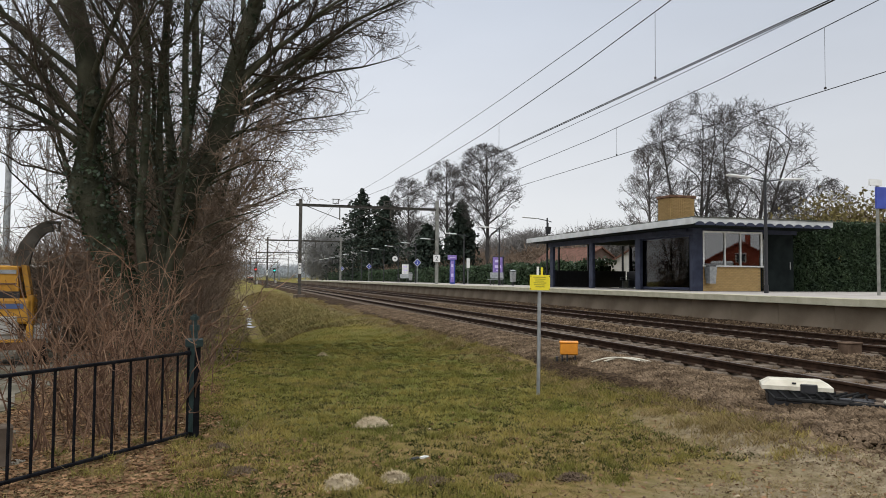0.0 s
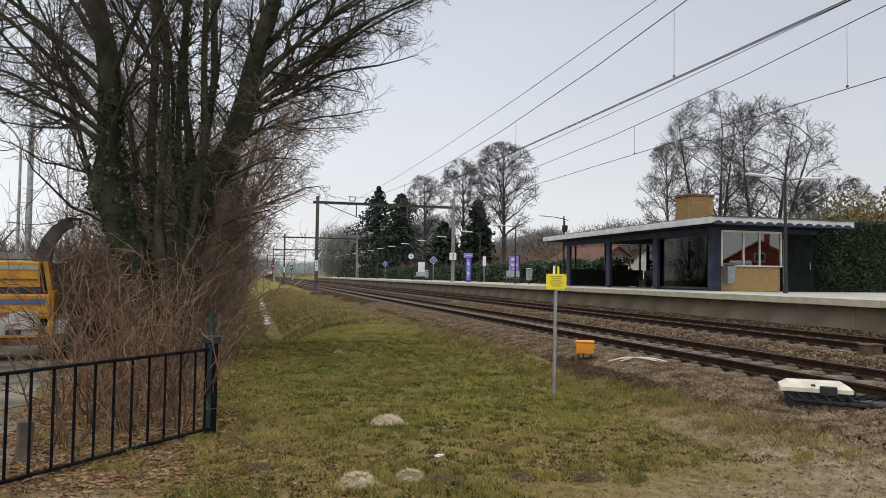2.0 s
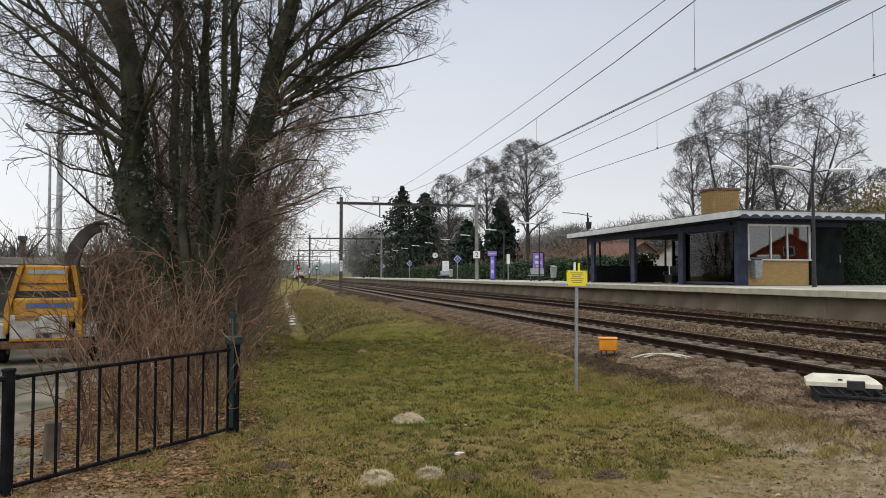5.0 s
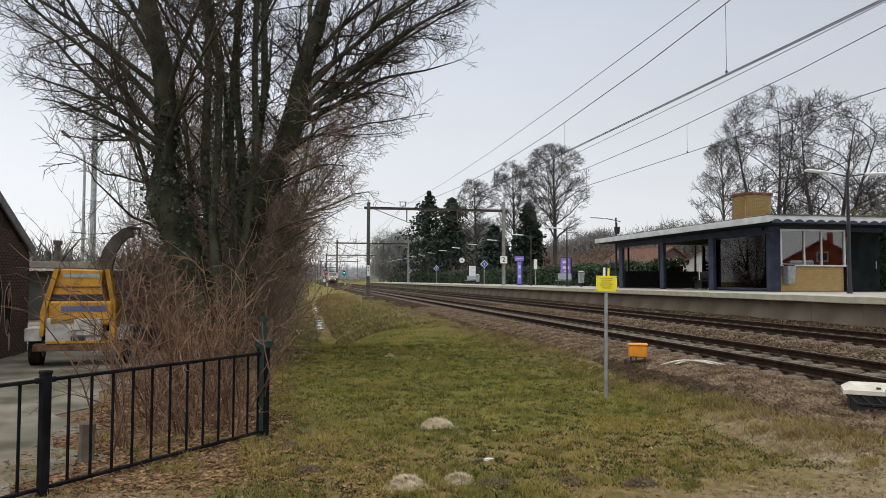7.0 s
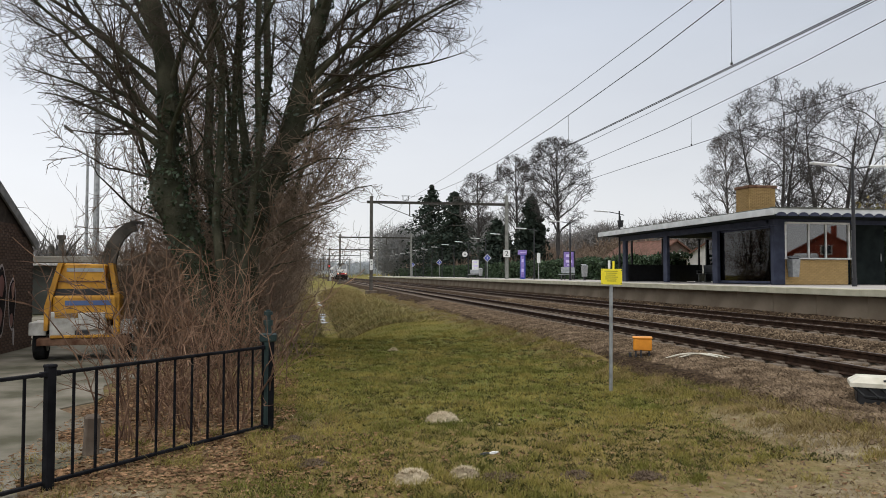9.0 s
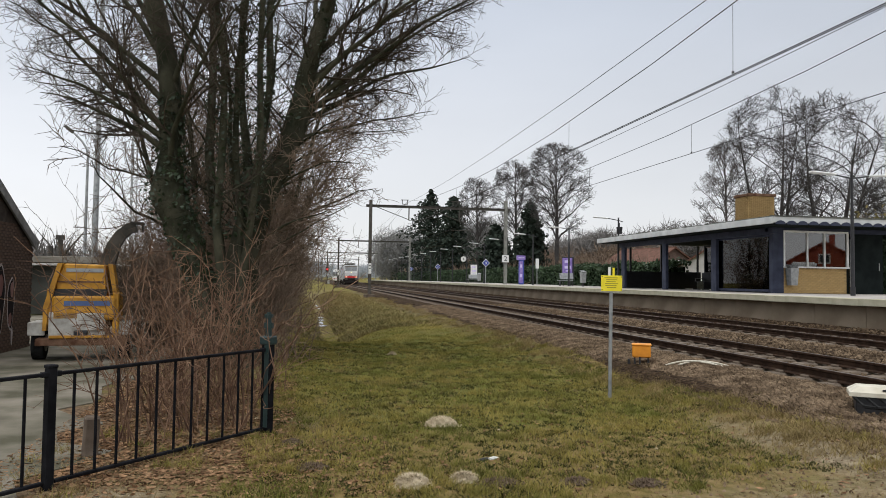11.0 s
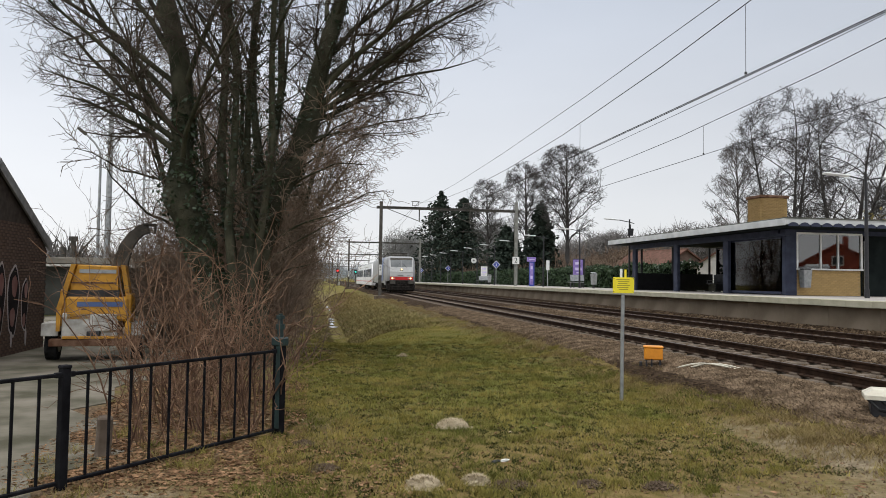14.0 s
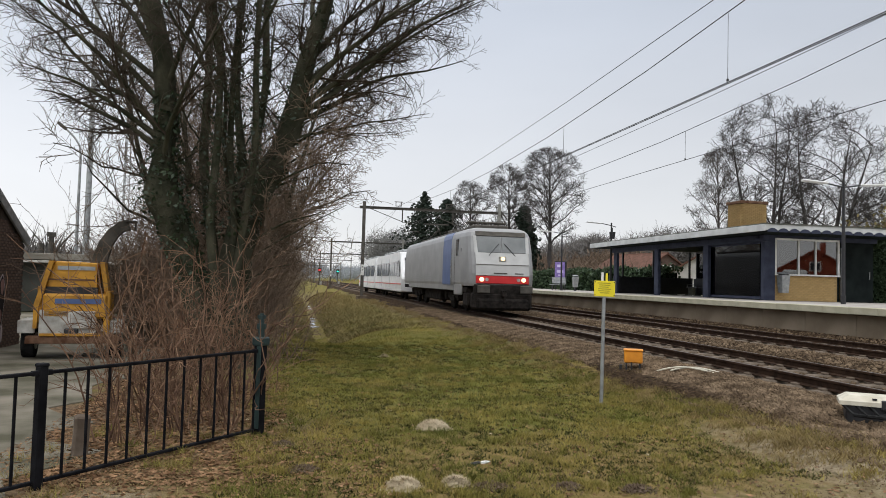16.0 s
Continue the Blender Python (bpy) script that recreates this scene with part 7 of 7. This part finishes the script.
def build_cover():
    rng = np.random.default_rng(81)

    def spread(n, x0, x1, y0, y1, power=1.7):
        return x0 + (x1 - x0) * rng.random(n), y0 + (y1 - y0) * rng.random(n) ** power

    def free(x, y):
        """Where grass grows: off the sand, the leaf litter and the ballast."""
        sand = (((x - 5.2) / 3.2) ** 2 + ((y - 5.0) / 1.5) ** 2) < 0.8 + 0.5 * patchy(x, y)
        sand |= (((x + 1.5) / 0.75) ** 2 + ((y - 6.1) / 0.45) ** 2) < 0.9 + 0.3 * patchy(x, y)
        sand |= (((x - 5.35) / 0.5) ** 2 + ((y - 6.6) / 2.2) ** 2) < 0.8 + 0.5 * patchy(x, y)
        litter = (x < -0.5 + 0.12 * np.sin(y * 2.2)) & (y > 6.6 + 0.35 * x + 0.3 * patchy(x, y))
        stones = x > 5.9 + 0.35 * np.sin(y * 0.9) + 0.2 * patchy(x, y)
        return ~(sand | litter | stones)
    x, y = spread(330000, -2.6, 7.0, 3.6, 32.0, 2.0)
    ok = free(x, y) & (patchy(x, y) + rng.normal(0, 0.45, len(x)) > -0.35) & ~((y < 8.4 + 0.7 * patchy(x, y, 0.8)) & (x > 0.6) & (rng.random(len(x)) < 0.55))
    V, F = blades(rng, x[ok], y[ok], 0.042, 0.009)
    tagged(raw("grass", V, F, M["grassblade"]), "short patchy olive-green grass", "grass", kind="stuff")
    x, y = spread(120000, -2.6, 7.4, 3.6, 30.0, 2.0)
    ok = (x < 5.95 + 0.25 * patchy(x, y, 1.5)) & (patchy(x, y, 1.3, 2.0) + rng.normal(0, 0.4, len(x)) + 0.55 * (y < 8.2) > 0.3)
    V, F = blades(rng, x[ok], y[ok], 0.035, 0.008, 1.2)
    tagged(raw("dry_grass", V, F, M["drygrass"]), "straw-coloured dead grass among the green", "grass", kind="stuff")
    x, y = rng.normal(1.9, 1.5, 90000), 26 + 64 * rng.random(90000) ** 1.3
    ok = (np.abs(x - 1.05) > 0.3) & (x < 5.2) & (patchy(x, y, 0.7) + rng.normal(0, 0.4, len(x)) > -0.5)
    x, y = x[ok], y[ok]
    dead = rng.random(len(x)) < 0.25 + 0.45 * smooth_step(y, 32, 60)
    for sel, mt, nm, lb in ((dead, "drygrass", "ditch_grass", "long dead grass on the ditch banks"), (~dead, "bankgrass", "bank_grass", "long dull green grass on the ditch banks")):
        V, F = blades(rng, x[sel], y[sel], 0.13, 0.022, 0.9)
        tagged(raw(nm, V, F, M[mt]), lb, "grass", kind="stuff")
    # tussocks by the ballast, the railing and here and there in the grass
    cx = np.concatenate([rng.uniform(5.0, 6.15, 70), rng.uniform(-0.6, 0.6, 22), rng.uniform(0, 5, 40), rng.uniform(-2.6, -0.4, 26)])
    cy = np.concatenate([rng.uniform(5.5, 22, 70), rng.uniform(5.4, 9.5, 22), rng.uniform(4.8, 16, 40), rng.uniform(5.6, 9.0, 26)])
    ok = cy > 5.4 + 0.9 * cx * (cx < -0.6)
    x, y = (np.repeat(c[ok], 90) + rng.normal(0, 0.07, 90 * ok.sum()) for c in (cx, cy))
    half = rng.random(len(x)) < np.repeat(rng.random(ok.sum()), 90)
    for sel, mt, nm, lb in ((half, "grassblade", "green_tussocks", "small green grass tussocks"), (~half, "drygrass", "dry_tussocks", "small straw-coloured grass tussocks")):
        V, F = blades(rng, x[sel], y[sel], 0.07, 0.007, 0.7)
        tagged(raw(nm, V, F, M[mt]), lb, "grass", kind="stuff")
    # uneven clumps that roughen the turf, and dead tufts along the ballast
    cx, cy = rng.uniform(-0.5, 5.9, 900), 4.9 + 17 * rng.random(900) ** 1.5
    ok = free(cx, cy)
    wide = np.repeat(rng.uniform(0.03, 0.11, ok.sum()), 70)
    x, y = (np.repeat(c[ok], 70) + rng.normal(0, 1, 70 * ok.sum()) * wide for c in (cx, cy))
    V, F = blades(rng, x, y, 0.055, 0.008, 0.6)
    tagged(raw("turf_clumps", V, F, M["grassblade"]), "uneven clumps of taller green grass", "grass", kind="stuff")
    cx, cy = rng.normal(5.55, 0.3, 420), 6.5 + 60 * rng.random(420) ** 1.5
    x, y = (np.repeat(c, 60) + rng.normal(0, 0.09, 60 * len(c)) for c in (cx, cy))
    V, F = blades(rng, x, y, 0.075, 0.010, 0.8)
    tagged(raw("verge_tufts", V, F, M["drygrass"]), "dead grass tufts along the edge of the ballast", "grass", kind="stuff")
    # dark broad-leaved weeds in the turf
    k = 6500
    cx, cy = rng.uniform(-0.9, 5.9, k), 4.2 + 16 * rng.random(k) ** 1.4
    ok = free(cx, cy)
    cx, cy = cx[ok], cy[ok]
    x, y = (np.repeat(c, 12) + rng.normal(0, 0.032, 12 * len(c)) for c in (cx, cy))
    V, F = blades(rng, x, y, 0.024, 0.022, 1.3)
    tagged(raw("weeds", V, F, M["weed"]), "small dark green weeds dotted over the grass", "weeds", kind="stuff")
    # grit on the bare sand
    n = 5200
    x, y = rng.normal(5.6, 1.4, n), rng.normal(5.6, 1.3, n)
    base8 = np.array([(1, 0, 0), (-1, 0, 0), (0, 1, 0), (0, -1, 0), (0, 0, 1), (0, 0, -1)], float)
    tri8 = np.array([(0, 2, 4), (2, 1, 4), (1, 3, 4), (3, 0, 4), (2, 0, 5), (1, 2, 5), (3, 1, 5), (0, 3, 5)])
    s = 0.004 + 0.016 * rng.random((n, 1, 1)) ** 3
    V = base8[None] * s * (0.5 + rng.random((n, 6, 1))) + np.stack([x, y, ground_z(x, y) + 0.003], 1)[:, None]
    tagged(raw("grit", V.reshape(-1, 3), (tri8[None] + 6 * np.arange(n)[:, None, None]).reshape(-1, 3), M["stone"]), "scattered grit on the bare sandy ground", "gravel", kind="stuff")
    # leaves
    n = 12000
    x = np.concatenate([rng.uniform(-2.8, -0.1, n), rng.uniform(-2.2, 0.9, 3200), rng.uniform(-1, 5.6, 2400)])
    y = np.concatenate([rng.uniform(6.6, 13, n), rng.uniform(5.0, 8.4, 3200), 4.4 + 13 * rng.random(2400) ** 1.6])
    ok = (y > 6.5 + 0.9 * x * (x < 0)) | (np.arange(len(x)) >= n)
    x, y = x[ok], y[ok]
    V, F = leaves(rng, np.stack([x, y, ground_z(x, y) + 0.014], 1), 0.03, flat=0.0)
    V = V.reshape(-1, 4, 3)
    V[..., 2] = (V[..., 2] - V[..., 2].mean(1, keepdims=True)) * 0.35 + V[..., 2].mean(1, keepdims=True)
    tagged(raw("fallen_leaves", V.reshape(-1, 3), F, M["leaf"]), "curled brown fallen leaves", "leaves", kind="stuff")

    def mound(x, y, r, h, material, name, label, group, straw=0):
        bm = bmesh.new()
        bmesh.ops.create_icosphere(bm, subdivisions=4, radius=1)
        for v in bm.verts:
            k = 1 + 0.22 * noise.noise(v.co * 2.3 + Vector((x * 3, y * 3, 0))) + 0.22 * noise.noise(v.co * 6 + Vector((x, y, 3))) + 0.16 * noise.noise(v.co * 14 + Vector((y, x, 3)))
            v.co = Vector((v.co.x * r * k, v.co.y * r * 0.8 * k, (max(v.co.z, -0.3) - 0.15) * h * 1.2 * k))
        z = float(ground_z(x, y))
        t = thing(name, label, "mound", pose(x, y, z), group)
        part("core", bm, material, t, smooth=True)
        if straw:
            bx, by = rng.normal(0, r * 0.5, straw), rng.normal(0, r * 0.4, straw)
            hz = h * np.sqrt(np.clip(1 - (bx / r) ** 2 - (by / (r * 0.8)) ** 2, 0, 1))
            a = rng.random(straw) * 6.283
            ln = 0.035
            P = np.stack([bx, by, hz + 0.004], 1)
            d = np.stack([np.cos(a) * ln, np.sin(a) * ln, rng.normal(0.01, 0.012, straw)], 1)
            s = np.stack([-np.sin(a), np.cos(a), 0 * a], 1) * 0.004
            V = np.stack([P - s, P + s, P + d], 1).reshape(-1, 3)
            tagged(raw("straw", V, np.arange(3 * straw).reshape(-1, 3), M["straw"], t), kind="stuff")
    lab = "small pale heap of bleached dry grass"
    for x, y, r, h in ((1.66, 8.74, 0.20, 0.09), (0.94, 6.27, 0.155, 0.085), (1.42, 6.34, 0.12, 0.06), (2.05, 17.0, 0.09, 0.055)):
        mound(x, y, r, h, M["sand"], "grass_heap", lab, "pale heaps", 900)
    lab = "low dark crumbly molehill in the grass"
    base = np.array([(1, 0, 0), (-1, 0, 0), (0, 1, 0), (0, -1, 0), (0, 0, 1), (0, 0, -1)], float)
    tri = np.array([(0, 2, 4), (2, 1, 4), (1, 3, 4), (3, 0, 4), (2, 0, 5), (1, 2, 5), (3, 1, 5), (0, 3, 5)])
    for x, y, r in ((1.70, 6.22, 0.16), (2.42, 6.2, 0.13), (3.0, 6.05, 0.15), (0.1, 7.0, 0.14), (-0.1, 8.1, 0.12)):
        n = 420
        px, py = rng.normal(0, r * 0.55, n), rng.normal(0, r * 0.4, n)
        pz = 0.05 * np.exp(-((px / r) ** 2 + (py / r) ** 2)) * rng.random(n)
        s = 0.005 + 0.012 * rng.random((n, 1, 1)) ** 2
        V = base[None] * s * (0.6 + 0.8 * rng.random((n, 6, 1))) + np.stack([px, py, pz], 1)[:, None]
        F = (tri[None] + 6 * np.arange(n)[:, None, None]).reshape(-1, 3)
        ob = raw("molehill", V.reshape(-1, 3), F, M["soil"])
        tagged(ob, lab, "molehill", "molehills", "stuff").matrix_world = pose(x, y, float(ground_z(x, y)))
    # litter and pale stones
    w = thing("crumpled_wrapper", "crumpled dark and white wrapper on the grass", "litter", pose(1.83, 7.08, float(ground_z(1.83, 7.08)), 0, 0, 20))
    for nm, mt, o in (("foil", M["black"], -0.06), ("paper", M["white"], 0.05)):
        bm = bmesh.new()
        bmesh.ops.create_icosphere(bm, subdivisions=2, radius=1)
        for v in bm.verts:
            k = 1 + 0.6 * noise.noise(v.co * 3 + Vector((o * 50, 0, 0)))
            v.co = Vector((o + v.co.x * 0.06 * k, v.co.y * 0.025 * k, 0.012 + v.co.z * 0.014 * k))
        part(nm, bm, mt, w)
    me = None
    for k in range(26):
        x, y = rng.uniform(-0.8, 6.6), rng.uniform(4.4, 16)
        if me is None:
            bm = bmesh.new()
            bmesh.ops.create_icosphere(bm, subdivisions=1, radius=0.020)
            for v in bm.verts:
                v.co = Vector((v.co.x * 1.3, v.co.y, v.co.z * 0.7)) * (1 + 0.5 * noise.noise(v.co * 60))
            me = mesh_of("pebble", bm, M["sand"])
        ob = tagged(new("pebble", me), "small pale stone lying in the grass", "stone", "pale stones")
        ob.matrix_world = pose(x, y, float(ground_z(x, y)) + 0.008, 0, 0, rng.uniform(0, 360)) @ Matrix.Diagonal((*[rng.uniform(0.5, 1.3)] * 3, 1))
    # standing water in the ditch
    wt = tagged(new("ditch_water"), "still shallow water lying in the ditch", "water", kind="structure")
    for cy, ln in ((39.5, 0.8), (42.0, 1.0), (44.5, 0.7), (47.2, 0.9), (62.0, 2.0), (67.0, 1.6)):
        bm = bmesh.new()
        prism(bm, [(1.05 + 0.12 * math.sin(cy * 0.13) * 1 + (0.17 + 0.05 * math.sin(cy)) * math.cos(a) * (1 + 0.4 * math.sin(3 * a + cy)), cy + ln * math.sin(a) * (1 + 0.15 * math.cos(4 * a + cy))) for a in np.linspace(0, 6.283, 21)[:-1]], 0.012, Matrix.Translation((0, 0, -0.80)))
        part("puddle", bm, M["water"], wt)
build_ground()
build_ballast()
build_platform()
build_shelter()
build_lamps()
build_platform_things()
build_overhead()
build_signals()
build_fence()
build_sign_post()
build_trackside()
build_main_tree()
build_left_plants()
build_background_plants()
build_yard()
build_chipper()
build_houses()
build_cover()
loco, railcar = build_loco(), build_railcar()
build_track("near_track", NEAR, RAIL_Z, "rusty rails on dark concrete sleepers beside the grass", 150)
build_track("far_track", FAR_TRACK, FAR_Z, "rusty rails on dark concrete sleepers beside the platform", 120)


def motions():
    times = [k * 0.5 for k in range(32)] + [15.8, 15.9, 16.0]
    for ob, back in ((loco, 0.0), (railcar, 19.9)):
        walk(ob, [(t, pose(NEAR, 29.4 + 21.3 * (16 - t) + back, RAIL_Z)) for t in times])


motions()
